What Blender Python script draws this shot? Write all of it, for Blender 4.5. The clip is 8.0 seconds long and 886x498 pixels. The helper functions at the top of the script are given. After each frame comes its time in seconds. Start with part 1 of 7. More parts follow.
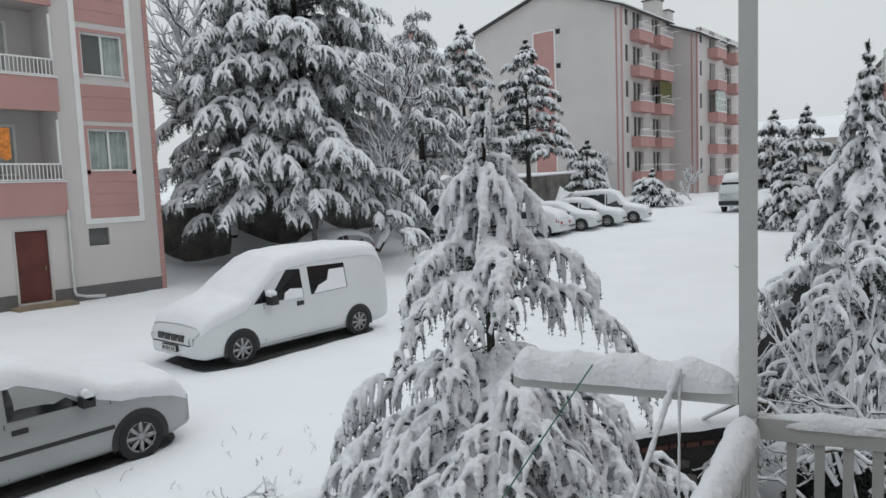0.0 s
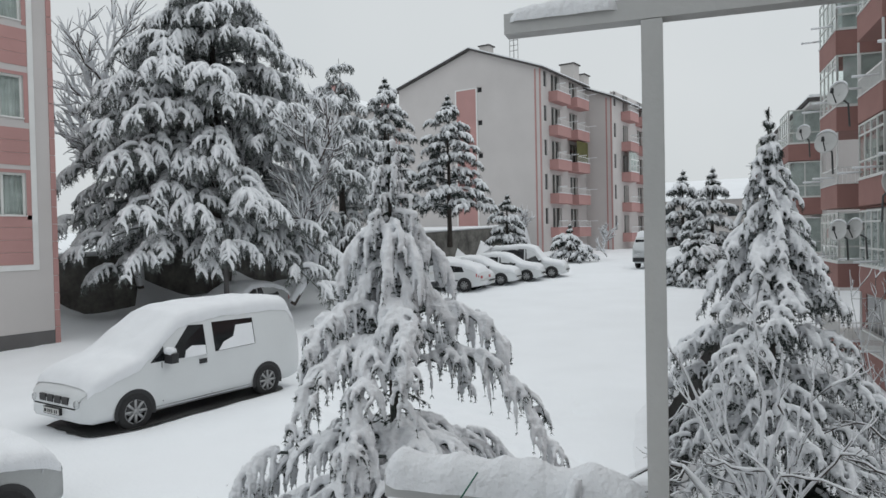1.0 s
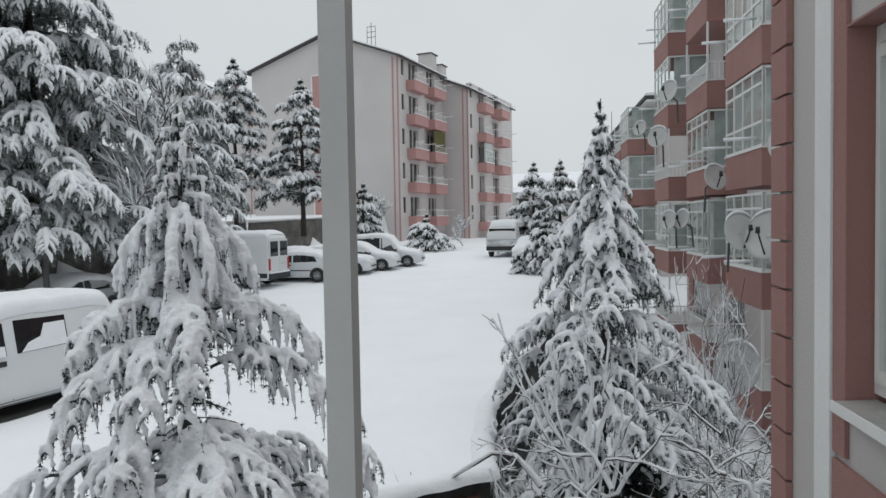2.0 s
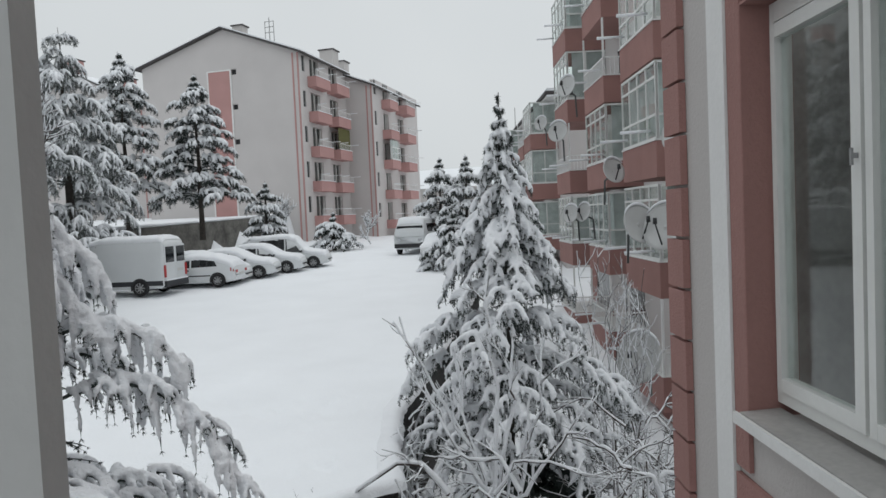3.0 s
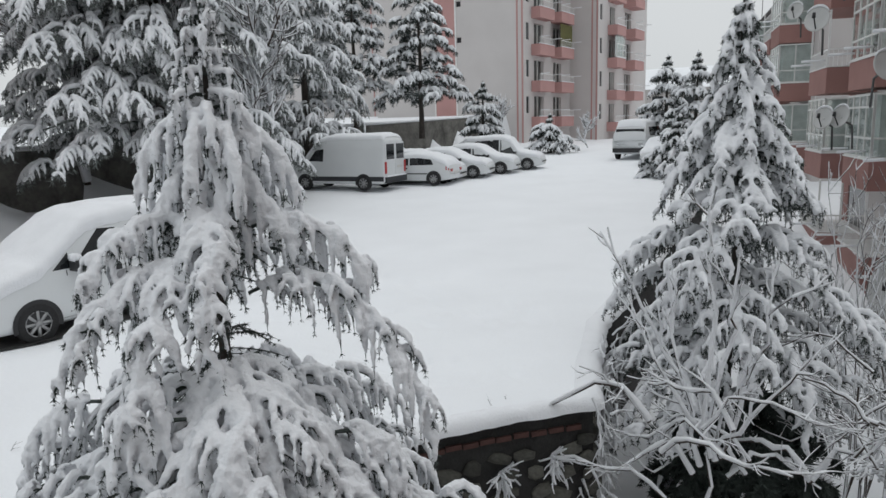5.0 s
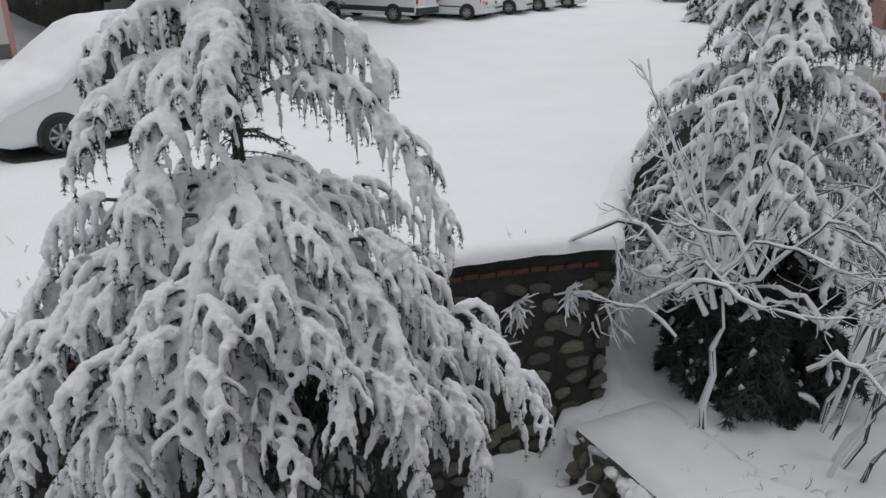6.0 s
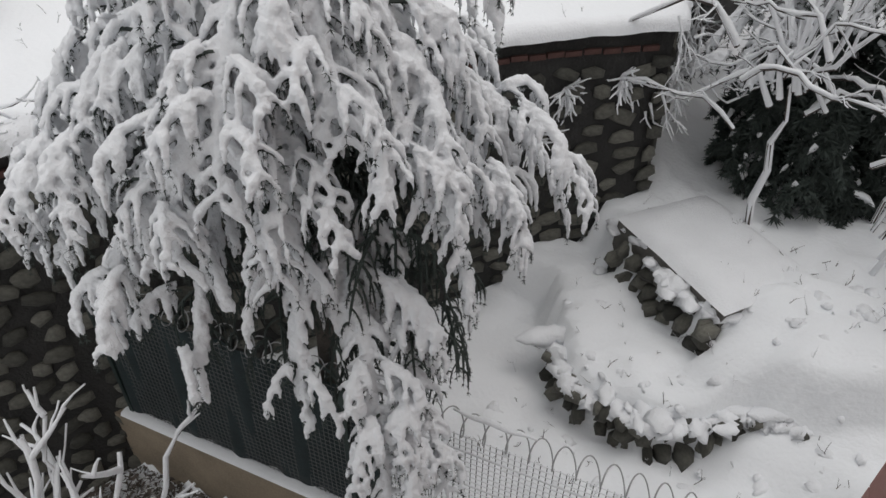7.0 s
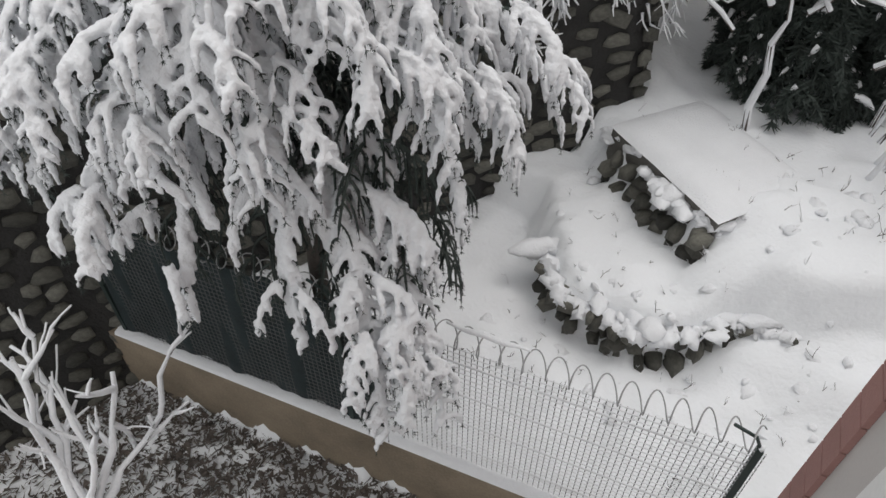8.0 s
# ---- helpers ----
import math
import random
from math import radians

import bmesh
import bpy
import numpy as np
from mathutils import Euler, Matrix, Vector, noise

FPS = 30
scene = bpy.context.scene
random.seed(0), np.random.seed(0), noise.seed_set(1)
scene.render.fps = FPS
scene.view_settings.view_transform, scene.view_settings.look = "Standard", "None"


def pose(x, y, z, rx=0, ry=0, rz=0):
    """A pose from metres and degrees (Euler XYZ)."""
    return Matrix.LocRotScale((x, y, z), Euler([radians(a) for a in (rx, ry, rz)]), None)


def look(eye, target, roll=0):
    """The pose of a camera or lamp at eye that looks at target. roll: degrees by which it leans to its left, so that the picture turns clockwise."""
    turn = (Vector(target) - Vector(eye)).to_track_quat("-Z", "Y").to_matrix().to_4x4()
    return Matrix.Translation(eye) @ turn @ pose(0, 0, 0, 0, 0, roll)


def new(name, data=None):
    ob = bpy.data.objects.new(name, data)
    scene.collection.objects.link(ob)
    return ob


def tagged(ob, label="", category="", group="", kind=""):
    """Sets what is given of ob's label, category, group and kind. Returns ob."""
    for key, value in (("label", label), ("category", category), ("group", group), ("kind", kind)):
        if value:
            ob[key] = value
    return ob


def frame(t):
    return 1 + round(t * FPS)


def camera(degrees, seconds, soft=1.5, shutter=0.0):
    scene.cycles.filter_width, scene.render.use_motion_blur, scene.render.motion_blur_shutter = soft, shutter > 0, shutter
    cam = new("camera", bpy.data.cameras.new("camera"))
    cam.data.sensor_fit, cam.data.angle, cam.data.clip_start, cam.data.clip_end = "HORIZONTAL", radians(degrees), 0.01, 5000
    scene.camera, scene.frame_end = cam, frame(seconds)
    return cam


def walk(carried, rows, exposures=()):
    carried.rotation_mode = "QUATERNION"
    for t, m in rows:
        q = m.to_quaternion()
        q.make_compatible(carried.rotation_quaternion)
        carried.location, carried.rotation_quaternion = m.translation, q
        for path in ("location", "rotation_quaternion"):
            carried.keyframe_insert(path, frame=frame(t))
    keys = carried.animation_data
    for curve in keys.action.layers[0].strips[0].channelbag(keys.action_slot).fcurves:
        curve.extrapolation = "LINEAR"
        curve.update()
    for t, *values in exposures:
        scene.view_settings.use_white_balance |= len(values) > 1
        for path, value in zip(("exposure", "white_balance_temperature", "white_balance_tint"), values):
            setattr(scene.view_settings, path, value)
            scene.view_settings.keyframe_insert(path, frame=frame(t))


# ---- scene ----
cam = camera(64.44, 8.0)
PATH = [
    (0, (0.659, -0.301, 3.285), (-0.6179, 1.2275, 3.1048), -2.28),
    (0.5, (0.591, -0.127, 3.307), (-0.5860, 1.4874, 3.2086), 2.06),
    (1, (0.560, 0.078, 3.320), (-0.5432, 1.7459, 3.2809), -1.20),
    (1.5, (0.639, 0.378, 3.318), (-0.3548, 2.1131, 3.2915), 1.07),
    (2, (0.691, 0.659, 3.299), (-0.0682, 2.5081, 3.2212), -1.01),
    (2.2, (0.697, 0.738, 3.278), (0.0680, 2.6356, 3.2331), -1.23),
    (3.3, (0.727, 1.255, 3.337), (0.2387, 3.1871, 3.1727), -3.11),
    (3.5, (0.734, 1.369, 3.325), (0.2732, 3.3040, 3.1154), -3.49),
    (4, (0.639, 1.467, 3.325), (-0.0136, 3.3491, 3.1455), -4.76),
    (4.5, (0.587, 1.519, 3.293), (-0.3066, 3.2956, 3.0795), -4.64),
    (4.7, (0.591, 1.587, 3.289), (-0.3932, 3.3078, 3.0231), -3.78),
    (5.8, (0.547, 1.814, 3.127), (-0.5681, 3.3509, 2.4984), 0.71),
    (6, (0.537, 1.812, 3.041), (-0.5232, 3.3262, 2.2780), 0.83),
    (6.5, (0.510, 1.846, 2.939), (-0.5369, 3.1972, 1.9010), 0.96),
    (7, (0.480, 1.900, 2.859), (-0.4953, 3.1077, 1.5978), 0.42),
    (7.5, (0.467, 1.945, 2.792), (-0.4045, 3.0575, 1.3773), 0.48),
    (8, (0.430, 1.974, 2.777), (-0.4230, 3.0657, 1.3346), 0.01),
]
EXPOSURES = [(0.0, 0.06, 6500, 10), (4.7, 0.06, 6550, 11), (6.0, 0.0, 6650, 13), (7.0, 0.26, 6850, 14), (7.5, 0.45, 6900, 14), (8.0, 0.55, 6900, 14)]
walk(cam, [(t, look(eye, target, roll)) for t, eye, target, roll in PATH], EXPOSURES)

# ---- overcast sky and a wide, weak sun behind the cloud ----
world = bpy.data.worlds.new("overcast_sky")
scene.world = world
world.use_nodes = True
wn, wl = world.node_tree.nodes, world.node_tree.links
sky = wn.new("ShaderNodeTexSky")
sky.sky_type, sky.sun_disc = "NISHITA", False
sky.sun_elevation, sky.sun_rotation = radians(72), radians(37)
sky.dust_density, sky.air_density = 4.0, 1.0
grey = wn.new("ShaderNodeHueSaturation")
grey.inputs["Saturation"].default_value = 0.2
grey.inputs["Value"].default_value = 0.10
wl.new(sky.outputs[0], grey.inputs["Color"])
cloud = wn.new("ShaderNodeTexNoise")
cloud.inputs["Scale"].default_value = 1.6
cloud.inputs["Detail"].default_value = 4.0
ramp = wn.new("ShaderNodeValToRGB")
ramp.color_ramp.elements[0].position, ramp.color_ramp.elements[1].position = 0.3, 0.75
ramp.color_ramp.elements[0].color = (0.60, 0.645, 0.665, 1)
ramp.color_ramp.elements[1].color = (0.70, 0.735, 0.75, 1)
wl.new(cloud.outputs["Fac"], ramp.inputs["Fac"])
blend = wn.new("ShaderNodeMixRGB")
blend.inputs["Fac"].default_value = 0.88
wl.new(grey.outputs[0], blend.inputs["Color1"])
wl.new(ramp.outputs[0], blend.inputs["Color2"])
# an overcast sky is brighter towards the zenith
where = wn.new("ShaderNodeTexCoord")
split = wn.new("ShaderNodeSeparateXYZ")
wl.new(where.outputs["Generated"], split.inputs[0])
rise = wn.new("ShaderNodeMapRange")
rise.interpolation_type = "SMOOTHSTEP"
rise.inputs["From Min"].default_value, rise.inputs["From Max"].default_value = 0.30, 1.0
rise.inputs["To Min"].default_value, rise.inputs["To Max"].default_value = 1.0, 1.42
wl.new(split.outputs["Z"], rise.inputs["Value"])
scaled = wn.new("ShaderNodeVectorMath")
scaled.operation = "SCALE"
wl.new(blend.outputs[0], scaled.inputs[0])
wl.new(rise.outputs[0], scaled.inputs["Scale"])
wl.new(scaled.outputs[0], wn["Background"].inputs["Color"])
wn["Background"].inputs["Strength"].default_value = 1.0
sun = new("sun", bpy.data.lights.new("sun", "SUN"))
sun.data.energy, sun.data.angle, sun.data.color = 0.25, radians(40), (1.0, 0.98, 0.95)
sun.matrix_world = look((9, 12, 48), (0, 0, 0))


# ---- materials ----
def material(name, color, rough=0.7, metal=0.0, vary=0.12, scale=3.0, bump=0.0, bump_scale=30.0, random_tint=0.0, spec=0.5, fine=40.0):
    """A procedural surface: two scales of colour variation, fine relief, and a tint of its own for each object."""
    m = bpy.data.materials.new(name)
    m.use_nodes = True
    n, l = m.node_tree.nodes, m.node_tree.links
    b = n["Principled BSDF"]
    b.inputs["Roughness"].default_value, b.inputs["Metallic"].default_value = rough, metal
    b.inputs["Specular IOR Level"].default_value = spec
    tc = n.new("ShaderNodeTexCoord")
    big, small = n.new("ShaderNodeTexNoise"), n.new("ShaderNodeTexNoise")
    big.inputs["Scale"].default_value, small.inputs["Scale"].default_value = scale, fine
    for t in (big, small):
        t.inputs["Detail"].default_value = 5.0
        l.new(tc.outputs["Object"], t.inputs["Vector"])
    add = n.new("ShaderNodeMath")
    add.operation = "MULTIPLY_ADD"
    l.new(small.outputs["Fac"], add.inputs[0])
    add.inputs[1].default_value = 0.45
    l.new(big.outputs["Fac"], add.inputs[2])
    rng = n.new("ShaderNodeMapRange")
    rng.inputs["From Min"].default_value, rng.inputs["From Max"].default_value = 0.45, 1.0
    rng.inputs["To Min"].default_value, rng.inputs["To Max"].default_value = 1 - vary, 1 + vary
    l.new(add.outputs[0], rng.inputs["Value"])
    last = rng.outputs[0]
    if random_tint:
        info, mul = n.new("ShaderNodeObjectInfo"), n.new("ShaderNodeMapRange")
        mul.inputs["To Min"].default_value, mul.inputs["To Max"].default_value = 1 - random_tint, 1 + random_tint
        l.new(info.outputs["Random"], mul.inputs["Value"])
        both = n.new("ShaderNodeMath")
        both.operation = "MULTIPLY"
        l.new(last, both.inputs[0])
        l.new(mul.outputs[0], both.inputs[1])
        last = both.outputs[0]
    mix = n.new("ShaderNodeVectorMath")
    mix.operation = "SCALE"
    mix.inputs[0].default_value = color
    l.new(last, mix.inputs["Scale"])
    l.new(mix.outputs[0], b.inputs["Base Color"])
    if bump:
        bn, bt = n.new("ShaderNodeBump"), n.new("ShaderNodeTexNoise")
        bt.inputs["Scale"].default_value, bt.inputs["Detail"].default_value = bump_scale, 6.0
        l.new(tc.outputs["Object"], bt.inputs["Vector"])
        bn.inputs["Strength"].default_value, bn.inputs["Distance"].default_value = bump, 0.02
        l.new(bt.outputs["Fac"], bn.inputs["Height"])
        l.new(bn.outputs[0], b.inputs["Normal"])
    return m


def glass_material(name, color=(0.02, 0.025, 0.028), rough=0.04):
    m = material(name, color, rough, 0.0, 0.2, 1.5, spec=0.8)
    return m


M = {
    "snow": material("fresh_snow", (0.84, 0.86, 0.885), 0.75, 0, 0.03, 0.6, 0.5, 18.0, spec=0.25),
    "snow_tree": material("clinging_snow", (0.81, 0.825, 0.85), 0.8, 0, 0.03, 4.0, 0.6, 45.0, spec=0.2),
    "needles": material("dark_needles", (0.034, 0.046, 0.040), 0.7, 0, 0.5, 3.0, fine=60),
    "needles_frost": material("frost_dusted_needles", (0.14, 0.155, 0.148), 0.8, 0, 0.5, 1.0, fine=12),
    "bark": material("bark", (0.05, 0.042, 0.036), 0.9, 0, 0.4, 6.0, 0.8, 30),
    "plaster_grey": material("grey_plaster", (0.56, 0.532, 0.522), 0.9, 0, 0.06, 0.4, 0.25, 60),
    "plaster_pale": material("pale_plaster", (0.50, 0.475, 0.46), 0.9, 0, 0.06, 0.4, 0.25, 60),
    "pink": material("pink_plaster", (0.46, 0.262, 0.248), 0.85, 0, 0.08, 0.7, 0.25, 60),
    "pink_own": material("dusty_rose_plaster", (0.315, 0.168, 0.150), 0.85, 0, 0.10, 1.2, 0.3, 80),
    "white_trim": material("white_trim_paint", (0.74, 0.74, 0.73), 0.6, 0, 0.06, 2.0, 0.15, 50),
    "pvc": material("white_window_plastic", (0.70, 0.71, 0.69), 0.35, 0, 0.04, 2.0),
    "glass": glass_material("window_glass"),
    "curtain": material("pale_curtain", (0.54, 0.56, 0.555), 0.9, 0, 0.15, 2.0),
    # insect screens and grilles; also stands for dim rooms behind the far balconies
    "screen": material("screen_and_dim_room_grey", (0.11, 0.115, 0.11), 0.8, 0, 0.1, 4.0),
    "dark_in": material("dark_interior", (0.03, 0.03, 0.032), 0.9),
    "base_dark": material("dark_grey_plinth", (0.13, 0.125, 0.125), 0.85, 0, 0.15, 1.0, 0.3, 40),
    "door_brown": material("brown_metal_door", (0.11, 0.028, 0.022), 0.5, 0.0, 0.2, 2.0, 0.1, 20),
    "post": material("white_painted_steel", (0.50, 0.505, 0.50), 0.45, 0.0, 0.06, 3.0, 0.1, 60),
    "stone": material("field_stone", (0.10, 0.098, 0.084), 0.85, 0, 0.35, 3.0, 0.7, 14, random_tint=0.6),
    "mortar": material("dark_mortar", (0.028, 0.027, 0.026), 0.95, 0, 0.4, 3.0, 0.8, 25),
    "wall_far": material("dark_stone_wall", (0.12, 0.115, 0.105), 0.95, 0, 0.6, 1.2, 1.0, 4, fine=6),
    "concrete": material("stained_concrete", (0.23, 0.185, 0.135), 0.9, 0, 0.35, 1.5, 0.5, 25),
    "asphalt": material("wet_asphalt", (0.035, 0.034, 0.034), 0.6, 0, 0.4, 2.0, 0.6, 40),
    "paint_white": material("white_car_paint", (0.66, 0.68, 0.69), 0.3, 0, 0.04, 1.2, spec=0.5),
    "paint_silver": material("silver_car_paint", (0.36, 0.37, 0.37), 0.35, 0.35, 0.08, 1.5),
    "paint_dark": material("dark_car_paint", (0.03, 0.032, 0.036), 0.35, 0, 0.1, 1.5),
    "tyre": material("black_tyre", (0.018, 0.018, 0.019), 0.8, 0, 0.3, 20),
    "rim": material("silver_rim", (0.36, 0.365, 0.37), 0.4, 0.5, 0.1, 6),
    "trim_black": material("black_trim", (0.02, 0.02, 0.022), 0.5),
    "car_glass": glass_material("dark_car_glass", (0.012, 0.014, 0.016), 0.06),
    "red_lamp": material("red_lamp", (0.42, 0.03, 0.03), 0.3),
    "plate": material("number_plate", (0.6, 0.6, 0.58), 0.5),
    "lamp_clear": material("clear_lamp", (0.55, 0.57, 0.58), 0.15, 0.3),
    "tile_dark": material("dark_roof_edge", (0.06, 0.055, 0.055), 0.8, 0, 0.2, 2),
    "dish": material("pale_dish_paint", (0.52, 0.525, 0.52), 0.55, 0, 0.08, 3),
    "orange": material("orange_patterned_cloth", (0.62, 0.22, 0.05), 0.9, 0, 0.5, 8),
    "green_cloth": material("olive_green_blind", (0.11, 0.105, 0.035), 0.9, 0, 0.2, 4),
    "cord": material("green_cord", (0.05, 0.16, 0.12), 0.7),
    "fence_green": material("dark_green_wire", (0.02, 0.035, 0.032), 0.5, 0.2),
    "net": material("dark_green_net", (0.012, 0.022, 0.024), 0.9, 0, 0.3, 6, 0.4, 60),
    "galv": material("galvanised_wire", (0.12, 0.125, 0.125), 0.45, 0.6),
    "brick_red": material("red_brick_course", (0.085, 0.040, 0.034), 0.9, 0, 0.3, 6, 0.4, 30),
    "marble": material("grey_marble_sill", (0.36, 0.35, 0.34), 0.4, 0, 0.2, 5, 0.1, 20),
    "brass": material("dull_brass", (0.3, 0.24, 0.14), 0.45, 0.7),
    "twig": material("bare_twig", (0.07, 0.055, 0.048), 0.9, 0, 0.3, 9),
    "litter": material("dead_leaves_and_soil", (0.10, 0.085, 0.075), 0.95, 0, 0.6, 14, 0.8, 30),
}

clear = M["pane"] = material("clear_pane", (0.9, 0.95, 0.93), 0.02, spec=0.6)
clear.node_tree.nodes["Principled BSDF"].inputs["Transmission Weight"].default_value = 1.0
clear.node_tree.nodes["Principled BSDF"].inputs["IOR"].default_value = 1.25


# ---- helpers for meshes ----
def thing(name, m=None, label="", category="", group="", kind=""):
    ob = new(name)
    ob.empty_display_size = 0.2
    if m is not None:
        ob.matrix_basis = m
    return tagged(ob, label, category, group, kind)


def mesh_from(name, verts, faces, mat, parent=None, label="", smooth=False, m=None):
    me = bpy.data.meshes.new(name)
    me.from_pydata([tuple(v) for v in verts], [], [tuple(f) for f in faces])
    if smooth:
        me.polygons.foreach_set("use_smooth", [True] * len(me.polygons))
    me.materials.append(mat)
    ob = new(name, me)
    if parent is not None:
        ob.parent = parent
    if m is not None:
        ob.matrix_basis = m
    return tagged(ob, label)


def part(name, bm, mat, parent=None, label="", smooth=False, m=None, bevel=0.0):
    if bevel:
        bmesh.ops.bevel(bm, geom=[e for e in bm.edges if len(e.link_faces) == 2 and e.calc_face_angle(0) > 0.6], offset=bevel, segments=2, affect="EDGES", profile=0.6)
    me = bpy.data.meshes.new(name)
    bm.to_mesh(me)
    bm.free()
    if smooth:
        me.polygons.foreach_set("use_smooth", [True] * len(me.polygons))
    me.materials.append(mat)
    ob = new(name, me)
    if parent is not None:
        ob.parent = parent
    if m is not None:
        ob.matrix_basis = m
    return tagged(ob, label)


def box(bm, x0, x1, y0, y1, z0, z1):
    v = [bm.verts.new(p) for p in ((x0, y0, z0), (x1, y0, z0), (x1, y1, z0), (x0, y1, z0), (x0, y0, z1), (x1, y0, z1), (x1, y1, z1), (x0, y1, z1))]
    for f in ((3, 2, 1, 0), (4, 5, 6, 7), (0, 1, 5, 4), (1, 2, 6, 5), (2, 3, 7, 6), (3, 0, 4, 7)):
        bm.faces.new([v[i] for i in f])
    return bm


def boxes(*rows):
    bm = bmesh.new()
    for r in rows:
        box(bm, *r)
    return bm


class Soup:
    """Vertices and faces gathered for one mesh."""

    def __init__(self):
        self.v, self.f = [], []

    def tube(self, pts, radii, sides=6, caps=True, rough=0.0, rnd=None):
        pts = np.asarray(pts, float)
        n = len(pts)
        tan = np.gradient(pts, axis=0)
        tan /= np.linalg.norm(tan, axis=1, keepdims=True) + 1e-9
        up = np.array([0, 0, 1.0]) if abs(tan[0][2]) < 0.9 else np.array([1.0, 0, 0])
        a = np.cross(tan, up)
        a /= np.linalg.norm(a, axis=1, keepdims=True) + 1e-9
        b = np.cross(a, tan)
        ang = np.linspace(0, 2 * math.pi, sides, endpoint=False)
        ring = np.cos(ang)[None, :, None] * a[:, None, :] + np.sin(ang)[None, :, None] * b[:, None, :]
        r = np.asarray(radii, float)[:, None, None] * np.ones((n, sides, 1))
        if rough and rnd is not None:
            r = r * (1 + rough * rnd.standard_normal((n, sides, 1)).clip(-1.6, 1.6))
        vs = (pts[:, None, :] + ring * r).reshape(-1, 3)
        o = len(self.v)
        self.v.extend(vs.tolist())
        for i in range(n - 1):
            for j in range(sides):
                k = (j + 1) % sides
                self.f.append((o + i * sides + j, o + i * sides + k, o + (i + 1) * sides + k, o + (i + 1) * sides + j))
        if caps:
            self.f.append(tuple(o + j for j in range(sides - 1, -1, -1)))
            self.f.append(tuple(o + (n - 1) * sides + j for j in range(sides)))

    def faces(self, verts, faces):
        o = len(self.v)
        self.v.extend([tuple(p) for p in verts])
        self.f.extend([tuple(o + i for i in f) for f in faces])

    def box(self, x0, x1, y0, y1, z0, z1):
        self.faces(((x0, y0, z0), (x1, y0, z0), (x1, y1, z0), (x0, y1, z0), (x0, y0, z1), (x1, y0, z1), (x1, y1, z1), (x0, y1, z1)),
                   ((3, 2, 1, 0), (4, 5, 6, 7), (0, 1, 5, 4), (1, 2, 6, 5), (2, 3, 7, 6), (3, 0, 4, 7)))

    def put(self, name, mat, parent=None, label="", smooth=True, m=None):
        return mesh_from(name, self.v, self.f, mat, parent, label, smooth, m)


def holed_wall(width, height, openings, depth, u0=0.0, v0=0.0):
    """A wall slab in the plane (u along x, v along z), front at y = 0, back at y = depth, with openings (u0, u1, v0, v1) cut through."""
    us = sorted({u0, u0 + width, *[o[0] for o in openings], *[o[1] for o in openings]})
    vs = sorted({v0, v0 + height, *[o[2] for o in openings], *[o[3] for o in openings]})
    s = Soup()
    hole = lambda u, v: any(o[0] < u < o[1] and o[2] < v < o[3] for o in openings)
    for i in range(len(us) - 1):
        for j in range(len(vs) - 1):
            a, b, c, d = us[i], us[i + 1], vs[j], vs[j + 1]
            if hole((a + b) / 2, (c + d) / 2):
                continue
            s.faces(((a, 0, c), (b, 0, c), (b, 0, d), (a, 0, d)), ((0, 1, 2, 3),))
            s.faces(((a, depth, c), (b, depth, c), (b, depth, d), (a, depth, d)), ((3, 2, 1, 0),))
    for a, b, c, d in openings:
        s.faces(((a, 0, c), (b, 0, c), (b, 0, d), (a, 0, d), (a, depth, c), (b, depth, c), (b, depth, d), (a, depth, d)),
                ((0, 4, 5, 1), (1, 5, 6, 2), (2, 6, 7, 3), (3, 7, 4, 0)))
    a, b, c, d = u0, u0 + width, v0, v0 + height
    s.faces(((a, 0, c), (b, 0, c), (b, 0, d), (a, 0, d), (a, depth, c), (b, depth, c), (b, depth, d), (a, depth, d)),
            ((0, 1, 5, 4), (1, 2, 6, 5), (2, 3, 7, 6), (3, 0, 4, 7)))
    return s


def window_unit(parent, u0, u1, v0, v1, y, sashes=2, bar=0.06, curtains=True, sill=True, name="window", screen=None):
    """A plastic window set into an opening of a wall: frame, sashes with panes, curtain behind, sill."""
    win = new(name)
    win.parent = parent
    win.matrix_basis = pose(0, y, 0)
    part("window_frame", boxes((u0, u1, 0, 0.06, v1 - bar, v1), (u0, u1, 0, 0.06, v0, v0 + bar), (u0, u0 + bar, 0.002, 0.058, v0 + bar, v1 - bar), (u1 - bar, u1, 0.002, 0.058, v0 + bar, v1 - bar)), M["pvc"], win)
    w = (u1 - u0) / sashes
    for i in range(sashes):
        a, b = u0 + i * w, u0 + (i + 1) * w
        if i:
            part("mullion", boxes((a - bar / 2, a + bar / 2, -0.006, 0.05, v0 + bar, v1 - bar)), M["pvc"], win)
        part("pane", boxes((a + bar * 0.6, b - bar * 0.6, 0.02, 0.03, v0 + bar, v1 - bar)), M["screen"] if screen == i else M["pane"], win).visible_shadow = False
        if curtains:
            s = Soup()
            k = 14
            for j in range(k):
                x0, x1 = a + w * j / k, a + w * (j + 1) / k
                d0, d1 = 0.12 + 0.03 * math.sin(j * 2.3), 0.12 + 0.03 * math.sin((j + 1) * 2.3)
                s.faces(((x0, d0, v0), (x1, d1, v0), (x1, d1, v1), (x0, d0, v1)), ((0, 1, 2, 3),))
            s.put("curtain", M["curtain"], win)
    if sill:
        part("sill", boxes((u0 + 0.003, u1 - 0.003, -0.05 - y, -0.004, v0 + 0.002, v0 + 0.035)), M["white_trim"], win)
    return win


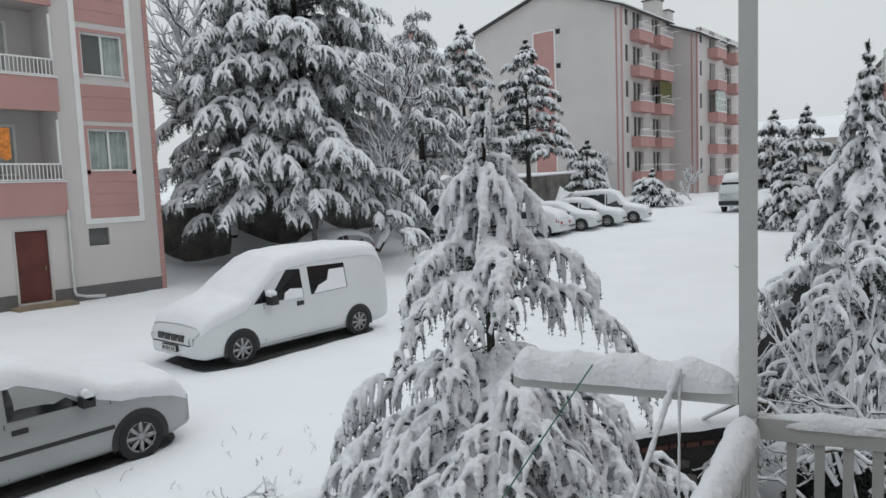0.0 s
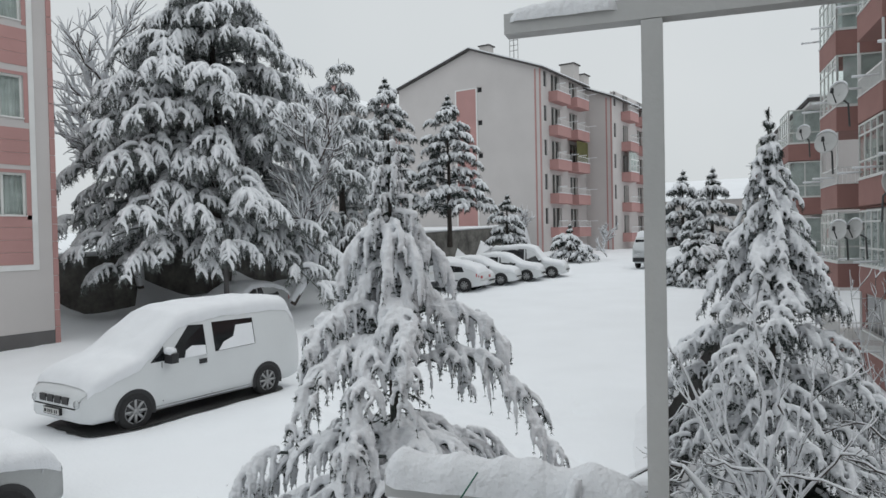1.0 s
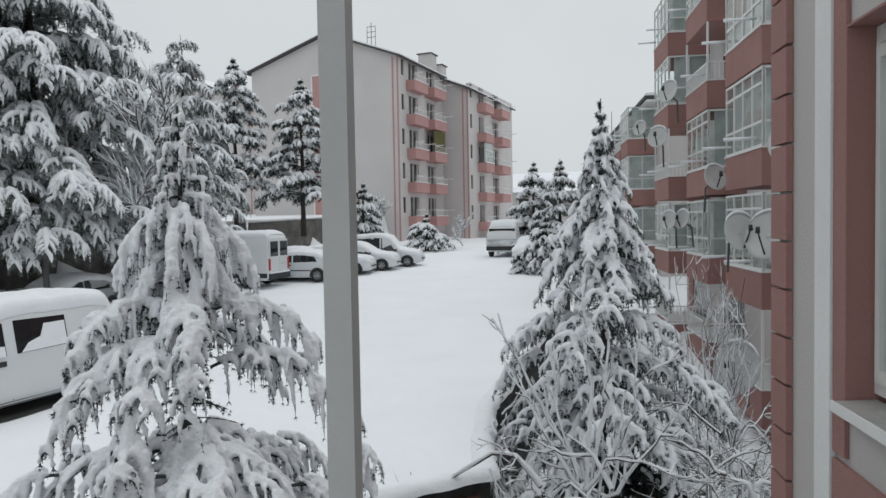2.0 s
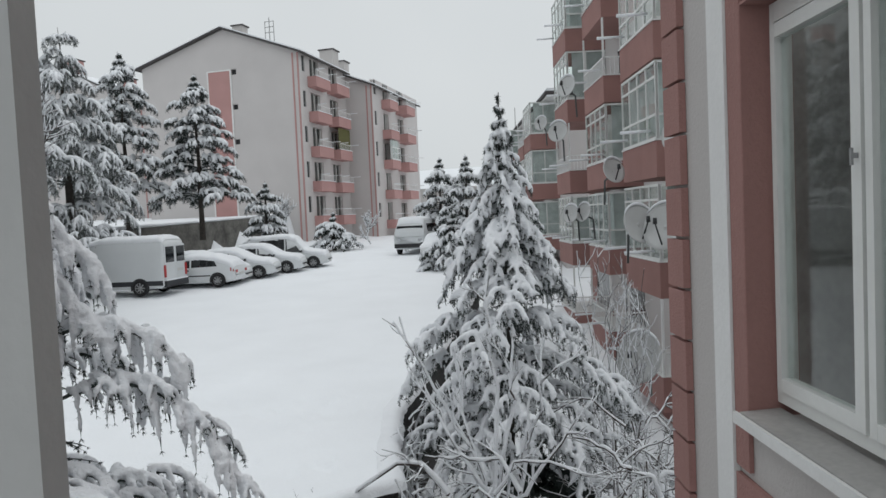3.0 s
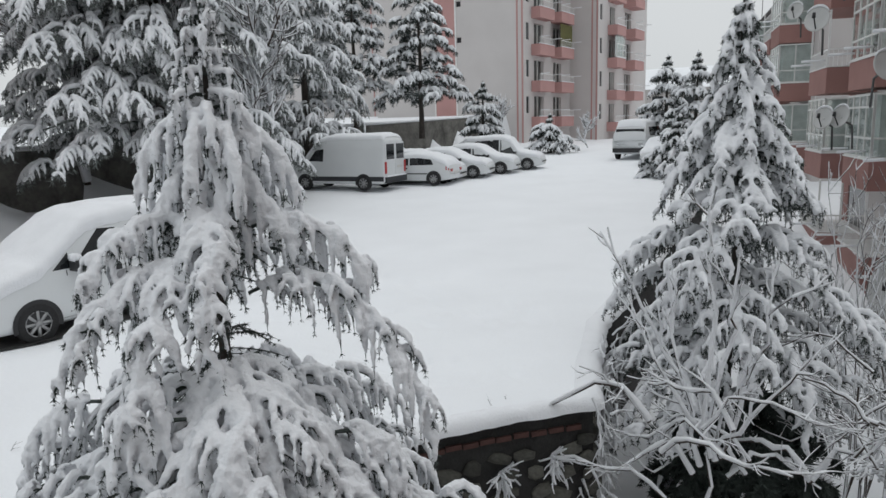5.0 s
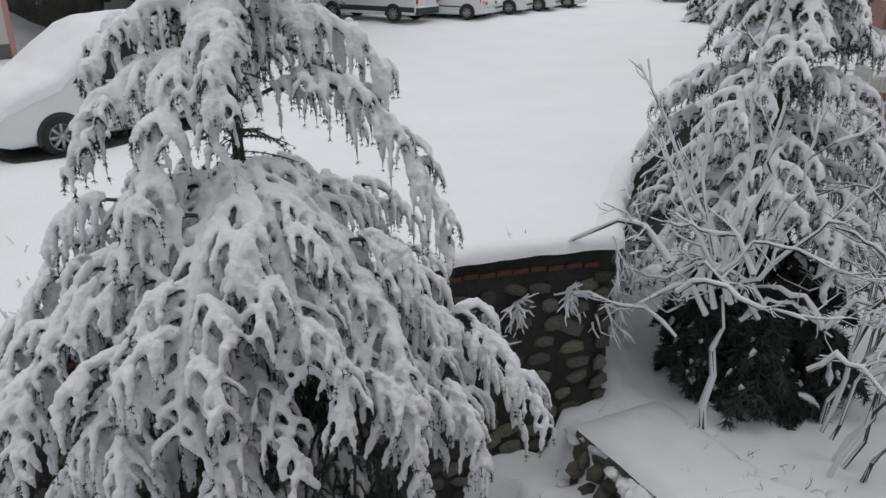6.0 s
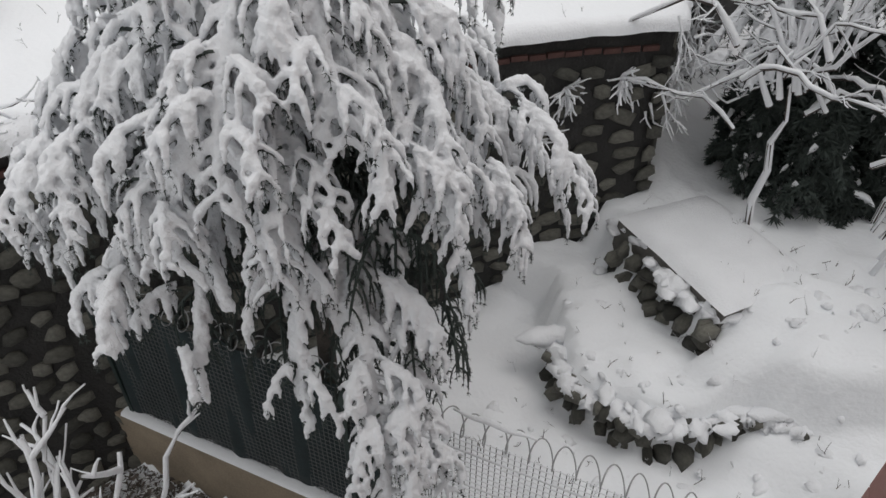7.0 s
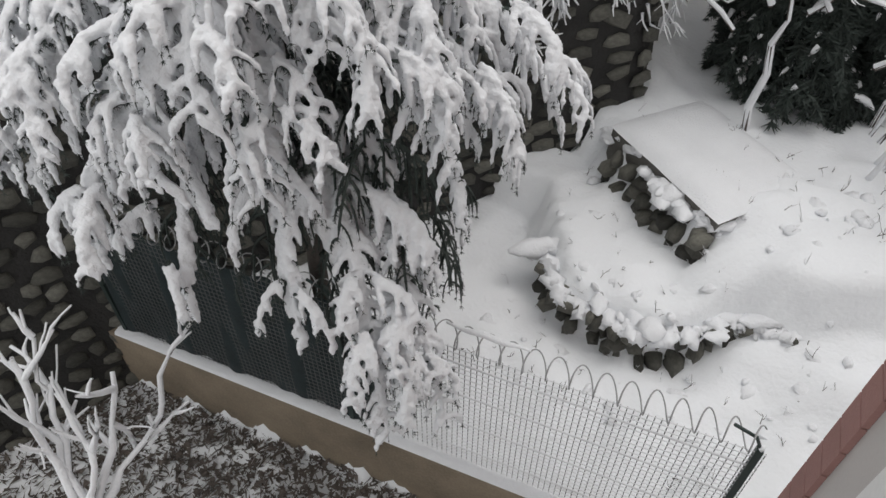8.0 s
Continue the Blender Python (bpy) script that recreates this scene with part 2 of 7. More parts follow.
# ---- the ground: snow-covered car park, terraced yard below it ----
OWN = pose(0, 0, 0, 0, 0, 105)  # x along the near facade, y out of it
U, N = Vector((-0.2588, 0.9659)), Vector((-0.9659, -0.2588))
EDGE = [(-60, -10.0), (-10, -7.4), (0, -6.2), (3.5, -5.35), (4.35, -5.18), (7.8, -3.5), (8.5, -3.0), (9.35, -2.26), (10.3, -2.65), (12.4, -3.3), (14.8, -3.5), (25, -4.8), (45, -8), (90, -12), (900, -12)]
FAR_WALL = -26.0


def edge_x(y):
    return float(np.interp(y, [p[0] for p in EDGE], [p[1] for p in EDGE]))


def step(a, b, x):
    k = min(max((x - a) / (b - a), 0.0), 1.0)
    return k * k * (3 - 2 * k)


def lot_z(x, y):
    return 0.032 * min(max(0.0, y - 11.0), 50.0) + 0.012 * max(0.0, -x - 14.0) * (1 if x > FAR_WALL else 0.6)


def terrace_s(w):
    """Where the low terrace wall runs, along the facade, for a distance w out of it."""
    return float(np.interp(w, (-3.2, -1.93, -1.06, -0.12, 0.31, 0.6, 4.0), (7.43, 7.2, 6.62, 6.95, 7.75, 8.4, 8.9))) + 0.05 * math.sin(w * 5.3)


def yard_z(x, y):
    s, w = x * U.x + y * U.y, x * N.x + y * N.y
    z = -4.4 + 0.85 * step(4.7, 4.8, s)
    z += 0.6 * step(0.0, 0.14, s - terrace_s(w))
    line = y - (8.6 - 0.484 * (x + 2.13))
    z += 0.62 * (step(0.0, 0.10, line) if x < -0.6 else step(-0.9, 0.9, line))
    z += step(16, 55, y) * 3.4 + 0.25 * step(1.0, 0.0, abs(x - edge_x(y))) * step(9, 11, y)
    return z


def bumps(x, y, a=1.0):
    p = Vector((x, y, 0))
    return a * (0.035 * noise.noise(p * 0.45) + 0.018 * noise.noise(p * 1.7) + 0.008 * noise.noise(p * 5.0))


def build_ground():
    s = Soup()
    ys = np.unique(np.concatenate([np.arange(-60, -4, 4.0), np.arange(-4, 16, 0.14), np.arange(16, 32, 0.4), np.arange(32, 60, 1.5), [60, 70, 80, 90, 120, 180, 300, 600, 900]]))
    ks = np.unique(np.concatenate([np.arange(0, 2.5, 0.11), np.arange(2.5, 9, 0.22), np.arange(9, 24, 0.6), np.arange(24, 60, 4), [60, 90, 150, 300, 600, 900]]))
    rnd = np.random.default_rng(4)
    prints = [(rnd.uniform(1.0, 7.0), rnd.uniform(8.0, 14.0), rnd.uniform(0.1, 0.28), rnd.uniform(0.03, 0.08)) for _ in range(60)]
    prints += [(1.5 + 0.33 * i, 11.2 + 0.2 * i + 0.1 * (i % 2), 0.13, 0.05) for i in range(14)]
    for y in ys:
        e = edge_x(y)
        for k in ks:
            x = e - k
            z = lot_z(x, y) + bumps(x, y) * (1 if y < 60 else 0)
            if 6 < y < 18 and k < 9:
                for pk, py, r, d in prints:
                    q = ((k - pk) ** 2 + (y - py) ** 2) / (r * r)
                    if q < 6:
                        z -= d * math.exp(-q) - 0.4 * d * math.exp(-((q - 2.2) ** 2))
            if x < FAR_WALL and y > 12.5:
                z += 2.6
            elif x < FAR_WALL + 4 and y > 12.5:
                z += 0.7 * step(FAR_WALL + 4, FAR_WALL, x) * (0.6 + 0.8 * noise.noise(Vector((x * 0.4, y * 0.35, 3))))
            if k < 0.35:
                z -= 0.02 * (1 - k / 0.35) ** 2
            s.v.append((x, y, z))
    nk = len(ks)
    for i in range(len(ys) - 1):
        for j in range(nk - 1):
            a = i * nk + j
            s.f.append((a, a + nk, a + nk + 1, a + 1))
    o = len(s.v)
    ks = np.unique(np.concatenate([np.arange(0, 6, 0.12), np.arange(6, 14, 0.5), [14, 20, 40, 90, 200, 600, 900]]))
    for y in ys:
        e = edge_x(y)
        for k in ks:
            x = e + 0.02 + k
            b = 1.8 if y < 12 else 1.0
            s.v.append((x, y, yard_z(x, y) + bumps(x, y, b) + (0.11 * noise.noise(Vector((x * 2.4, y * 2.4, 5))) + 0.075 * noise.noise(Vector((x * 6, y * 6, 8))) if 3 < y < 12 else 0)))
    nk = len(ks)
    for i in range(len(ys) - 1):
        for j in range(nk - 1):
            a = o + i * nk + j
            s.f.append((a, a + 1, a + nk + 1, a + nk))
    g = s.put("ground", M["snow"])
    tagged(g, "deep fresh snow over the car park and the lower yard", "snow", kind="structure")


build_ground()


def along_edge(y0, y1, n):
    ys = np.linspace(y0, y1, n)
    return [(edge_x(y), float(y)) for y in ys]


def retaining_wall():
    """The rubble wall that holds the car park up: mortar body, snow lip; its stones are laid at the end of the file."""
    s = Soup()
    pts = along_edge(-12, 30, 160)
    for x, y in pts:
        s.v += [(x + 0.02, y, -5.0), (x + 0.0, y, lot_z(x, y) - 0.10), (x - 0.5, y, lot_z(x, y) - 0.10), (x - 0.5, y, -5.0)]
    for i in range(len(pts) - 1):
        for j in range(4):
            k = (j + 1) % 4
            s.f.append((4 * i + j, 4 * i + k, 4 * i + 4 + k, 4 * i + 4 + j))
    wall = s.put("retaining_wall", M["mortar"], smooth=False)
    tagged(wall, "dark rubble stone retaining wall below the snowy car park", "stone wall", kind="structure")
    s = Soup()
    rnd = np.random.default_rng(7)
    pts = along_edge(-6, 30, 420)
    n = 9
    for i, (x, y) in enumerate(pts):
        out = 0.02 + 0.07 * max(0, noise.noise(Vector((y * 1.1, 1, 0)))) + 0.03 * noise.noise(Vector((y * 4.5, 2, 0)))
        up = 0.05 + 0.07 * max(0, noise.noise(Vector((y * 0.9, 3, 0))))
        down = 0.05 + 0.05 * noise.noise(Vector((y * 2.6, 4, 0)))
        z = lot_z(x, y)
        for j in range(n):
            a = math.pi * (j / (n - 1))
            r = 1 + 0.10 * noise.noise(Vector((y * 9, j * 0.9, 6)))
            s.v.append((x - 0.22 * math.cos(a) * r - 0.22 + 0.22 + (out - 0.10) * (0.5 - 0.5 * math.cos(a)) if a > 1.57 else x - 0.30 * math.cos(a),
                        y, z - 0.05 + (up + 0.05) * math.sin(a) * r - (down * (1 - math.sin(a)) if a > 1.57 else 0.03 * (1 - math.sin(a)))))
    for i in range(len(pts) - 1):
        for j in range(n - 1):
            a = i * n + j
            s.f.append((a, a + 1, a + n + 1, a + n))
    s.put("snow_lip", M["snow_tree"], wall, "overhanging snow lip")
    return wall


WALL = retaining_wall()


def far_wall():
    s = Soup()
    ys = np.arange(12.6, 52, 0.5)
    for y in ys:
        z = lot_z(FAR_WALL, y)
        for dx, dz in ((0.3, -0.3), (0.28, 2.55), (-0.2, 2.6), (-0.2, -0.3)):
            s.v.append((FAR_WALL + dx + 0.03 * noise.noise(Vector((y, dz, 1))), y, z + dz))
    for i in range(len(ys) - 1):
        for j in range(4):
            k = (j + 1) % 4
            s.f.append((4 * i + j, 4 * i + k, 4 * i + 4 + k, 4 * i + 4 + j))
    w = s.put("boundary_wall", M["wall_far"], smooth=False)
    tagged(w, "dark stone boundary wall capped with snow", "stone wall", kind="structure")
    s = Soup()
    s.tube([(FAR_WALL + 0.05, y, lot_z(FAR_WALL, y) + 2.64 + 0.03 * noise.noise(Vector((y, 0, 0)))) for y in ys], [0.24] * len(ys), 8)
    for v in range(len(s.v)):
        x, y, z = s.v[v]
        c = lot_z(FAR_WALL, y) + 2.64
        s.v[v] = (x + 0.1 * (x - FAR_WALL - 0.05), y, c + (z - c) * 0.45)
    s.put("snow_cap", M["snow_tree"], w, "snow cap")


far_wall()


# ---- the near building: facade, window, balcony ----
def near_building():
    b = thing("wall_near_building", OWN @ pose(4.3, -2.11, 0, 0, 0, 180), "rose and pale grey rendered apartment wall with a white window", "building wall", kind="structure")
    # u = 4.3 - s, outward is -y
    open_ = [(0.82, 2.05, 2.52, 4.05), (5.2, 6.1, 1.75, 3.85)]
    s = holed_wall(14.0, 14.5, open_, 0.18, 0.0, -4.6)
    s.put("plaster", M["plaster_pale"], b, smooth=False)
    part("end_wall", boxes((0.0, 0.25, 0.182, 9.0, -4.6, 9.9)), M["plaster_pale"], b)
    # quoin blocks at the corner, each with a bevelled joint
    for i in range(60):
        z = -4.5 + i * 0.24
        part("quoin", boxes((-0.03, 0.19, -0.035, -0.002, z, z + 0.225)), M["pink_own"], b, bevel=0.012)
    # rose field inside the white border, in bevelled courses below and above the window
    for i in range(48):
        z = -3.6 + i * 0.28
        if 2.3 < z + 0.14 < 4.2:
            continue
        part("rose_course", boxes((0.70, 2.05, -0.022, -0.002, z, z + 0.268)), M["pink_own"], b, bevel=0.008)
    part("rose_field", boxes((0.70, 0.818, -0.02, -0.002, 2.30, 4.26)), M["pink_own"], b)
    part("border", boxes((0.53, 0.695, -0.03, -0.002, -3.8, 9.6), (2.055, 2.20, -0.03, -0.002, -3.8, 9.6)), M["white_trim"], b, "rough white painted border", bevel=0.008)
    part("reveal", boxes((0.814, 0.824, -0.019, 0.178, 2.52, 4.05), (0.824, 2.05, -0.019, 0.178, 4.045, 4.055)), M["pink_own"], b, "rose window reveal")
    w = new("window")
    w.parent = b
    w.matrix_basis = pose(0, 0.09, 0)
    part("window_frame", boxes((0.826, 0.856, 0, 0.07, 2.575, 4.04), (1.98, 2.05, 0, 0.07, 2.575, 4.04), (0.856, 1.98, 0.001, 0.069, 2.575, 2.63), (0.856, 1.98, 0.001, 0.069, 3.97, 4.04)), M["pvc"], w, bevel=0.008)
    for u0, u1 in ((0.850, 1.395), (1.415, 1.985)):
        part("sash", boxes((u0, u0 + 0.035, -0.012, 0.04, 2.625, 3.96), (u1 - 0.05, u1, -0.012, 0.04, 2.625, 3.96), (u0 + 0.035, u1 - 0.05, -0.011, 0.039, 2.625, 2.675), (u0 + 0.035, u1 - 0.05, -0.011, 0.039, 3.91, 3.96)), M["pvc"], w, bevel=0.006)
        part("pane", boxes((u0 + 0.033, u1 - 0.048, 0.010, 0.018, 2.67, 3.915)), M["pane"], w).visible_shadow = False
    part("handle", boxes((1.372, 1.384, -0.03, -0.013, 3.44, 3.455), (1.374, 1.382, -0.034, -0.026, 3.42, 3.47)), M["rim"], w, "grey latch", bevel=0.002)
    s = Soup()
    for j in range(20):
        x0, x1 = 1.16 + j * 0.05, 1.16 + (j + 1) * 0.05
        s.faces(((x0, 0.16 + 0.02 * math.sin(j * 1.9), 2.5), (x1, 0.16 + 0.02 * math.sin((j + 1) * 1.9), 2.5), (x1, 0.16 + 0.02 * math.sin((j + 1) * 1.9), 4.05), (x0, 0.16 + 0.02 * math.sin(j * 1.9), 4.05)), ((0, 1, 2, 3),))
    s.put("curtain", M["curtain"], w, "pale net curtain")
    part("room_back", boxes((0.3, 2.6, 0.7, 0.75, 2.0, 4.4), (0.3, 0.35, 0.06, 0.7, 2.0, 4.4), (2.55, 2.6, 0.06, 0.7, 2.0, 4.4)), M["marble"], w, "pale room wall")
    sl = bmesh.new()
    box(sl, 0.826, 2.05, -0.055, 0.10, 2.515, 2.54)
    for v in sl.verts:
        v.co.z += 0.20 * (v.co.y + 0.085) * 0.25
    part("sill", sl, M["marble"], b, "grey marble window sill", bevel=0.006)
    part("sill_edge", boxes((0.80, 2.08, -0.07, -0.057, 2.495, 2.538)), M["white_trim"], b)
    return b


near_building()


def balcony():
    b = thing("balcony", OWN, "white steel balcony railing with snow on the rails", "balcony", kind="structure")
    splay = pose(1.6, -0.512, 0) @ pose(0, 0, 0, 0, 0, -6) @ pose(-1.6, 0.512, 0)  # the front runs out from the facade
    part("slab", boxes((-6, 1.62, -2.0, -0.42, 1.58, 1.74)), M["concrete"], b, bevel=0.01, m=splay)
    part("parapet", boxes((-6, 1.62, -0.418, -0.40, 1.30, 1.80)), M["pink_own"], b, m=splay)
    part("post", boxes((1.60, 1.65, -0.535, -0.488, 1.74, 3.80)), M["post"], b, bevel=0.006)
    part("front_rail", boxes((-6, 1.594, -0.535, -0.488, 2.555, 2.615)), M["post"], b, bevel=0.008, m=splay)
    part("end_rail", boxes((1.60, 1.65, -2.105, -0.537, 2.555, 2.615)), M["post"], b, bevel=0.008)
    part("bottom_rail", boxes((1.60, 1.645, -2.105, -0.537, 1.84, 1.88)), M["post"], b, bevel=0.005)
    part("bottom_rail", boxes((-6, 1.594, -0.53, -0.49, 1.84, 1.88)), M["post"], b, bevel=0.005, m=splay)
    first = part("baluster", boxes((1.612, 1.636, -0.012, 0.012, 1.88, 2.556)), M["post"], b, bevel=0.004)
    first.location.y = -0.62
    for i in range(1, 22):
        o = bpy.data.objects.new("baluster", first.data)
        scene.collection.objects.link(o)
        o.parent, o.location = b, (0, -0.62 - 0.068 * i, 0)
    for i in range(60):
        o = bpy.data.objects.new("baluster", first.data)
        scene.collection.objects.link(o)
        o.parent, o.matrix_basis = b, splay @ pose(-0.10 - 0.068 * i, -0.512, 0)
    arm = part("lower_arm", boxes((1.60, 1.65, -0.486, 0.17, 2.645, 2.70)), M["post"], b, "painted clothes line arm", bevel=0.006)
    part("upper_bar", boxes((1.60, 1.65, -2.10, -0.17, 3.802, 3.85)), M["post"], b, bevel=0.006)
    rnd = np.random.default_rng(11)

    def snow_on(name, p0, p1, half, height, parent, n=60, sag=0.0, ends=True):
        p0, p1 = Vector(p0), Vector(p1)
        d = (p1 - p0).normalized()
        side = Vector((d.y, -d.x, 0))
        s = Soup()
        k = 11
        for i in range(n + 1):
            t = i / n
            c = p0.lerp(p1, t)
            e = min(1.0, math.sqrt(min(t, 1 - t) * n / 4 + 0.02)) if ends else 1.0
            q = c * 9.0
            h = height * (0.85 + 0.35 * noise.noise(q) + 0.12 * noise.noise(q * 4)) * e
            w = half * (1.0 + 0.25 * noise.noise(q * 1.3 + Vector((5, 5, 5)))) * e
            for j in range(k):
                a = math.pi * j / (k - 1)
                r = 1 + 0.06 * noise.noise(q * 3 + Vector((0, 0, j * 0.7)))
                v = c + side * (math.cos(a) * w * r) + Vector((0, 0, (math.sin(a) ** 0.7) * h * r - 0.012 - 0.012 * abs(math.cos(a))))
                s.v.append(tuple(v))
        for i in range(n):
            for j in range(k - 1):
                a = i * k + j
                s.f.append((a, a + 1, a + k + 1, a + k))
        s.f += [tuple(range(k)), tuple(n * k + j for j in range(k - 1, -1, -1))]
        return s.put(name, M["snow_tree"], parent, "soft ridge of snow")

    snow_on("rail_snow", (1.625, -2.08, 2.618), (1.625, -0.54, 2.618), 0.030, 0.035, b)
    snow_on("rail_snow", (-3.0, -0.512, 2.618), (1.598, -0.512, 2.618), 0.040, 0.045, b, 160).matrix_basis = splay
    snow_on("arm_snow", (1.625, -0.486, 2.702), (1.625, 0.18, 2.702), 0.055, 0.082, b, 50)
    snow_on("bar_snow", (1.625, -0.46, 3.852), (1.625, -0.165, 3.852), 0.034, 0.045, b, 30)
    # cords knotted over the arm, with snow clinging to them
    for y, dx, dy, dz, fat in ((-0.09, -0.55, 0.33, -0.55, 0.003), (-0.33, -0.30, 0.22, -0.75, 0.008), (-0.335, -0.02, 0.01, -0.9, 0.004)):
        s = Soup()
        pts = [(1.57 + dx * t, y + dy * t, 2.74 + dz * t) for t in np.linspace(0, 1, 14)]
        s.tube(pts, [0.0022] * 14, 5)
        s.put("cord", M["cord"], b, "thin green clothes line")
        if fat > 0.0031:
            s = Soup()
            m = 26
            pts = [(1.57 + dx * t * 0.55, y + dy * t * 0.55, 2.745 + dz * t * 0.55) for t in np.linspace(0, 1, m)]
            s.tube(pts, [max(0.002, fat * (1.0 + 0.8 * noise.noise(Vector((i * 0.6, y * 9, 0)))) * (1.6 if i < 6 else 1)) for i in range(m)], 7)
            s.put("cord_snow", M["snow_tree"], b, "snow on the cord")
    return b


balcony()


def rail_run(parent, u0, u1, y, z0, z1, gap=0.11):
    """White balcony bars between two rails, joined in one mesh, along x."""
    rows = [(u0, u1, y - 0.02, y + 0.02, z1 - 0.05, z1), (u0, u1, y - 0.018, y + 0.018, z0, z0 + 0.04)]
    n = int((u1 - u0) / gap)
    for i in range(n + 1):
        u = u0 + i * (u1 - u0) / n
        rows.append((u - 0.012, u + 0.012, y - 0.01, y + 0.01, z0 + 0.04, z1 - 0.05))
    return part("railing", boxes(*rows), M["white_trim"], parent, "white steel railing")


def left_building():
    b = thing("apartment_house", pose(-22.3, 0, 0, 0, 0, 90), "grey and pink rendered apartment house with white-framed windows", "building")
    wins = [(9.87, 11.22, 1.15 + 3.02 * i, 2.5 + 3.02 * i) for i in (1, 2, 3)]
    logs = [(4.6, 9.02, 3.86 + 3.15 * i, 6.1 + 3.15 * i) for i in (0, 1, 2)]
    ops = wins + logs + [(9.65, 10.3, 1.80, 2.36), (7.5, 8.44, 0.25, 2.43)]
    holed_wall(26, 14.5, ops, 0.25, -13.9, 0.0).put("wall", M["plaster_grey"], b, smooth=False)
    part("side_wall", boxes((11.9, 12.1, 0.252, 11, 0, 14.5)), M["plaster_grey"], b)
    part("back_wall", boxes((-13.9, 12.1, 11, 11.2, 0, 14.5)), M["plaster_grey"], b)
    part("plinth", boxes((8.5, 11.96, -0.02, -0.002, 0, 0.55), (-13.9, 7.44, -0.02, -0.002, 0, 0.55)), M["base_dark"], b, "dark grey plinth")
    for i in range(26):
        z = 0.1 + i * 0.55
        part("quoin", boxes((11.97, 12.13, -0.03, 0.35, z, z + 0.53)), M["pink"], b, bevel=0.012)
    part("border", boxes((9.58, 9.75, -0.03, -0.002, 2.5, 14.4), (11.36, 11.53, -0.03, -0.002, 2.5, 14.4), (9.75, 11.36, -0.029, -0.003, 2.5, 2.67)), M["white_trim"], b, "white painted border")
    for k in range(24):
        z = 2.68 + k * 0.385
        if any(w[2] - 0.3 < z < w[3] - 0.08 for w in wins):
            continue
        part("pink_course", boxes((9.755, 11.355, -0.018, -0.002, z, z + 0.373)), M["pink"], b, bevel=0.008)
    for w in wins:
        part("pink_course", boxes((9.755, 9.868, -0.018, -0.002, w[2] - 0.1, w[3] + 0.1), (11.222, 11.355, -0.018, -0.002, w[2] - 0.1, w[3] + 0.1), (9.868, 11.222, -0.018, -0.002, w[3], w[3] + 0.1)), M["pink"], b)
        window_unit(b, w[0], w[1], w[2], w[3], 0.08, 2, 0.07, True, True, screen=0 if w[2] > 5 else None)
    part("vent_grille", boxes((9.66, 10.29, 0.10, 0.12, 1.81, 2.35)), M["screen"], b, "dark vent grille")
    d = part("door", boxes((7.52, 8.42, 0.06, 0.11, 0.27, 2.41)), M["door_brown"], b, "closed brown metal door")
    part("door_handle", boxes((8.28, 8.31, -0.02, 0.06, 1.2, 1.32)), M["brass"], d)
    part("door_frame", boxes((7.45, 7.515, -0.02, 0.12, 0.25, 2.47), (8.425, 8.49, -0.02, 0.12, 0.25, 2.47), (7.515, 8.425, -0.019, 0.119, 2.415, 2.47)), M["plaster_pale"], b)
    part("door_step", boxes((7.2, 8.9, -0.7, -0.022, 0.0, 0.2)), M["concrete"], b)
    s = Soup()
    s.tube([(9.05, -0.07, 3.0), (9.05, -0.07, 0.45), (9.07, -0.12, 0.32), (9.3, -0.35, 0.26), (9.75, -0.6, 0.24)], [0.05] * 5, 8)
    s.put("downpipe", M["post"], b, "pale grey downpipe")
    for i in range(3):
        z = 2.85 + 3.15 * i
        part("balcony_band", boxes((4.5, 9.06, -0.10, -0.004, z, z + 1.0)), M["pink"], b, "pink balcony band", bevel=0.01)
        part("coping", boxes((4.48, 9.09, -0.13, 0.0, z + 1.003, z + 1.04)), M["white_trim"], b)
        rail_run(b, 4.6, 9.0, -0.05, z + 1.06, z + 1.58)
        part("clothes_post", boxes((8.93, 8.99, -0.09, -0.03, z + 1.58, z + 2.9)), M["white_trim"], b)
        part("loggia_back", boxes((4.4, 9.2, 1.5, 1.55, z + 0.9, z + 3.3)), M["plaster_grey"], b)
        part("loggia_floor", boxes((4.4, 9.2, 0.252, 1.5, z + 0.8, z + 0.95)), M["concrete"], b)
        part("loggia_ceiling", boxes((4.4, 9.2, 0.252, 1.5, z + 3.26, z + 3.36)), M["plaster_pale"], b)
        part("loggia_side", boxes((9.03, 9.08, 0.252, 1.5, z + 0.95, z + 3.26)), M["plaster_grey"], b)
        window_unit(b, 7.3, 8.3, z + 1.25, z + 2.85, 1.43, 1, 0.08, True, False)
    c = Soup()
    for j in range(10):
        x0, x1 = 7.0 + j * 0.06, 7.0 + (j + 1) * 0.06
        y0, y1 = -0.09 + 0.02 * math.sin(j * 1.7), -0.09 + 0.02 * math.sin((j + 1) * 1.7)
        c.faces(((x0, y0, 4.55 - 0.05 * math.sin(j)), (x1, y1, 4.55 - 0.05 * math.sin(j + 1)), (x1, y1, 5.45), (x0, y0, 5.45)), ((0, 1, 2, 3),))
    tagged(c.put("hanging_cloth", M["orange"], None, smooth=True, m=pose(-22.3, 0, 0, 0, 0, 90)), "orange patterned cloth drying over the balcony railing", "laundry")
    part("roof", boxes((-14.3, 12.5, -0.5, 11.6, 14.5, 14.75)), M["tile_dark"], b)
    return b


left_building()


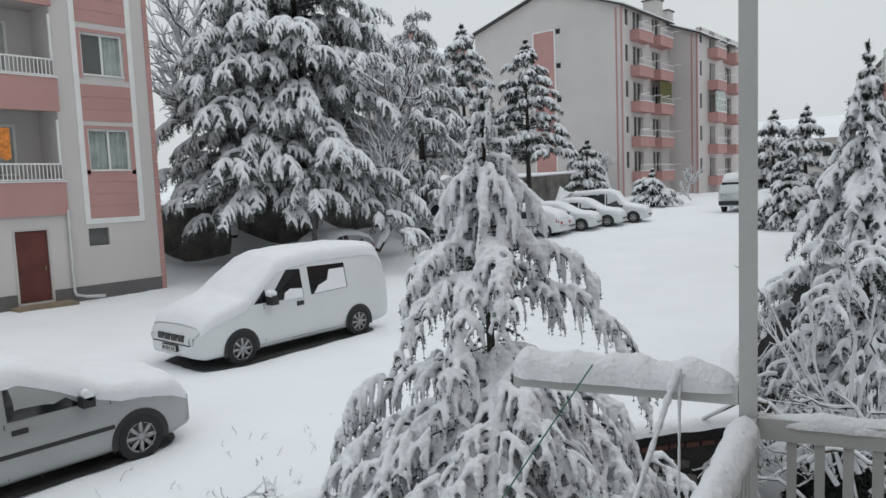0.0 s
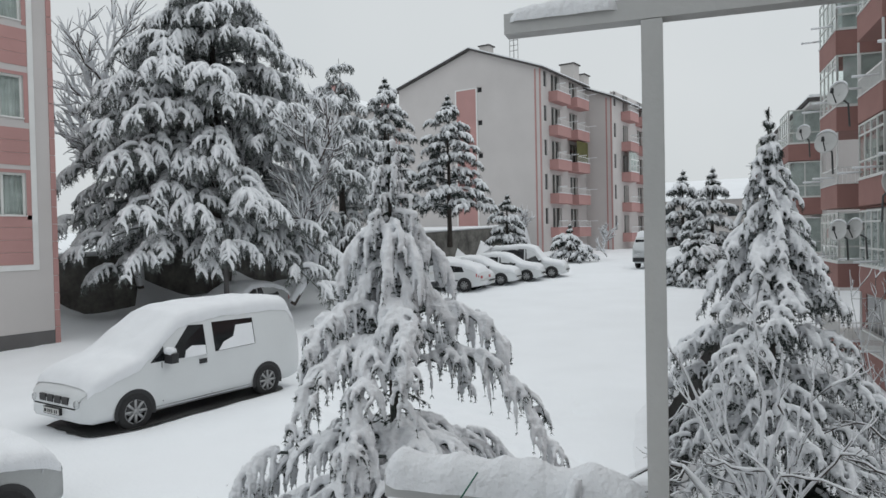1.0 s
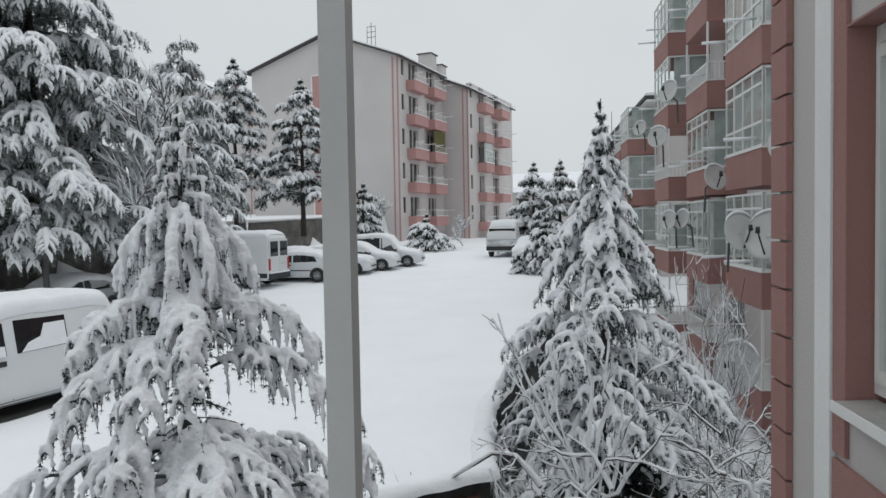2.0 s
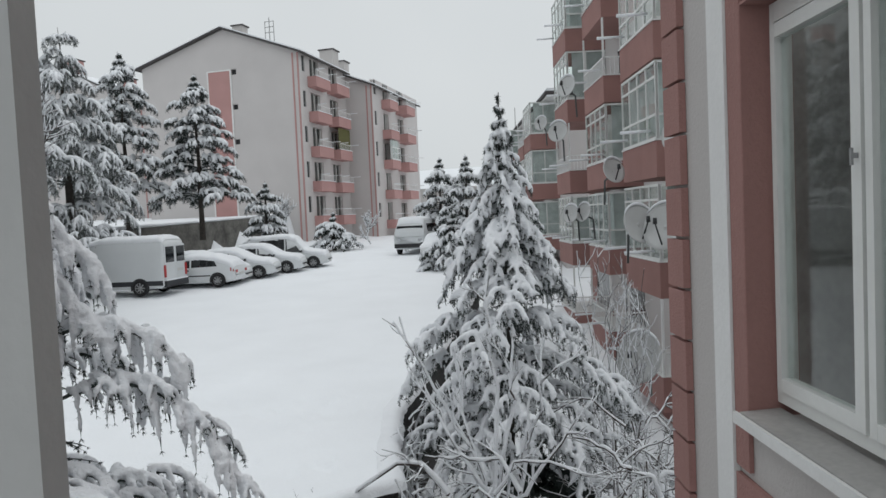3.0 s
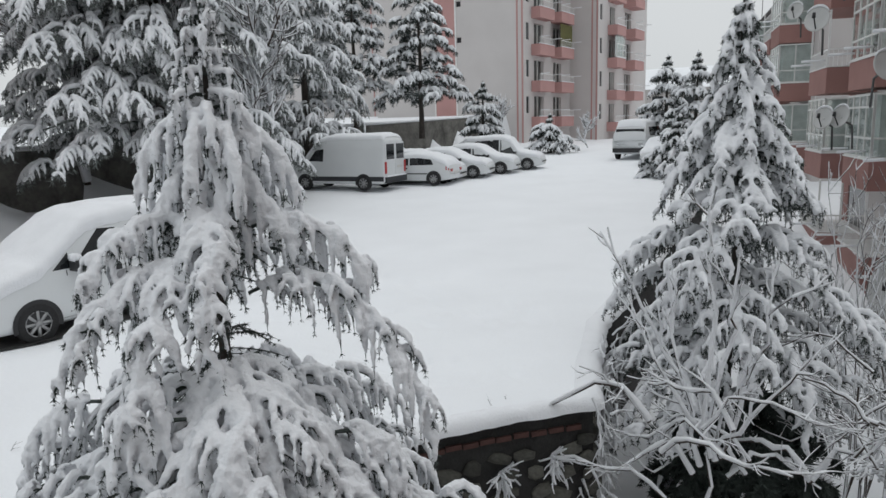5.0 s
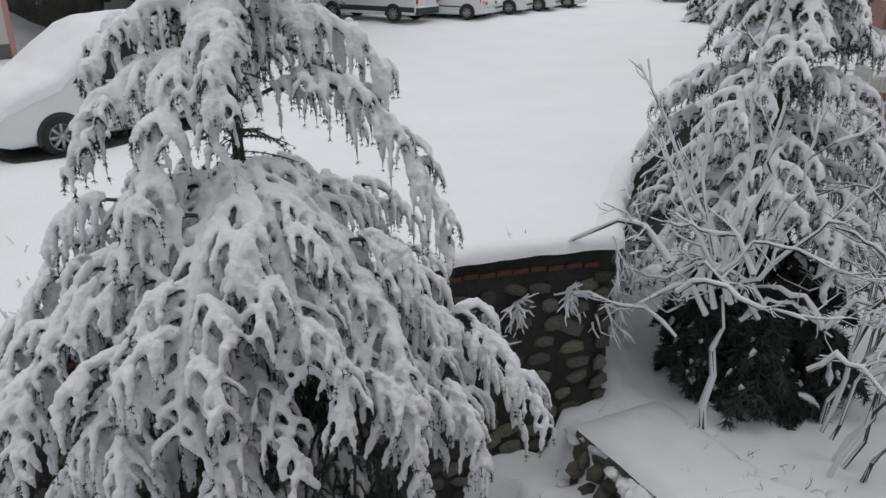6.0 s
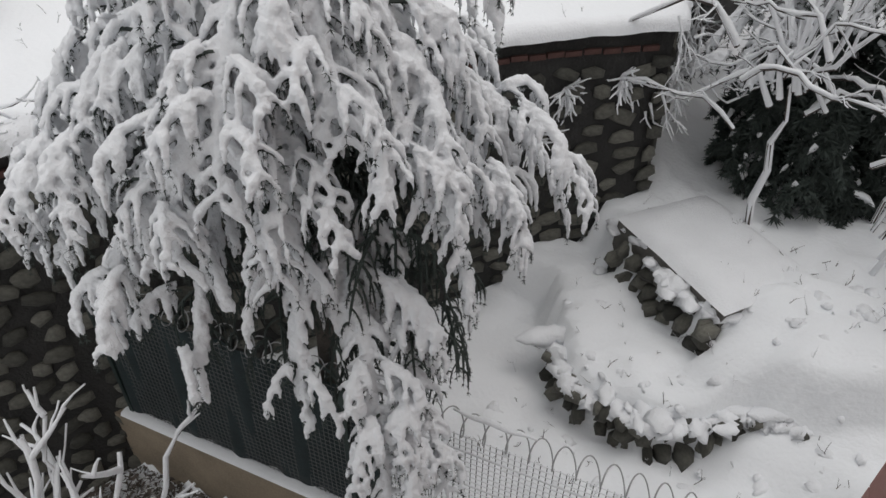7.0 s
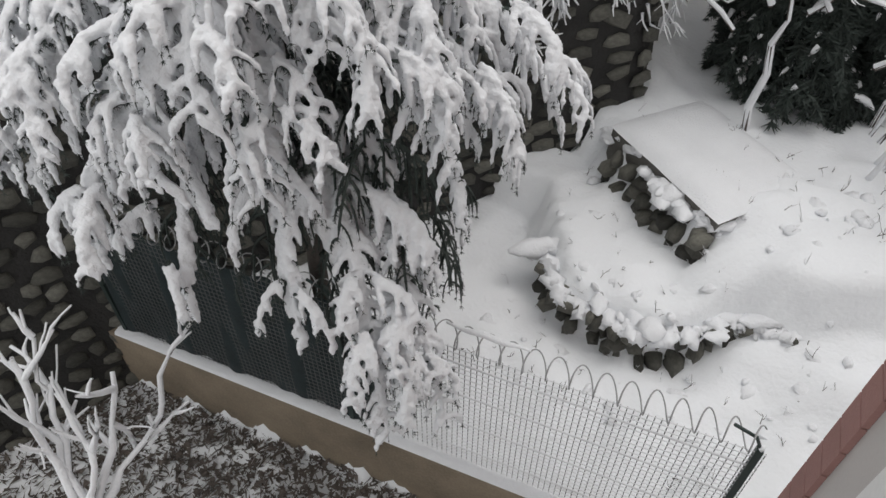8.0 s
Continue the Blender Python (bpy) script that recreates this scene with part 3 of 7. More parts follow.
def balcony_unit(parent, u0, u1, z, out, glazed=False, side=1):
    """One projecting balcony: slab band, rail or glazing, dark opening behind."""
    bal = new("balcony")
    bal.parent = parent
    part("band", boxes((u0, u1, -out, 0.0, z, z + 0.85)), M["pink"], bal, bevel=0.02)
    part("snow_cap", boxes((u0 - 0.03, u1 + 0.03, -out - 0.04, -out + 0.12, z + 0.853, z + 0.91)), M["snow_tree"], bal, bevel=0.02)
    if glazed:
        n = max(2, int((u1 - u0) / 0.75))
        rows = [(u0, u1, -out + 0.02, -out + 0.07, z + 2.0, z + 2.08), (u0, u1, -out + 0.02, -out + 0.07, z + 0.92, z + 0.98)]
        rows += [(u0 + (u1 - u0) * i / n - 0.03, u0 + (u1 - u0) * i / n + 0.03, -out + 0.015, -out + 0.075, z + 0.98, z + 2.0) for i in range(n + 1)]
        part("glazing_bar", boxes(*rows), M["pvc"], bal)
        part("pane", boxes((u0 + 0.03, u1 - 0.03, -out + 0.04, -out + 0.05, z + 0.95, z + 2.8)), M["pane"], bal).visible_shadow = False
        part("curtain", boxes((u0 + 0.05, u1 - 0.05, -out + 0.2, -out + 0.22, z + 0.95, z + 2.75)), M["curtain"], bal)
    else:
        rows = [(u0, u1, -out + 0.03, -out + 0.06, z + 1.35, z + 1.39)]
        n = int((u1 - u0) / 0.22)
        rows += [(u0 + (u1 - u0) * i / n - 0.012, u0 + (u1 - u0) * i / n + 0.012, -out + 0.035, -out + 0.055, z + 0.86, z + 1.35) for i in range(n + 1)]
        part("railing", boxes(*rows), M["white_trim"], bal)
    for a in (u0 + 0.1, u1 - 0.14):
        part("clothes_arm", boxes((a, a + 0.04, -out - 0.7, -out, z + 1.36, z + 1.42)), M["snow_tree"], bal, "snow-covered clothes arm")
    return bal


def gable_wall(width, eave, ridge_u, ridge, base, vents, panel):
    """Front wall of a far block, with a gabled top, in the plane y = 0."""
    s = holed_wall(width, eave - base, vents, 0.3, 0.0, base)
    s.faces(((0, 0, eave), (width, 0, eave), (ridge_u, 0, ridge), (0, 0.3, eave), (width, 0.3, eave), (ridge_u, 0.3, ridge)), ((0, 1, 2), (5, 4, 3), (1, 4, 5, 2), (2, 5, 3, 0)))
    return s


def far_block(m, width, depth, eave, ridge_u, ridge, base, floors, first, balconies, panel=True, label=""):
    b = thing("apartment_house", m, label, "building", group="far apartment blocks")
    vents = [(8.5, 8.95, z - 0.2, z + 0.22) for z in (7.32, 10.16, 13.01, 15.86)] if panel else []
    gable_wall(width, eave, ridge_u, ridge, base, vents, panel).put("wall", M["plaster_grey"], b, smooth=False)
    for v in vents:
        part("vent", boxes((v[0], v[1], 0.12, 0.14, v[2], v[3])), M["dark_in"], b)
        part("vent_frame", boxes((v[0] - 0.06, v[1] + 0.06, -0.05, -0.003, v[3], v[3] + 0.05)), M["plaster_pale"], b)
    if panel:
        part("pink_panel", boxes((6.35, 8.35, -0.03, -0.002, 2.2, 16.0)), M["pink"], b, "tall pink panel")
        part("panel_border", boxes((6.22, 6.345, -0.05, -0.002, 2.1, 16.1), (8.355, 8.48, -0.05, -0.002, 2.1, 16.1), (6.345, 8.355, -0.049, -0.003, 16.004, 16.12)), M["white_trim"], b)
    for u in (width - 0.18, width - 0.62):
        part("corner_strip", boxes((u, u + 0.14, -0.03, -0.002, base, eave)), M["pink"], b)
    part("plinth", boxes((0, width - 0.24, -0.03, -0.002, base, base + 0.8)), M["base_dark"], b)
    # side facade towards the car park, seen along its length
    side = new("side_wall")
    side.parent = b
    side.matrix_basis = pose(width, 0, 0, 0, 0, 90)
    ops = []
    for i in range(floors):
        z = first + 2.85 * i
        for u0, u1, out in balconies:
            ops.append((u0 + 0.5, u1 - 0.5, z + 0.2, z + 2.25))
        ops.append((0.45, 1.0, z + 0.9, z + 2.2))
    holed_wall(depth - 0.3, eave - base, ops, 0.3, 0.3, base).put("side_plaster", M["plaster_grey"], side, smooth=False)
    for i in range(floors):
        z = first + 2.85 * i
        for u0, u1, out in balconies:
            # flat dark grey sheet, its colour in place of the shaded room
            part("dim_room_sheet", boxes((u0 + 0.45, u1 - 0.45, 0.31, 0.33, z + 0.1, z + 2.3)), M["screen"], side)
            part("door_frame", boxes((u0 + 0.5, u0 + 0.58, 0.1, 0.2, z + 0.2, z + 2.25), (u1 - 0.58, u1 - 0.5, 0.1, 0.2, z + 0.2, z + 2.25), (u0 + 1.35, u0 + 1.43, 0.1, 0.2, z + 0.2, z + 2.25)), M["pvc"], side)
        part("slit_window", boxes((0.45, 1.0, 0.1, 0.12, z + 0.9, z + 2.2)), M["glass"], side)
    for i in range(floors):
        for u0, u1, out in balconies:
            bal = balcony_unit(b, u0, u1, first + 2.85 * i - 0.25, out, glazed=not panel and i == 2 and u0 < 3)
            bal.matrix_basis = pose(width, 0, 0, 0, 0, 90)
    s = Soup()
    o = 0.45
    for (ua, za, ub, zb) in ((-o, eave - o * (ridge - eave) / ridge_u, ridge_u, ridge), (ridge_u, ridge, width + o, eave - o * (ridge - eave) / (width - ridge_u))):
        s.faces(((ua, -o, za), (ub, -o, zb), (ub, depth, zb), (ua, depth, za), (ua, -o, za + 0.14), (ub, -o, zb + 0.14), (ub, depth, zb + 0.14), (ua, depth, za + 0.14)),
                ((0, 1, 2, 3), (7, 6, 5, 4), (0, 4, 5, 1), (1, 5, 6, 2), (2, 6, 7, 3), (3, 7, 4, 0)))
    s.put("roof", M["tile_dark"], b, "dark-edged roof", smooth=False)
    s = Soup()
    for (ua, za, ub, zb) in ((-o + 0.1, eave + 0.15 - (o - 0.1) * (ridge - eave) / ridge_u, ridge_u, ridge + 0.15), (ridge_u, ridge + 0.15, width + o - 0.1, eave + 0.15 - (o - 0.1) * (ridge - eave) / (width - ridge_u))):
        s.faces(((ua, -o + 0.08, za), (ub, -o + 0.08, zb), (ub, depth, zb), (ua, depth, za), (ua, -o + 0.1, za + 0.1), (ub, -o + 0.1, zb + 0.1), (ub, depth, zb + 0.1), (ua, depth, za + 0.1)),
                ((0, 1, 2, 3), (7, 6, 5, 4), (0, 4, 5, 1), (1, 5, 6, 2), (2, 6, 7, 3), (3, 7, 4, 0)))
    s.put("roof_snow", M["snow"], b, "snow on the roof", smooth=False)
    part("back_wall", boxes((0, width, depth - 0.2, depth, base, eave)), M["plaster_grey"], b)
    part("left_wall", boxes((0, 0.2, 0.302, depth - 0.2, base, eave)), M["plaster_grey"], b)
    return b


def chimney(parent, x, y, z, h=1.3, w=0.7, wall="plaster_pale"):
    c = part("chimney", boxes((x - w / 2, x + w / 2, y - w / 2, y + w / 2, z - 0.8, z + h)), M[wall], parent, bevel=0.01)
    part("chimney_cap", boxes((x - w / 2 - 0.12, x + w / 2 + 0.12, y - w / 2 - 0.12, y + w / 2 + 0.12, z + h + 0.002, z + h + 0.1)), M["tile_dark"], c)


A = far_block(pose(-39.1, 53.1, 0), 14.6, 9.6, 16.9, 7.9, 19.4, 0.6, 5, 3.2, [(1.4, 4.2, 0.8), (5.2, 7.9, 1.0)], True, "grey gabled apartment block with a tall pink panel and pink balconies")
chimney(A, 8.6, 1.6, 19.2, 0.7, 0.9)
chimney(A, 13.4, 8.8, 17.2, 1.7, 1.3)
part("blind", boxes((15.42, 15.45, 5.3, 7.8, 9.6, 11.4)), M["green_cloth"], A, "olive green balcony blind")
s = Soup()
for i in range(4):
    s.tube([(11.0 + 0.0 * i, 2.2, 18.0), (11.0, 2.2, 20.6)], [0.03, 0.03], 5) if i == 0 else s.tube([(10.6, 2.2, 18.9 + i * 0.45), (11.4, 2.2, 18.9 + i * 0.45)], [0.025, 0.025], 5)
s.tube([(10.6, 2.2, 18.0), (10.6, 2.2, 20.3)], [0.025, 0.025], 5)
s.tube([(11.4, 2.2, 18.0), (11.4, 2.2, 20.3)], [0.025, 0.025], 5)
s.put("roof_aerial", M["galv"], A, "roof aerial frame")
B = far_block(pose(-35.1, 62.5, 0), 13.2, 14, 15.6, 6.6, 18.2, 0.6, 5, 2.6, [(2.4, 4.8, 0.9), (6.6, 9.4, 1.2)], False, "grey apartment block with pink balconies behind the gabled block")
chimney(B, 9.0, 3.0, 17.4, 1.2, 1.2)
C = far_block(pose(-61.2, 60, 0), 17, 14, 15.3, 9.0, 18.9, 2.0, 5, 3.4, [(2.0, 5.0, 1.2)], False, "apartment block behind the trees with a pink chimney")
chimney(C, 7.9, 1.0, 18.7, 1.9, 1.5, "pink")
chimney(C, 13.0, 3.0, 17.4, 1.2, 0.9, "pink")


def row_building(first, last, starts, levels, top_z, label):
    """The neighbouring block: set back, with projecting rose bays, glazed in white."""
    b = thing("apartment_house", OWN @ pose(0, -7.8, 0), label, "building", "neighbouring blocks")
    s = Soup()
    s.box(first, last, -9.0, 0.0, -4.0, top_z)
    s.put("wall", M["plaster_grey"], b, smooth=False)
    part("end_strip", boxes((last - 0.9, last + 0.02, 0.003, 0.03, -1.7, top_z)), M["pink_own"], b, "rose corner strip")
    part("eave", boxes((first - 0.5, last + 0.6, -9.5, 0.9, top_z + 0.002, top_z + 0.2)), M["tile_dark"], b, "dark roof edge", bevel=0.02)
    part("soffit", boxes((first - 0.4, last + 0.5, 0.002, 0.8, top_z - 0.12, top_z - 0.002)), M["white_trim"], b)
    part("roof_snow", boxes((first - 0.4, last + 0.5, -9.4, 0.8, top_z + 0.204, top_z + 0.36)), M["snow"], b, bevel=0.04)
    part("basement", boxes((first - 1.0 if first < 20 else first, last, 0.002, 1.2, -4.6, -1.76)), M["pink_own"], b, "dark rose basement wall")
    for k, s0 in enumerate(starts):
        s1 = s0 + 3.15
        top = 1.6 if k % 2 == 0 else 1.25
        for i, z in enumerate(levels):
            bay = new("bay")
            bay.parent = b
            part("band", boxes((s0, s1, 0.002, top, z, z + 0.88)), M["pink_own"], bay, bevel=0.015)
            part("band_cap", boxes((s0 - 0.03, s1 + 0.03, 0.002, top + 0.03, z + 0.883, z + 0.92)), M["white_trim"], bay)
            z0, z1 = z + 0.92, min(z + 2.8, top_z - 0.13)
            if i == 0 or (i + k) % 4 == 0:
                n = int((s1 - s0) / 0.14)
                rows = [(s0, s1, top - 0.05, top - 0.02, z0 + 0.55, z0 + 0.6)] + [(s0 + 0.14 * j, s0 + 0.14 * j + 0.02, top - 0.045, top - 0.025, z0, z0 + 0.55) for j in range(n)]
                n = int(top / 0.14)
                rows += [(s0 + 0.02, s0 + 0.05, 0.01, top, z0 + 0.55, z0 + 0.6)] + [(s0 + 0.025, s0 + 0.045, 0.14 * j, 0.14 * j + 0.02, z0, z0 + 0.55) for j in range(n)]
                part("railing", boxes(*rows), M["white_trim"], bay, "white bars")
                part("room_dark", boxes((s0 + 0.3, s1 - 0.3, -0.05, 0.004, z0, z1 - 0.5)), M["glass"], bay)
                for a in (s0, s1 - 0.06):
                    part("corner_post", boxes((a, a + 0.06, top - 0.06, top, z0, z1)), M["white_trim"], bay)
            else:
                glz = new("glazing")
                glz.parent = bay
                glz.matrix_basis = pose(0, 0, 0)
                rows = []
                m = 4
                for j in range(m + 1):
                    u = s0 + (s1 - s0) * j / m
                    rows.append((max(s0, u - 0.035), min(s1, u + 0.035), top - 0.07, top - 0.01, z0, z1))
                rows += [(s0, s1, top - 0.068, top - 0.012, zz, zz + 0.06) for zz in (z0, z0 + (z1 - z0) * 0.30, z0 + (z1 - z0) * 0.78, z1 - 0.06)]
                for yy in (0.05, top * 0.5, top - 0.06):
                    rows.append((s0, s0 + 0.06, yy - 0.03, yy + 0.03, z0, z1))
                rows += [(s0 + 0.002, s0 + 0.058, 0.01, top - 0.01, zz, zz + 0.06) for zz in (z0, z0 + (z1 - z0) * 0.30, z1 - 0.06)]
                part("glazing_bar", boxes(*rows), M["pvc"], glz)
                part("pane", boxes((s0 + 0.02, s1 - 0.02, top - 0.045, top - 0.035, z0, z1)), M["pane"], glz).visible_shadow = False
                part("pane", boxes((s0 + 0.025, s0 + 0.035, 0.01, top - 0.046, z0, z1)), M["pane"], glz).visible_shadow = False
                part("pane", boxes((s1 - 0.035, s1 - 0.025, 0.01, top - 0.046, z0, z1)), M["pane"], glz).visible_shadow = False
                if (k + i) % 2 == 0:
                    part("curtain", boxes((s0 + 0.08, s1 - 0.08, top - 0.25, top - 0.23, z0, z1)), M["curtain"], glz)
                part("curtain", boxes((s0 + 0.10, s0 + 0.12, 0.05, top - 0.26, z0, z1 - 0.02)), M["curtain"], glz)
            for off in (0.4, 2.6):
                s = Soup()
                s.tube([(s0 + off, top, z + 1.15), (s0 + off, top + 0.75, z + 1.13)], [0.035, 0.045], 7)
                s.put("clothes_arm", M["snow_tree"], bay, "snow-covered clothes arm")
    return b


row_building(14.0, 33.2, (17.9, 24.6, 29.4), (-1.75, 1.07, 4.03, 6.88, 9.7), 12.45, "rose and grey apartment block with glazed balcony bays")
row_building(40.2, 62.0, (41.4, 47.9, 54.4), (-1.75, 1.07, 4.03, 6.88), 9.7, "rose apartment block further along with open balconies")


def dish(px, py, pz, r, yaw, tilt, arm=True):
    """A satellite dish: shallow bowl with a rim, feed arm, bracket."""
    d = thing("satellite_dish", pose(px, py, pz, 0, 0, yaw), "pale grey satellite dish with snow on its rim", "satellite dish", group="satellite dishes")
    s = Soup()
    rings, seg = 6, 28
    for i in range(rings + 1):
        q = r * i / rings
        for j in range(seg):
            a = 2 * math.pi * j / seg
            s.v.append((q * math.cos(a), -0.18 * r * (1 - (i / rings) ** 2) * -1, q * 1.06 * math.sin(a)))
    for i in range(rings):
        for j in range(seg):
            k = (j + 1) % seg
            s.f.append((i * seg + j, i * seg + k, (i + 1) * seg + k, (i + 1) * seg + j))
    o = s.put("bowl", M["dish"], d, m=pose(0, 0, 0, -tilt, 0, 0))
    mod = o.modifiers.new("thickness", "SOLIDIFY")
    mod.thickness = 0.015
    s = Soup()
    s.tube([(0, 0.15 * r, -r * 0.9), (0, -0.55 * r, -r * 0.25), (0, -0.75 * r, -0.02)], [0.02, 0.018, 0.018], 6)
    s.tube([(0, -0.72 * r, -0.06), (0, -0.80 * r, 0.07)], [0.05, 0.04], 8)
    s.put("feed_arm", M["trim_black"], d, "dark feed arm", m=pose(0, 0, 0, -tilt, 0, 0))
    s = Soup()
    s.tube([(0, 0.1, -0.1), (0, 0.45, -0.25), (0, 0.5, -0.9)], [0.03] * 3, 6)
    s.put("bracket", M["galv"], d)
    s = Soup()
    s.tube([(r * 1.0 * math.cos(a), -0.03, r * 1.07 * math.sin(a) + 0.02) for a in np.linspace(0.5, 2.6, 14)], [0.012 + 0.022 * math.sin(math.pi * i / 13) for i in range(14)], 6)
    s.put("rim_snow", M["snow_tree"], d, m=pose(0, 0, 0, -tilt, 0, 0))
    return d


# ---- vehicles ----
def section(hw, zl, zt, belt):
    b = min(belt, zt - 0.10)
    tum = 1 - 0.16 * min(1.0, max(0.0, (zt - belt) / 0.75))
    h = hw * tum
    return [(hw * 0.90, zl), (hw * 0.985, zl + 0.06), (hw, zl + 0.22 * (b - zl)), (hw * 1.005, zl + 0.6 * (b - zl)), (hw * 0.99, b), (hw * 0.5 + h * 0.485, (b + zt - 0.07) / 2 + 0.02), (h, zt - 0.09), (h * 0.94, zt - 0.03), (h * 0.72, zt), (h * 0.35, zt + 0.015), (0, zt + 0.02)]


class Car:
    """A car body lofted through stations (x, low, top, half width); x runs from the nose backwards."""

    def __init__(self, name, m, stations, belt, paint, label, category, wheels, radius, group=""):
        self.st, self.belt = stations, belt
        self.ob = thing(name, m, label, category, group)
        s = Soup()
        secs = [section(hw, zl, zt, belt) for _, zl, zt, hw in stations]
        k = len(secs[0])
        for (x, *_), sec in zip(stations, secs):
            for yy, z in sec:
                s.v.append((x, -yy, z))
            for yy, z in reversed(sec[:-1]):
                s.v.append((x, yy, z))
        n = 2 * k - 1
        for i in range(len(stations) - 1):
            for j in range(n):
                q = (j + 1) % n
                s.f.append((i * n + j, i * n + q, (i + 1) * n + q, (i + 1) * n + j))
        s.f += [tuple(range(n - 1, -1, -1)), tuple((len(stations) - 1) * n + j for j in range(n))]
        self.body = s.put("body", paint, self.ob)
        hw = max(t[3] for t in stations)
        for x in wheels:
            for sgn in (-1, 1):
                self.wheel(x, sgn * (hw - 0.10), radius, sgn)

    def at(self, x):
        xs = [t[0] for t in self.st]
        return [float(np.interp(x, xs, [t[i] for t in self.st])) for i in (1, 2, 3)]

    def side(self, x, z):
        zl, zt, hw = self.at(x)
        sec = section(hw, zl, zt, self.belt)
        return float(np.interp(z, [p[1] for p in sec[:9]], [p[0] for p in sec[:9]]))

    def wheel(self, x, y, r, sgn):
        arch = Soup()
        a = np.linspace(-0.25, math.pi + 0.25, 20)
        ring = [(x + (r + 0.07) * math.cos(t), r * 0.98 + (r + 0.07) * math.sin(t)) for t in a]
        ys = y + sgn * 0.106
        arch.faces([(px, ys, max(pz, 0.2)) for px, pz in ring] + [(x, ys, r)], [(i, i + 1, 20) if sgn < 0 else (i + 1, i, 20) for i in range(19)])
        arch.put("wheel_arch", M["trim_black"], self.ob, smooth=False)
        w = part("wheel", bmesh.new(), M["tyre"], self.ob, m=pose(x, y + sgn * 0.03, r))
        s = Soup()
        prof = [(0.62, -0.085), (0.93, -0.10), (0.99, -0.075), (1.0, 0), (0.99, 0.075), (0.93, 0.10), (0.62, 0.085)]
        seg = 28
        for j in range(seg):
            t = 2 * math.pi * j / seg
            for q, d in prof:
                s.v.append((q * r * math.cos(t), d, q * r * math.sin(t)))
        m = len(prof)
        for j in range(seg):
            for i in range(m - 1):
                k = (j + 1) % seg
                s.f.append((j * m + i, j * m + i + 1, k * m + i + 1, k * m + i))
        s.put("tyre", M["tyre"], w)
        s = Soup()
        R = r * 0.64
        y0 = sgn * 0.07
        s.tube([(R * math.cos(t), y0, R * math.sin(t)) for t in np.linspace(0, 2 * math.pi, 25)], [0.018] * 25, 5)
        for j in range(8):
            t = 2 * math.pi * j / 8
            s.tube([(0.05 * math.cos(t), y0, 0.05 * math.sin(t)), (R * math.cos(t), y0 - sgn * 0.01, R * math.sin(t))], [0.028, 0.034], 5)
        s.tube([(0, y0 - sgn * 0.02, 0), (0, y0 + sgn * 0.02, 0)], [0.065, 0.055], 12)
        s.put("rim", M["rim"], w)
        s = Soup()
        s.tube([(0, sgn * 0.02, 0), (0, sgn * 0.03, 0)], [R, R], 20)
        s.put("hub_shadow", M["trim_black"], w)

    def panel(self, name, poly, mat, proud=0.006, both=True, label="", parent=None):
        """A flat piece on the flank, from points (x, z)."""
        out = None
        for sgn in ((-1, 1) if both else (-1,)):
            s = Soup()
            n = len(poly)
            v = [(x, sgn * (self.side(x, z) + proud), z) for x, z in poly] + [(x, sgn * (self.side(x, z) - 0.02), z) for x, z in poly]
            f = [tuple(range(n)) if sgn < 0 else tuple(range(n - 1, -1, -1))]
            for i in range(n):
                k = (i + 1) % n
                f.append((i, i + n, k + n, k) if sgn < 0 else (k, k + n, i + n, i))
            s.faces(v, f)
            out = s.put(name, mat, parent or self.ob, label, smooth=False)
        return out

    def snow(self, x0, x1, thick, low=0.09, seed=0):
        """The blanket on top: follows the body between two stations, uneven at its rim."""
        s = Soup()
        n, k = 90, 25
        for i in range(n + 1):
            x = x0 + (x1 - x0) * i / n
            zl, zt, hw = self.at(x)
            sec = section(hw, zl, zt, self.belt)
            ys = np.array([p[0] for p in sec[::-1]])
            zs = np.array([p[1] for p in sec[::-1]])
            e = min(1.0, math.sqrt(min(i, n - i) / 4.0 + 0.01))
            for j in range(k):
                q = 2 * j / (k - 1) - 1
                wob = noise.noise(Vector((x * 2.2, q * 2 + seed, 1.0))) * 0.6 + noise.noise(Vector((x * 7, seed, math.copysign(3, q)))) * 0.4
                d = abs(q)
                total = np.concatenate([[0], np.cumsum(np.hypot(np.diff(ys), np.diff(zs)))])
                cut = float(np.interp(-(zt - low - 0.05 * wob), -zs, total))
                yy, zz = float(np.interp(d * cut, total, ys)), float(np.interp(d * cut, total, zs))
                t = thick * e * (1 - d ** 6) * (1 + 0.22 * noise.noise(Vector((x * 3, q * 2.5, seed)))) + 0.010
                nx = (d ** 2) * 0.6
                s.v.append((x, math.copysign(yy + nx * t, q), zz + t * (1 - 0.35 * nx)))
        for i in range(n):
            for j in range(k - 1):
                a = i * k + j
                s.f.append((a, a + 1, a + k + 1, a + k))
        return s.put("snow_blanket", M["snow_tree"], self.ob, "thick blanket of snow")


def bars(parent, rows, mat=None, name="plate_bar"):
    for row in rows:
        part(name, boxes(row), mat or M["trim_black"], parent)


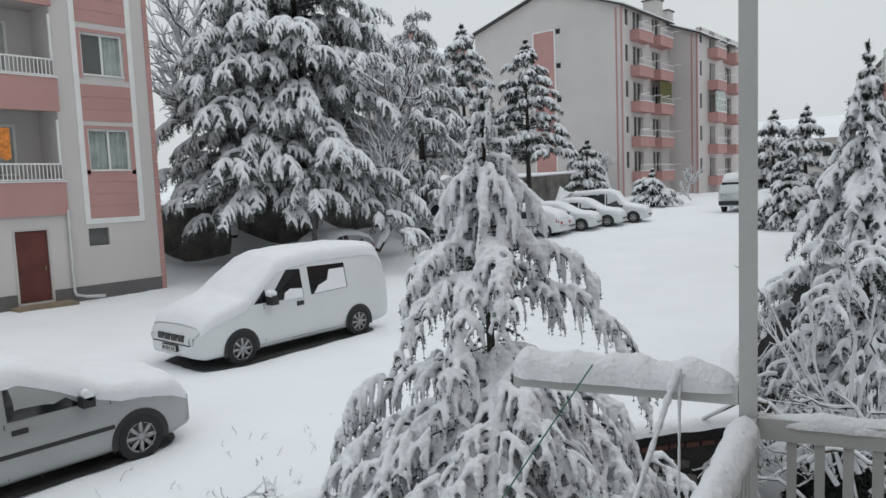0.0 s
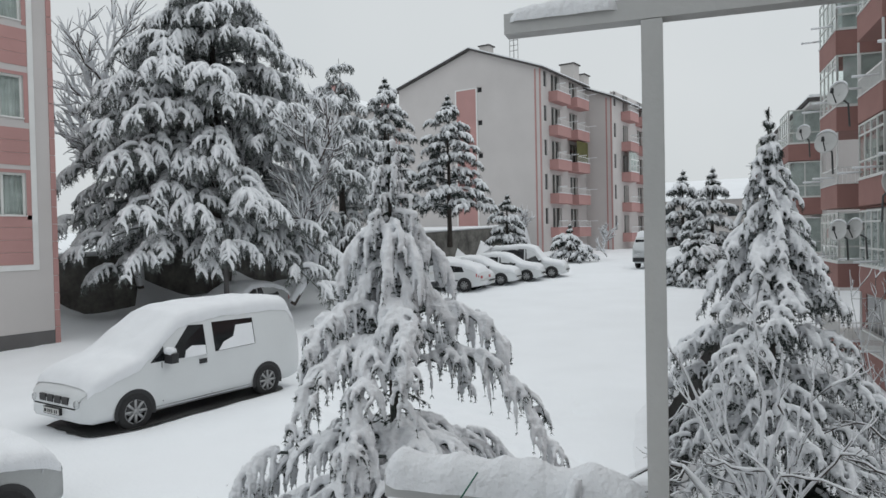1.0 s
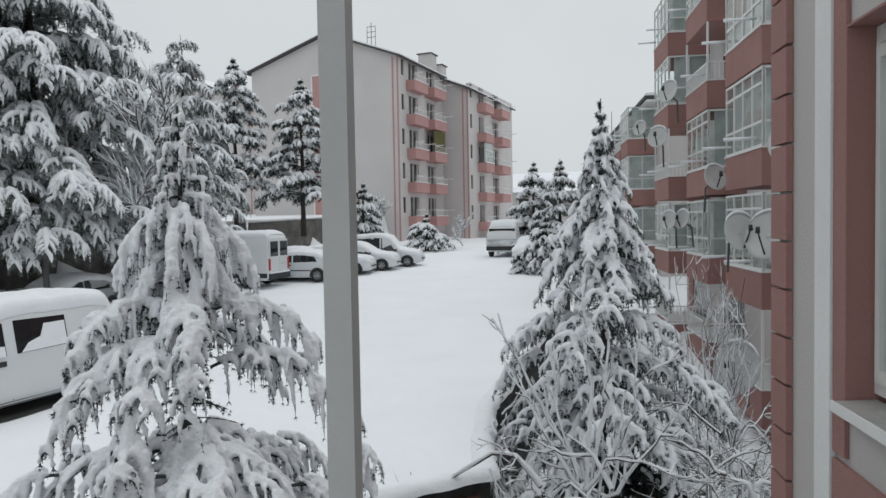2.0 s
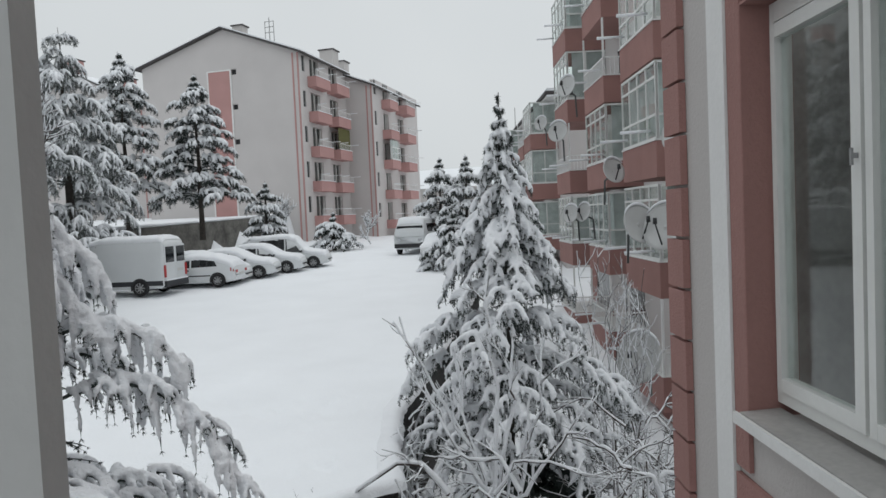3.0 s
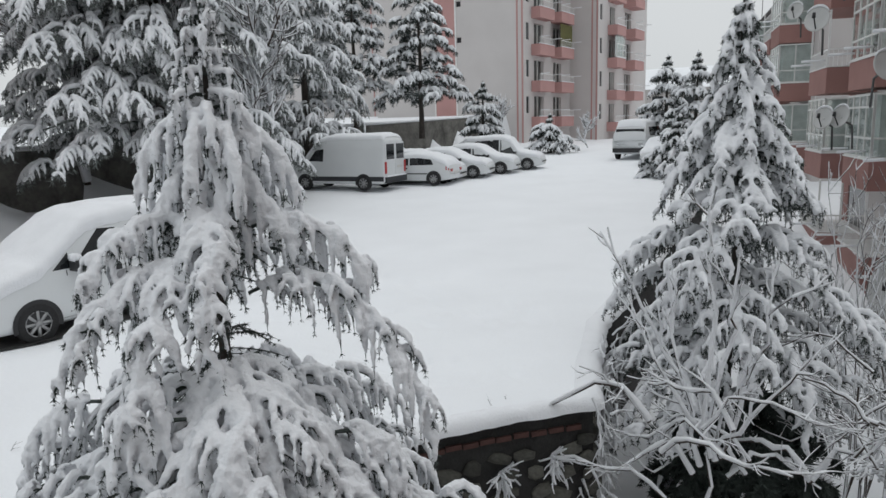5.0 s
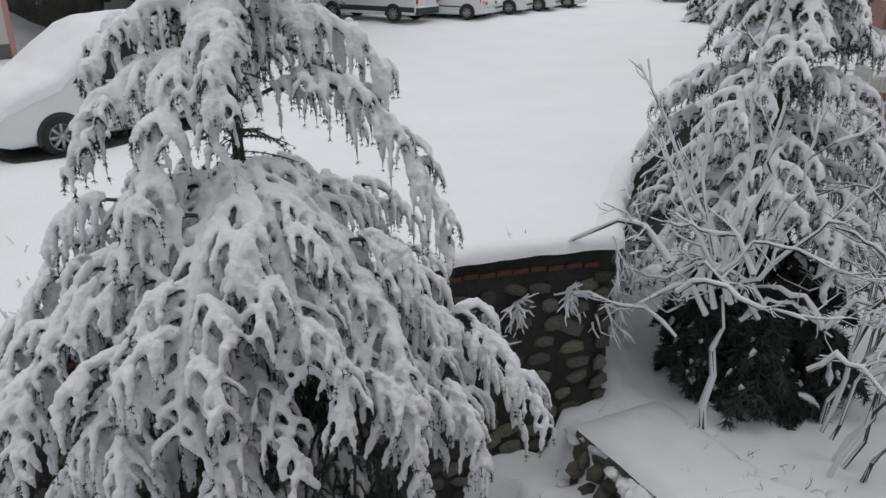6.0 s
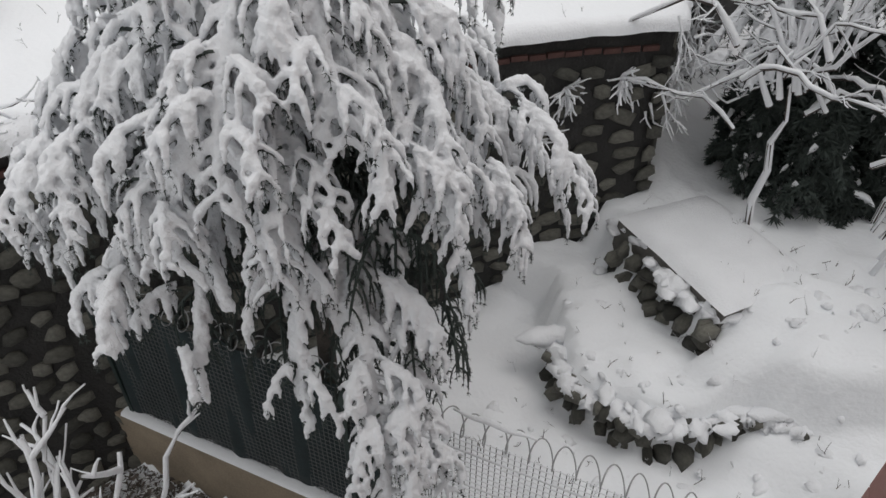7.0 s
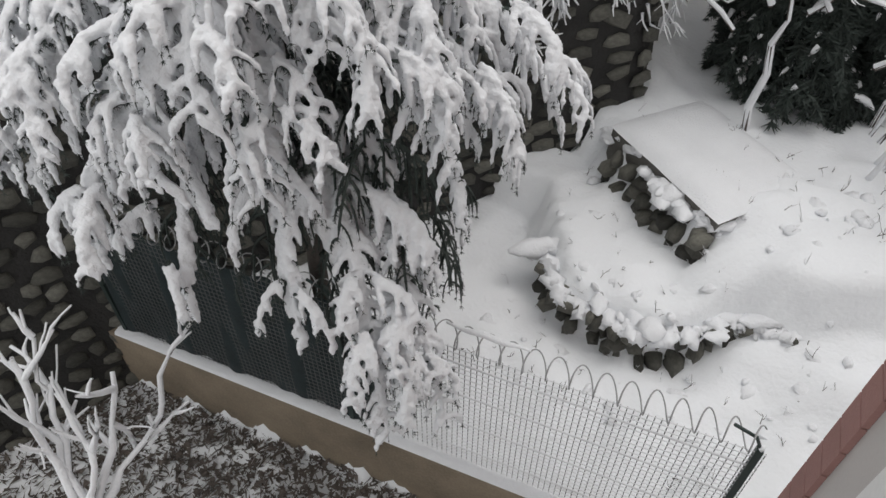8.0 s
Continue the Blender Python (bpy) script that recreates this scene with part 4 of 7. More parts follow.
def minivan():
    st = [(0.0, 0.40, 0.62, 0.66), (0.05, 0.30, 0.80, 0.80), (0.22, 0.25, 0.93, 0.885), (0.6, 0.24, 1.06, 0.905), (1.05, 0.24, 1.19, 0.91), (1.5, 0.24, 1.52, 0.91), (1.95, 0.24, 1.84, 0.905), (2.4, 0.24, 1.93, 0.90), (3.2, 0.24, 1.96, 0.90), (4.3, 0.24, 1.95, 0.90), (4.75, 0.26, 1.90, 0.895), (4.95, 0.30, 1.62, 0.88), (5.02, 0.38, 1.15, 0.85)]
    c = Car("minivan", pose(-11.81, 6.45, lot_z(-11.8, 8) - 0.03, 0, 0, 90), st, 1.12, M["paint_white"], "white minivan parked in the snow with a thick snow blanket", "van", (0.95, 4.03), 0.335)
    # local -y looks to +x of the world: the flank towards the camera
    win = c.panel("door_window", [(1.62, 1.14), (2.52, 1.12), (2.52, 1.70), (2.18, 1.72)], M["car_glass"], label="dark side window")
    c.panel("window_snow", [(2.0, 1.125), (2.5, 1.125), (2.5, 1.30), (2.2, 1.33), (2.05, 1.26)], M["snow_tree"], 0.02, parent=win)
    c.panel("quarter_glass", [(1.28, 1.14), (1.58, 1.14), (1.58, 1.40)], M["car_glass"])
    rear = c.panel("rear_window", [(2.72, 1.14), (3.75, 1.16), (3.75, 1.70), (2.72, 1.72)], M["car_glass"])
    c.panel("window_snow", [(2.80, 1.15), (3.72, 1.17), (3.72, 1.60), (3.3, 1.60), (3.2, 1.38), (2.95, 1.30)], M["snow_tree"], 0.02, parent=rear)
    c.panel("door_seam", [(1.50, 0.40), (1.515, 0.40), (1.515, 1.12), (1.50, 1.12)], M["trim_black"], 0.003)
    c.panel("door_seam", [(2.60, 0.35), (2.615, 0.35), (2.615, 1.80), (2.60, 1.80)], M["trim_black"], 0.003)
    c.panel("door_handle", [(2.33, 0.96), (2.50, 0.96), (2.50, 1.05), (2.33, 1.05)], M["trim_black"], 0.02)
    c.panel("sill_strip", [(1.35, 0.26), (3.6, 0.26), (3.6, 0.33), (1.35, 0.33)], M["trim_black"], 0.004)
    for sgn in (-1, 1):
        part("mirror", boxes((1.55, 1.70, min(sgn * 0.92, sgn * 1.14), max(sgn * 0.92, sgn * 1.14), 1.10, 1.28)), M["trim_black"], c.ob, bevel=0.03)
        s = Soup()
        s.tube([(1.6, sgn * 0.93, 1.32), (1.6, sgn * 1.12, 1.32)], [0.07, 0.08], 8)
        s.put("mirror_snow", M["snow_tree"], c.ob)
    for i in range(4):
        y = -0.46 + i * 0.24
        part("grille_slot", boxes((-0.015, 0.05, y, y + 0.19, 0.60, 0.72)), M["trim_black"], c.ob, bevel=0.012)
    p = part("number_plate", boxes((-0.05, 0.0, -0.26, 0.26, 0.40, 0.52)), M["trim_black"], c.ob)
    part("plate_face", boxes((-0.056, -0.05, -0.245, 0.245, 0.412, 0.508)), M["plate"], p)
    bars(p, [(-0.06, -0.0565, -0.20 + i * 0.062, -0.165 + i * 0.062, 0.43, 0.49) for i in (0, 1, 2.4, 3.4, 4.4, 5.6, 6.2)])
    for y in (-0.68, 0.68):
        s = Soup()
        s.tube([(0.03, y, 0.62), (0.0, y, 0.62)], [0.075, 0.07], 16)
        s.put("fog_lamp", M["lamp_clear"], c.ob)
    c.panel("headlight", [(0.12, 0.80), (0.38, 0.84), (0.36, 0.92), (0.14, 0.88)], M["lamp_clear"], 0.008)
    c.snow(0.12, 4.95, 0.16, 0.16, 2)
    return c


minivan()


def bare_patch(cx, cy, w, l, seed):
    """Wet ground kept free of snow under a parked vehicle."""
    s = Soup()
    n, k = 40, 3
    s.v.append((cx, cy, lot_z(cx, cy) + 0.035))
    for i in range(n):
        a = 2 * math.pi * i / n
        r = (abs(math.cos(a)) ** 6 + abs(math.sin(a)) ** 6) ** (-1 / 6) * (1 + 0.06 * noise.noise(Vector((math.cos(a) * 3, math.sin(a) * 3, seed))))
        x, y = cx + w * r * math.cos(a), cy + l * r * math.sin(a)
        s.v.append((x, y, lot_z(x, y) + 0.03))
        s.f.append((0, i + 1, (i + 1) % n + 1))
    tagged(s.put("bare_ground", M["asphalt"], None), "dark wet asphalt kept bare under a parked vehicle", "asphalt", "bare ground under vehicles", "structure")


bare_patch(-11.75, 8.9, 0.98, 2.3, 1)
bare_patch(-8.75, 2.6, 0.85, 1.9, 2)


def hatch(name, m, paint, label, seed, L=4.1, H=1.42, snow=0.15, hood=0.86, group="", estate=False):
    st = [(0.0, 0.36, 0.56, 0.62), (0.06, 0.24, 0.72, 0.76), (0.3, 0.20, hood - 0.06, 0.83), (1.0, 0.19, hood + 0.04, 0.85), (1.25, 0.19, hood + 0.12, 0.85), (1.75, 0.19, H - 0.14, 0.85), (2.1, 0.19, H - 0.02, 0.845), (2.7, 0.19, H, 0.845), (3.3, 0.19, H - 0.06, 0.84), (L - 0.45, 0.21, H - 0.22 if not estate else H - 0.08, 0.83), (L - 0.12, 0.25, 0.98, 0.80), (L - 0.03, 0.28, 0.82, 0.77), (L, 0.36, 0.6, 0.70)]
    c = Car(name, m, st, 0.88, paint, label, "car", (0.78, L - 0.78), 0.30, group)
    wn_ = c.panel("side_window", [(1.45, 0.90), (2.25, 0.90), (2.25, H - 0.10), (1.95, H - 0.12)], M["car_glass"])
    c.panel("side_window", [(2.33, 0.90), (L - 0.8, 0.93), (L - 0.95, H - 0.16), (2.33, H - 0.10)], M["car_glass"])
    c.panel("rub_strip", [(1.1, 0.50), (L - 1.1, 0.50), (L - 1.1, 0.55), (1.1, 0.55)], M["trim_black"], 0.01)
    c.panel("door_seam", [(1.12, 0.25), (1.13, 0.25), (1.13, 0.88), (1.12, 0.88)], M["trim_black"], 0.003)
    c.panel("door_seam", [(2.28, 0.25), (2.29, 0.25), (2.29, 0.88), (2.28, 0.88)], M["trim_black"], 0.003)
    c.panel("door_handle", [(2.05, 0.74), (2.22, 0.74), (2.22, 0.80), (2.05, 0.80)], M["trim_black"], 0.012)
    c.panel("headlight", [(0.10, 0.62), (0.34, 0.66), (0.32, 0.76), (0.12, 0.70)], M["lamp_clear"], 0.006)
    c.panel("tail_lamp", [(L - 0.20, 0.70), (L - 0.05, 0.68), (L - 0.06, 0.80), (L - 0.2, 0.86)], M["red_lamp"], 0.008)
    part("bumper_strip", boxes((-0.02, 0.02, -0.6, 0.6, 0.42, 0.47)), M["trim_black"], c.ob)
    p = part("number_plate", boxes((-0.03, -0.02, -0.24, 0.24, 0.30, 0.41)), M["plate"], c.ob)
    part("rear_plate", boxes((L + 0.003, L + 0.012, -0.24, 0.24, 0.5, 0.61)), M["plate"], c.ob)
    part("rear_lamp_strip", boxes((L - 0.02, L + 0.01, -0.66, -0.45, 0.62, 0.74), (L - 0.02, L + 0.01, 0.45, 0.66, 0.62, 0.74)), M["red_lamp"], c.ob)
    for sgn in (-1, 1):
        part("mirror", boxes((1.36, 1.5, min(sgn * 0.84, sgn * 1.0), max(sgn * 0.84, sgn * 1.0), 0.88, 1.0)), M["trim_black"], c.ob, bevel=0.025)
        s = Soup()
        s.tube([(1.42, sgn * 0.86, 1.03), (1.42, sgn * 1.0, 1.03)], [0.06, 0.07], 8)
        s.put("mirror_snow", M["snow_tree"], c.ob)
    c.snow(0.08, L - 0.06, snow, 0.13, seed)
    return c


GP = "cars parked in a row"
# silver car, nose towards +y
hatch("hatchback", pose(-8.75, 4.62, -0.03, 0, 0, -90), M["paint_silver"], "silver hatchback under a thick snow blanket, black side strip", 5, 4.2, 1.40, 0.17, 0.90)
def box_van():
    st = [(0.0, 0.5, 0.8, 0.75), (0.06, 0.36, 1.0, 0.88), (0.5, 0.32, 1.18, 0.96), (0.85, 0.30, 1.3, 0.97), (1.4, 0.30, 1.95, 0.97), (1.75, 0.30, 2.2, 0.97), (2.3, 0.30, 2.3, 0.97), (4.9, 0.30, 2.3, 0.97), (5.0, 0.32, 2.26, 0.96), (5.05, 0.36, 2.1, 0.94)]
    x, y = -21.7, 26.0
    c = Car("panel_van", pose(x - 1.2, y, lot_z(x, y), 0, 0, 8), st, 1.25, M["paint_white"], "white panel van with dark lower trim and snow on its roof", "van", (0.95, 4.0), 0.34)
    c.panel("door_window", [(1.15, 1.30), (1.95, 1.28), (1.95, 1.82), (1.55, 1.80)], M["car_glass"])
    c.panel("lower_trim", [(0.7, 0.42), (5.0, 0.42), (5.0, 0.62), (0.7, 0.62)], M["paint_dark"], 0.015, label="dark lower trim")
    c.panel("door_seam", [(2.05, 0.4), (2.07, 0.4), (2.07, 2.1), (2.05, 2.1)], M["trim_black"], 0.003)
    for y0, y1 in ((-0.84, -0.04), (0.04, 0.84)):
        d = part("rear_door", boxes((5.03, 5.07, y0, y1, 0.62, 2.08)), M["paint_white"], c.ob, bevel=0.01)
        part("rear_window", boxes((5.071, 5.08, y0 + 0.08, y1 - 0.04, 1.35, 2.0)), M["car_glass"], d)
    part("bumper", boxes((4.95, 5.15, -0.92, 0.92, 0.34, 0.60)), M["paint_dark"], c.ob, bevel=0.03)
    part("bumper_snow", boxes((5.0, 5.16, -0.9, 0.9, 0.603, 0.66)), M["snow_tree"], c.ob, bevel=0.02)
    part("tail_lamp", boxes((5.06, 5.10, -0.93, -0.80, 0.75, 1.25)), M["red_lamp"], c.ob)
    part("tail_lamp", boxes((5.06, 5.10, 0.80, 0.93, 0.75, 1.25)), M["red_lamp"], c.ob)
    p = part("number_plate", boxes((5.072, 5.09, 0.15, 0.6, 0.95, 1.06)), M["plate"], c.ob)
    c.snow(0.3, 5.0, 0.16, 0.10, 9)


box_van()


def row_car(x, y, rz, paint, label, seed, **k):
    return hatch("car", pose(x, y, lot_z(x, y) - 0.02, 0, 0, rz), paint, label, seed, snow=0.13, group=GP, **k)


row_car(-16.6, 30.4, 180 + 15, M["paint_white"], "white car in the parked row under snow", 21, L=4.4, H=1.45)
row_car(-16.2, 32.5, 180 + 15, M["paint_white"], "white saloon in the parked row under snow", 22, L=4.3, H=1.40)
row_car(-15.8, 34.6, 180 + 15, M["paint_white"], "white car with a dark rear in the parked row", 23, L=4.2, H=1.45)
row_car(-15.4, 36.9, 180 + 15, M["paint_white"], "white people carrier at the end of the parked row", 24, L=4.6, H=1.75, estate=True)
row_car(-20.6, 28.6, 10, M["paint_white"], "white saloon with red tail lamps behind the panel van", 25, L=4.3, H=1.36)
row_car(-20.2, 15.8, 100, M["paint_silver"], "silver saloon with red tail lamps behind the minivan", 26, L=4.4, H=1.40)
row_car(-9.9, 38.5, 95, M["paint_white"], "small car buried in snow beside the bus", 28, L=4.0, H=1.4)


# ---- dishes on the neighbouring block, bus, distance ----
DISHES = [(1.39, 16.99, 2.89, 0.5), (1.96, 16.44, 2.61, 0.58), (0.9, 17.31, 2.95, 0.42), (0.77, 15.7, 0.29, 0.5), (1.85, 16.22, 0.58, 0.5), (1.93, 15.15, 0.39, 0.5), (1.86, 14.92, -0.55, 0.45), (1.86, 16.69, 4.83, 0.5), (0.31, 20.49, 4.33, 0.33),
          (-1.2, 24.45, 3.2, 0.3), (-0.78, 24.48, 3.23, 0.3), (-1.4, 23.29, 5.78, 0.32), (-1.08, 23.12, 7.11, 0.33), (-2.84, 31.09, 7.03, 0.3)]
for i, (dx, dy, dz, r) in enumerate(DISHES):
    dish(dx, dy, dz, r, (-32, -20, 35, -28, -40, -15)[i % 6], 18)


def minibus():
    st = [(0.0, 0.5, 1.2, 0.92), (0.08, 0.4, 1.5, 1.0), (0.35, 0.35, 2.0, 1.0), (0.6, 0.35, 2.2, 1.0), (6.2, 0.35, 2.2, 1.0), (6.4, 0.4, 2.1, 0.98), (6.45, 0.5, 2.0, 0.95)]
    x, y = -12.5, 42.3
    c = Car("minibus", pose(x, y, lot_z(x, y), 0, 0, 92), st, 1.3, M["paint_white"], "white minibus parked far off with snow on its roof", "bus", (1.0, 5.0), 0.38)
    part("windscreen", boxes((0.16, 0.22, -0.82, 0.82, 1.25, 1.8)), M["car_glass"], c.ob, bevel=0.02)
    part("bumper", boxes((-0.06, 0.02, -0.95, 0.95, 0.45, 0.7)), M["trim_black"], c.ob, bevel=0.02)
    for y0 in (-0.8, 0.55):
        part("headlight", boxes((-0.02, 0.05, y0, y0 + 0.25, 0.85, 1.0)), M["lamp_clear"], c.ob)
    c.panel("side_window", [(0.9, 1.4), (5.9, 1.4), (5.9, 1.9), (0.9, 1.9)], M["car_glass"])
    c.snow(0.3, 6.4, 0.14, 0.08, 4)


minibus()


def low_house(x, y, w, d, z0, z1, ridge, label, wall):
    h = thing("house", pose(x, y, 0), label, "house")
    part("wall", boxes((0, w, 0, d, z0, z1)), M[wall], h)
    s = Soup()
    s.faces(((-0.6, -0.6, z1), (w + 0.6, -0.6, z1), (w + 0.6, d + 0.6, z1), (-0.6, d + 0.6, z1), (-0.6, d / 2, ridge), (w + 0.6, d / 2, ridge)), ((0, 1, 5, 4), (2, 3, 4, 5), (0, 4, 3), (1, 2, 5), (3, 2, 1, 0)))
    s.put("roof", M["snow"], h, "snow-covered roof", smooth=False)
    for i in range(int(w / 4)):
        q = part("window", boxes((1.2 + i * 4, 2.6 + i * 4, -0.05, -0.003, z1 - 2.2, z1 - 0.9)), M["glass"], h)
    return h


low_house(-36, 96, 30, 12, 0, 7.2, 10.2, "long low house with a snow-covered roof", "plaster_pale")
low_house(-13, 92, 12, 10, 0, 9.0, 11.6, "reddish house with a snow-covered roof", "brick_red")
s = Soup()
s.tube([(-13.5, 93, 9), (-13.5, 93, 17)], [0.06, 0.04], 6)
tagged(s.put("aerial_mast", M["galv"], None), "thin aerial mast above the far roofs", "mast")


def yard_lamp(x, y, z):
    t = thing("street_lamp", pose(x, y, z), "lamp post with a round head under snow", "lamp post")
    s = Soup()
    s.tube([(0, 0, -0.3), (0, 0, 2.6)], [0.10, 0.08], 10)
    s.put("pole", M["base_dark"], t)
    s = Soup()
    s.tube([(0, 0, 2.6), (0, 0, 2.68), (0, 0, 2.85), (0, 0, 2.98)], [0.1, 0.22, 0.22, 0.08], 12)
    s.put("lamp_head", M["dish"], t)
    s = Soup()
    s.tube([(0, 0, 2.97), (0, 0, 3.04), (0, 0, 3.1)], [0.2, 0.18, 0.05], 12)
    s.put("snow_cap", M["snow_tree"], t)


yard_lamp(-20.1, 17.0, 0.5)


# ---- snow-laden conifers ----
def quick_mesh(name, verts, quads, tris, mat, parent, label="", smooth=True, kind=""):
    """A mesh from arrays, for trees with many small pieces."""
    me = bpy.data.meshes.new(name)
    verts = np.asarray(verts, np.float32)
    quads, tris = np.asarray(quads, np.int32).reshape(-1, 4), np.asarray(tris, np.int32).reshape(-1, 3)
    me.vertices.add(len(verts))
    me.vertices.foreach_set("co", verts.ravel())
    me.loops.add(quads.size + tris.size)
    me.loops.foreach_set("vertex_index", np.concatenate([quads.ravel(), tris.ravel()]))
    me.polygons.add(len(quads) + len(tris))
    starts = np.concatenate([np.arange(len(quads)) * 4, quads.size + np.arange(len(tris)) * 3])
    me.polygons.foreach_set("loop_start", starts.astype(np.int32))
    me.polygons.foreach_set("use_smooth", np.full(len(starts), smooth))
    me.update(calc_edges=True)
    me.materials.append(mat)
    ob = new(name, me)
    ob.parent = parent
    return tagged(ob, label, kind=kind)


class Tubes:
    """Many tubes of a few lengths, swept in one go."""

    def __init__(self):
        self.rows = {}

    def add(self, pts, radii):
        self.rows.setdefault(len(pts), []).append((pts, radii))

    def build(self, sides, rnd, lump=0.0, flat=1.0, wave=0.0):
        vs, qs, o = [], [], 0
        ks = rnd.standard_normal((5, 3))
        ks *= (2 * math.pi / (max(wave, 1e-3) * np.array([1.0, 1.0, 0.6, 0.6, 1.7])) / np.linalg.norm(ks, axis=1))[:, None]
        ang = np.linspace(0, 2 * math.pi, sides, endpoint=False)
        for n, rows in self.rows.items():
            p = np.array([r[0] for r in rows], float)
            r = np.array([r[1] for r in rows], float)
            tan = np.gradient(p, axis=1)
            tan /= np.linalg.norm(tan, axis=2, keepdims=True) + 1e-9
            up = np.zeros_like(tan)
            up[..., 2] = 1
            up[np.abs(tan[..., 2]) > 0.93] = (0.7, 0.7, 0.1)
            a = np.cross(tan, up)
            a /= np.linalg.norm(a, axis=2, keepdims=True) + 1e-9
            b = np.cross(a, tan)
            k = r[..., None] * (1 + lump * rnd.standard_normal((*r.shape, sides)).clip(-1.5, 1.5))
            if wave:
                ring = p[:, :, None, :] + k[..., None] * (np.cos(ang)[:, None] * a[:, :, None, :] + np.sin(ang)[:, None] * b[:, :, None, :])
                k = k * (1 + 0.13 * np.sin(ring @ ks.T).sum(-1))
            v = p[:, :, None, :] + k[..., None] * (np.cos(ang)[:, None] * a[:, :, None, :] + flat * np.sin(ang)[:, None] * b[:, :, None, :])
            m = len(rows)
            idx = o + np.arange(m * n * sides).reshape(m, n, sides)
            nx = np.roll(idx, -1, axis=2)
            qs.append(np.stack([idx[:, :-1], nx[:, :-1], nx[:, 1:], idx[:, 1:]], -1).reshape(-1, 4))
            vs.append(v.reshape(-1, 3))
            o += m * n * sides
        return np.concatenate(vs), np.concatenate(qs)


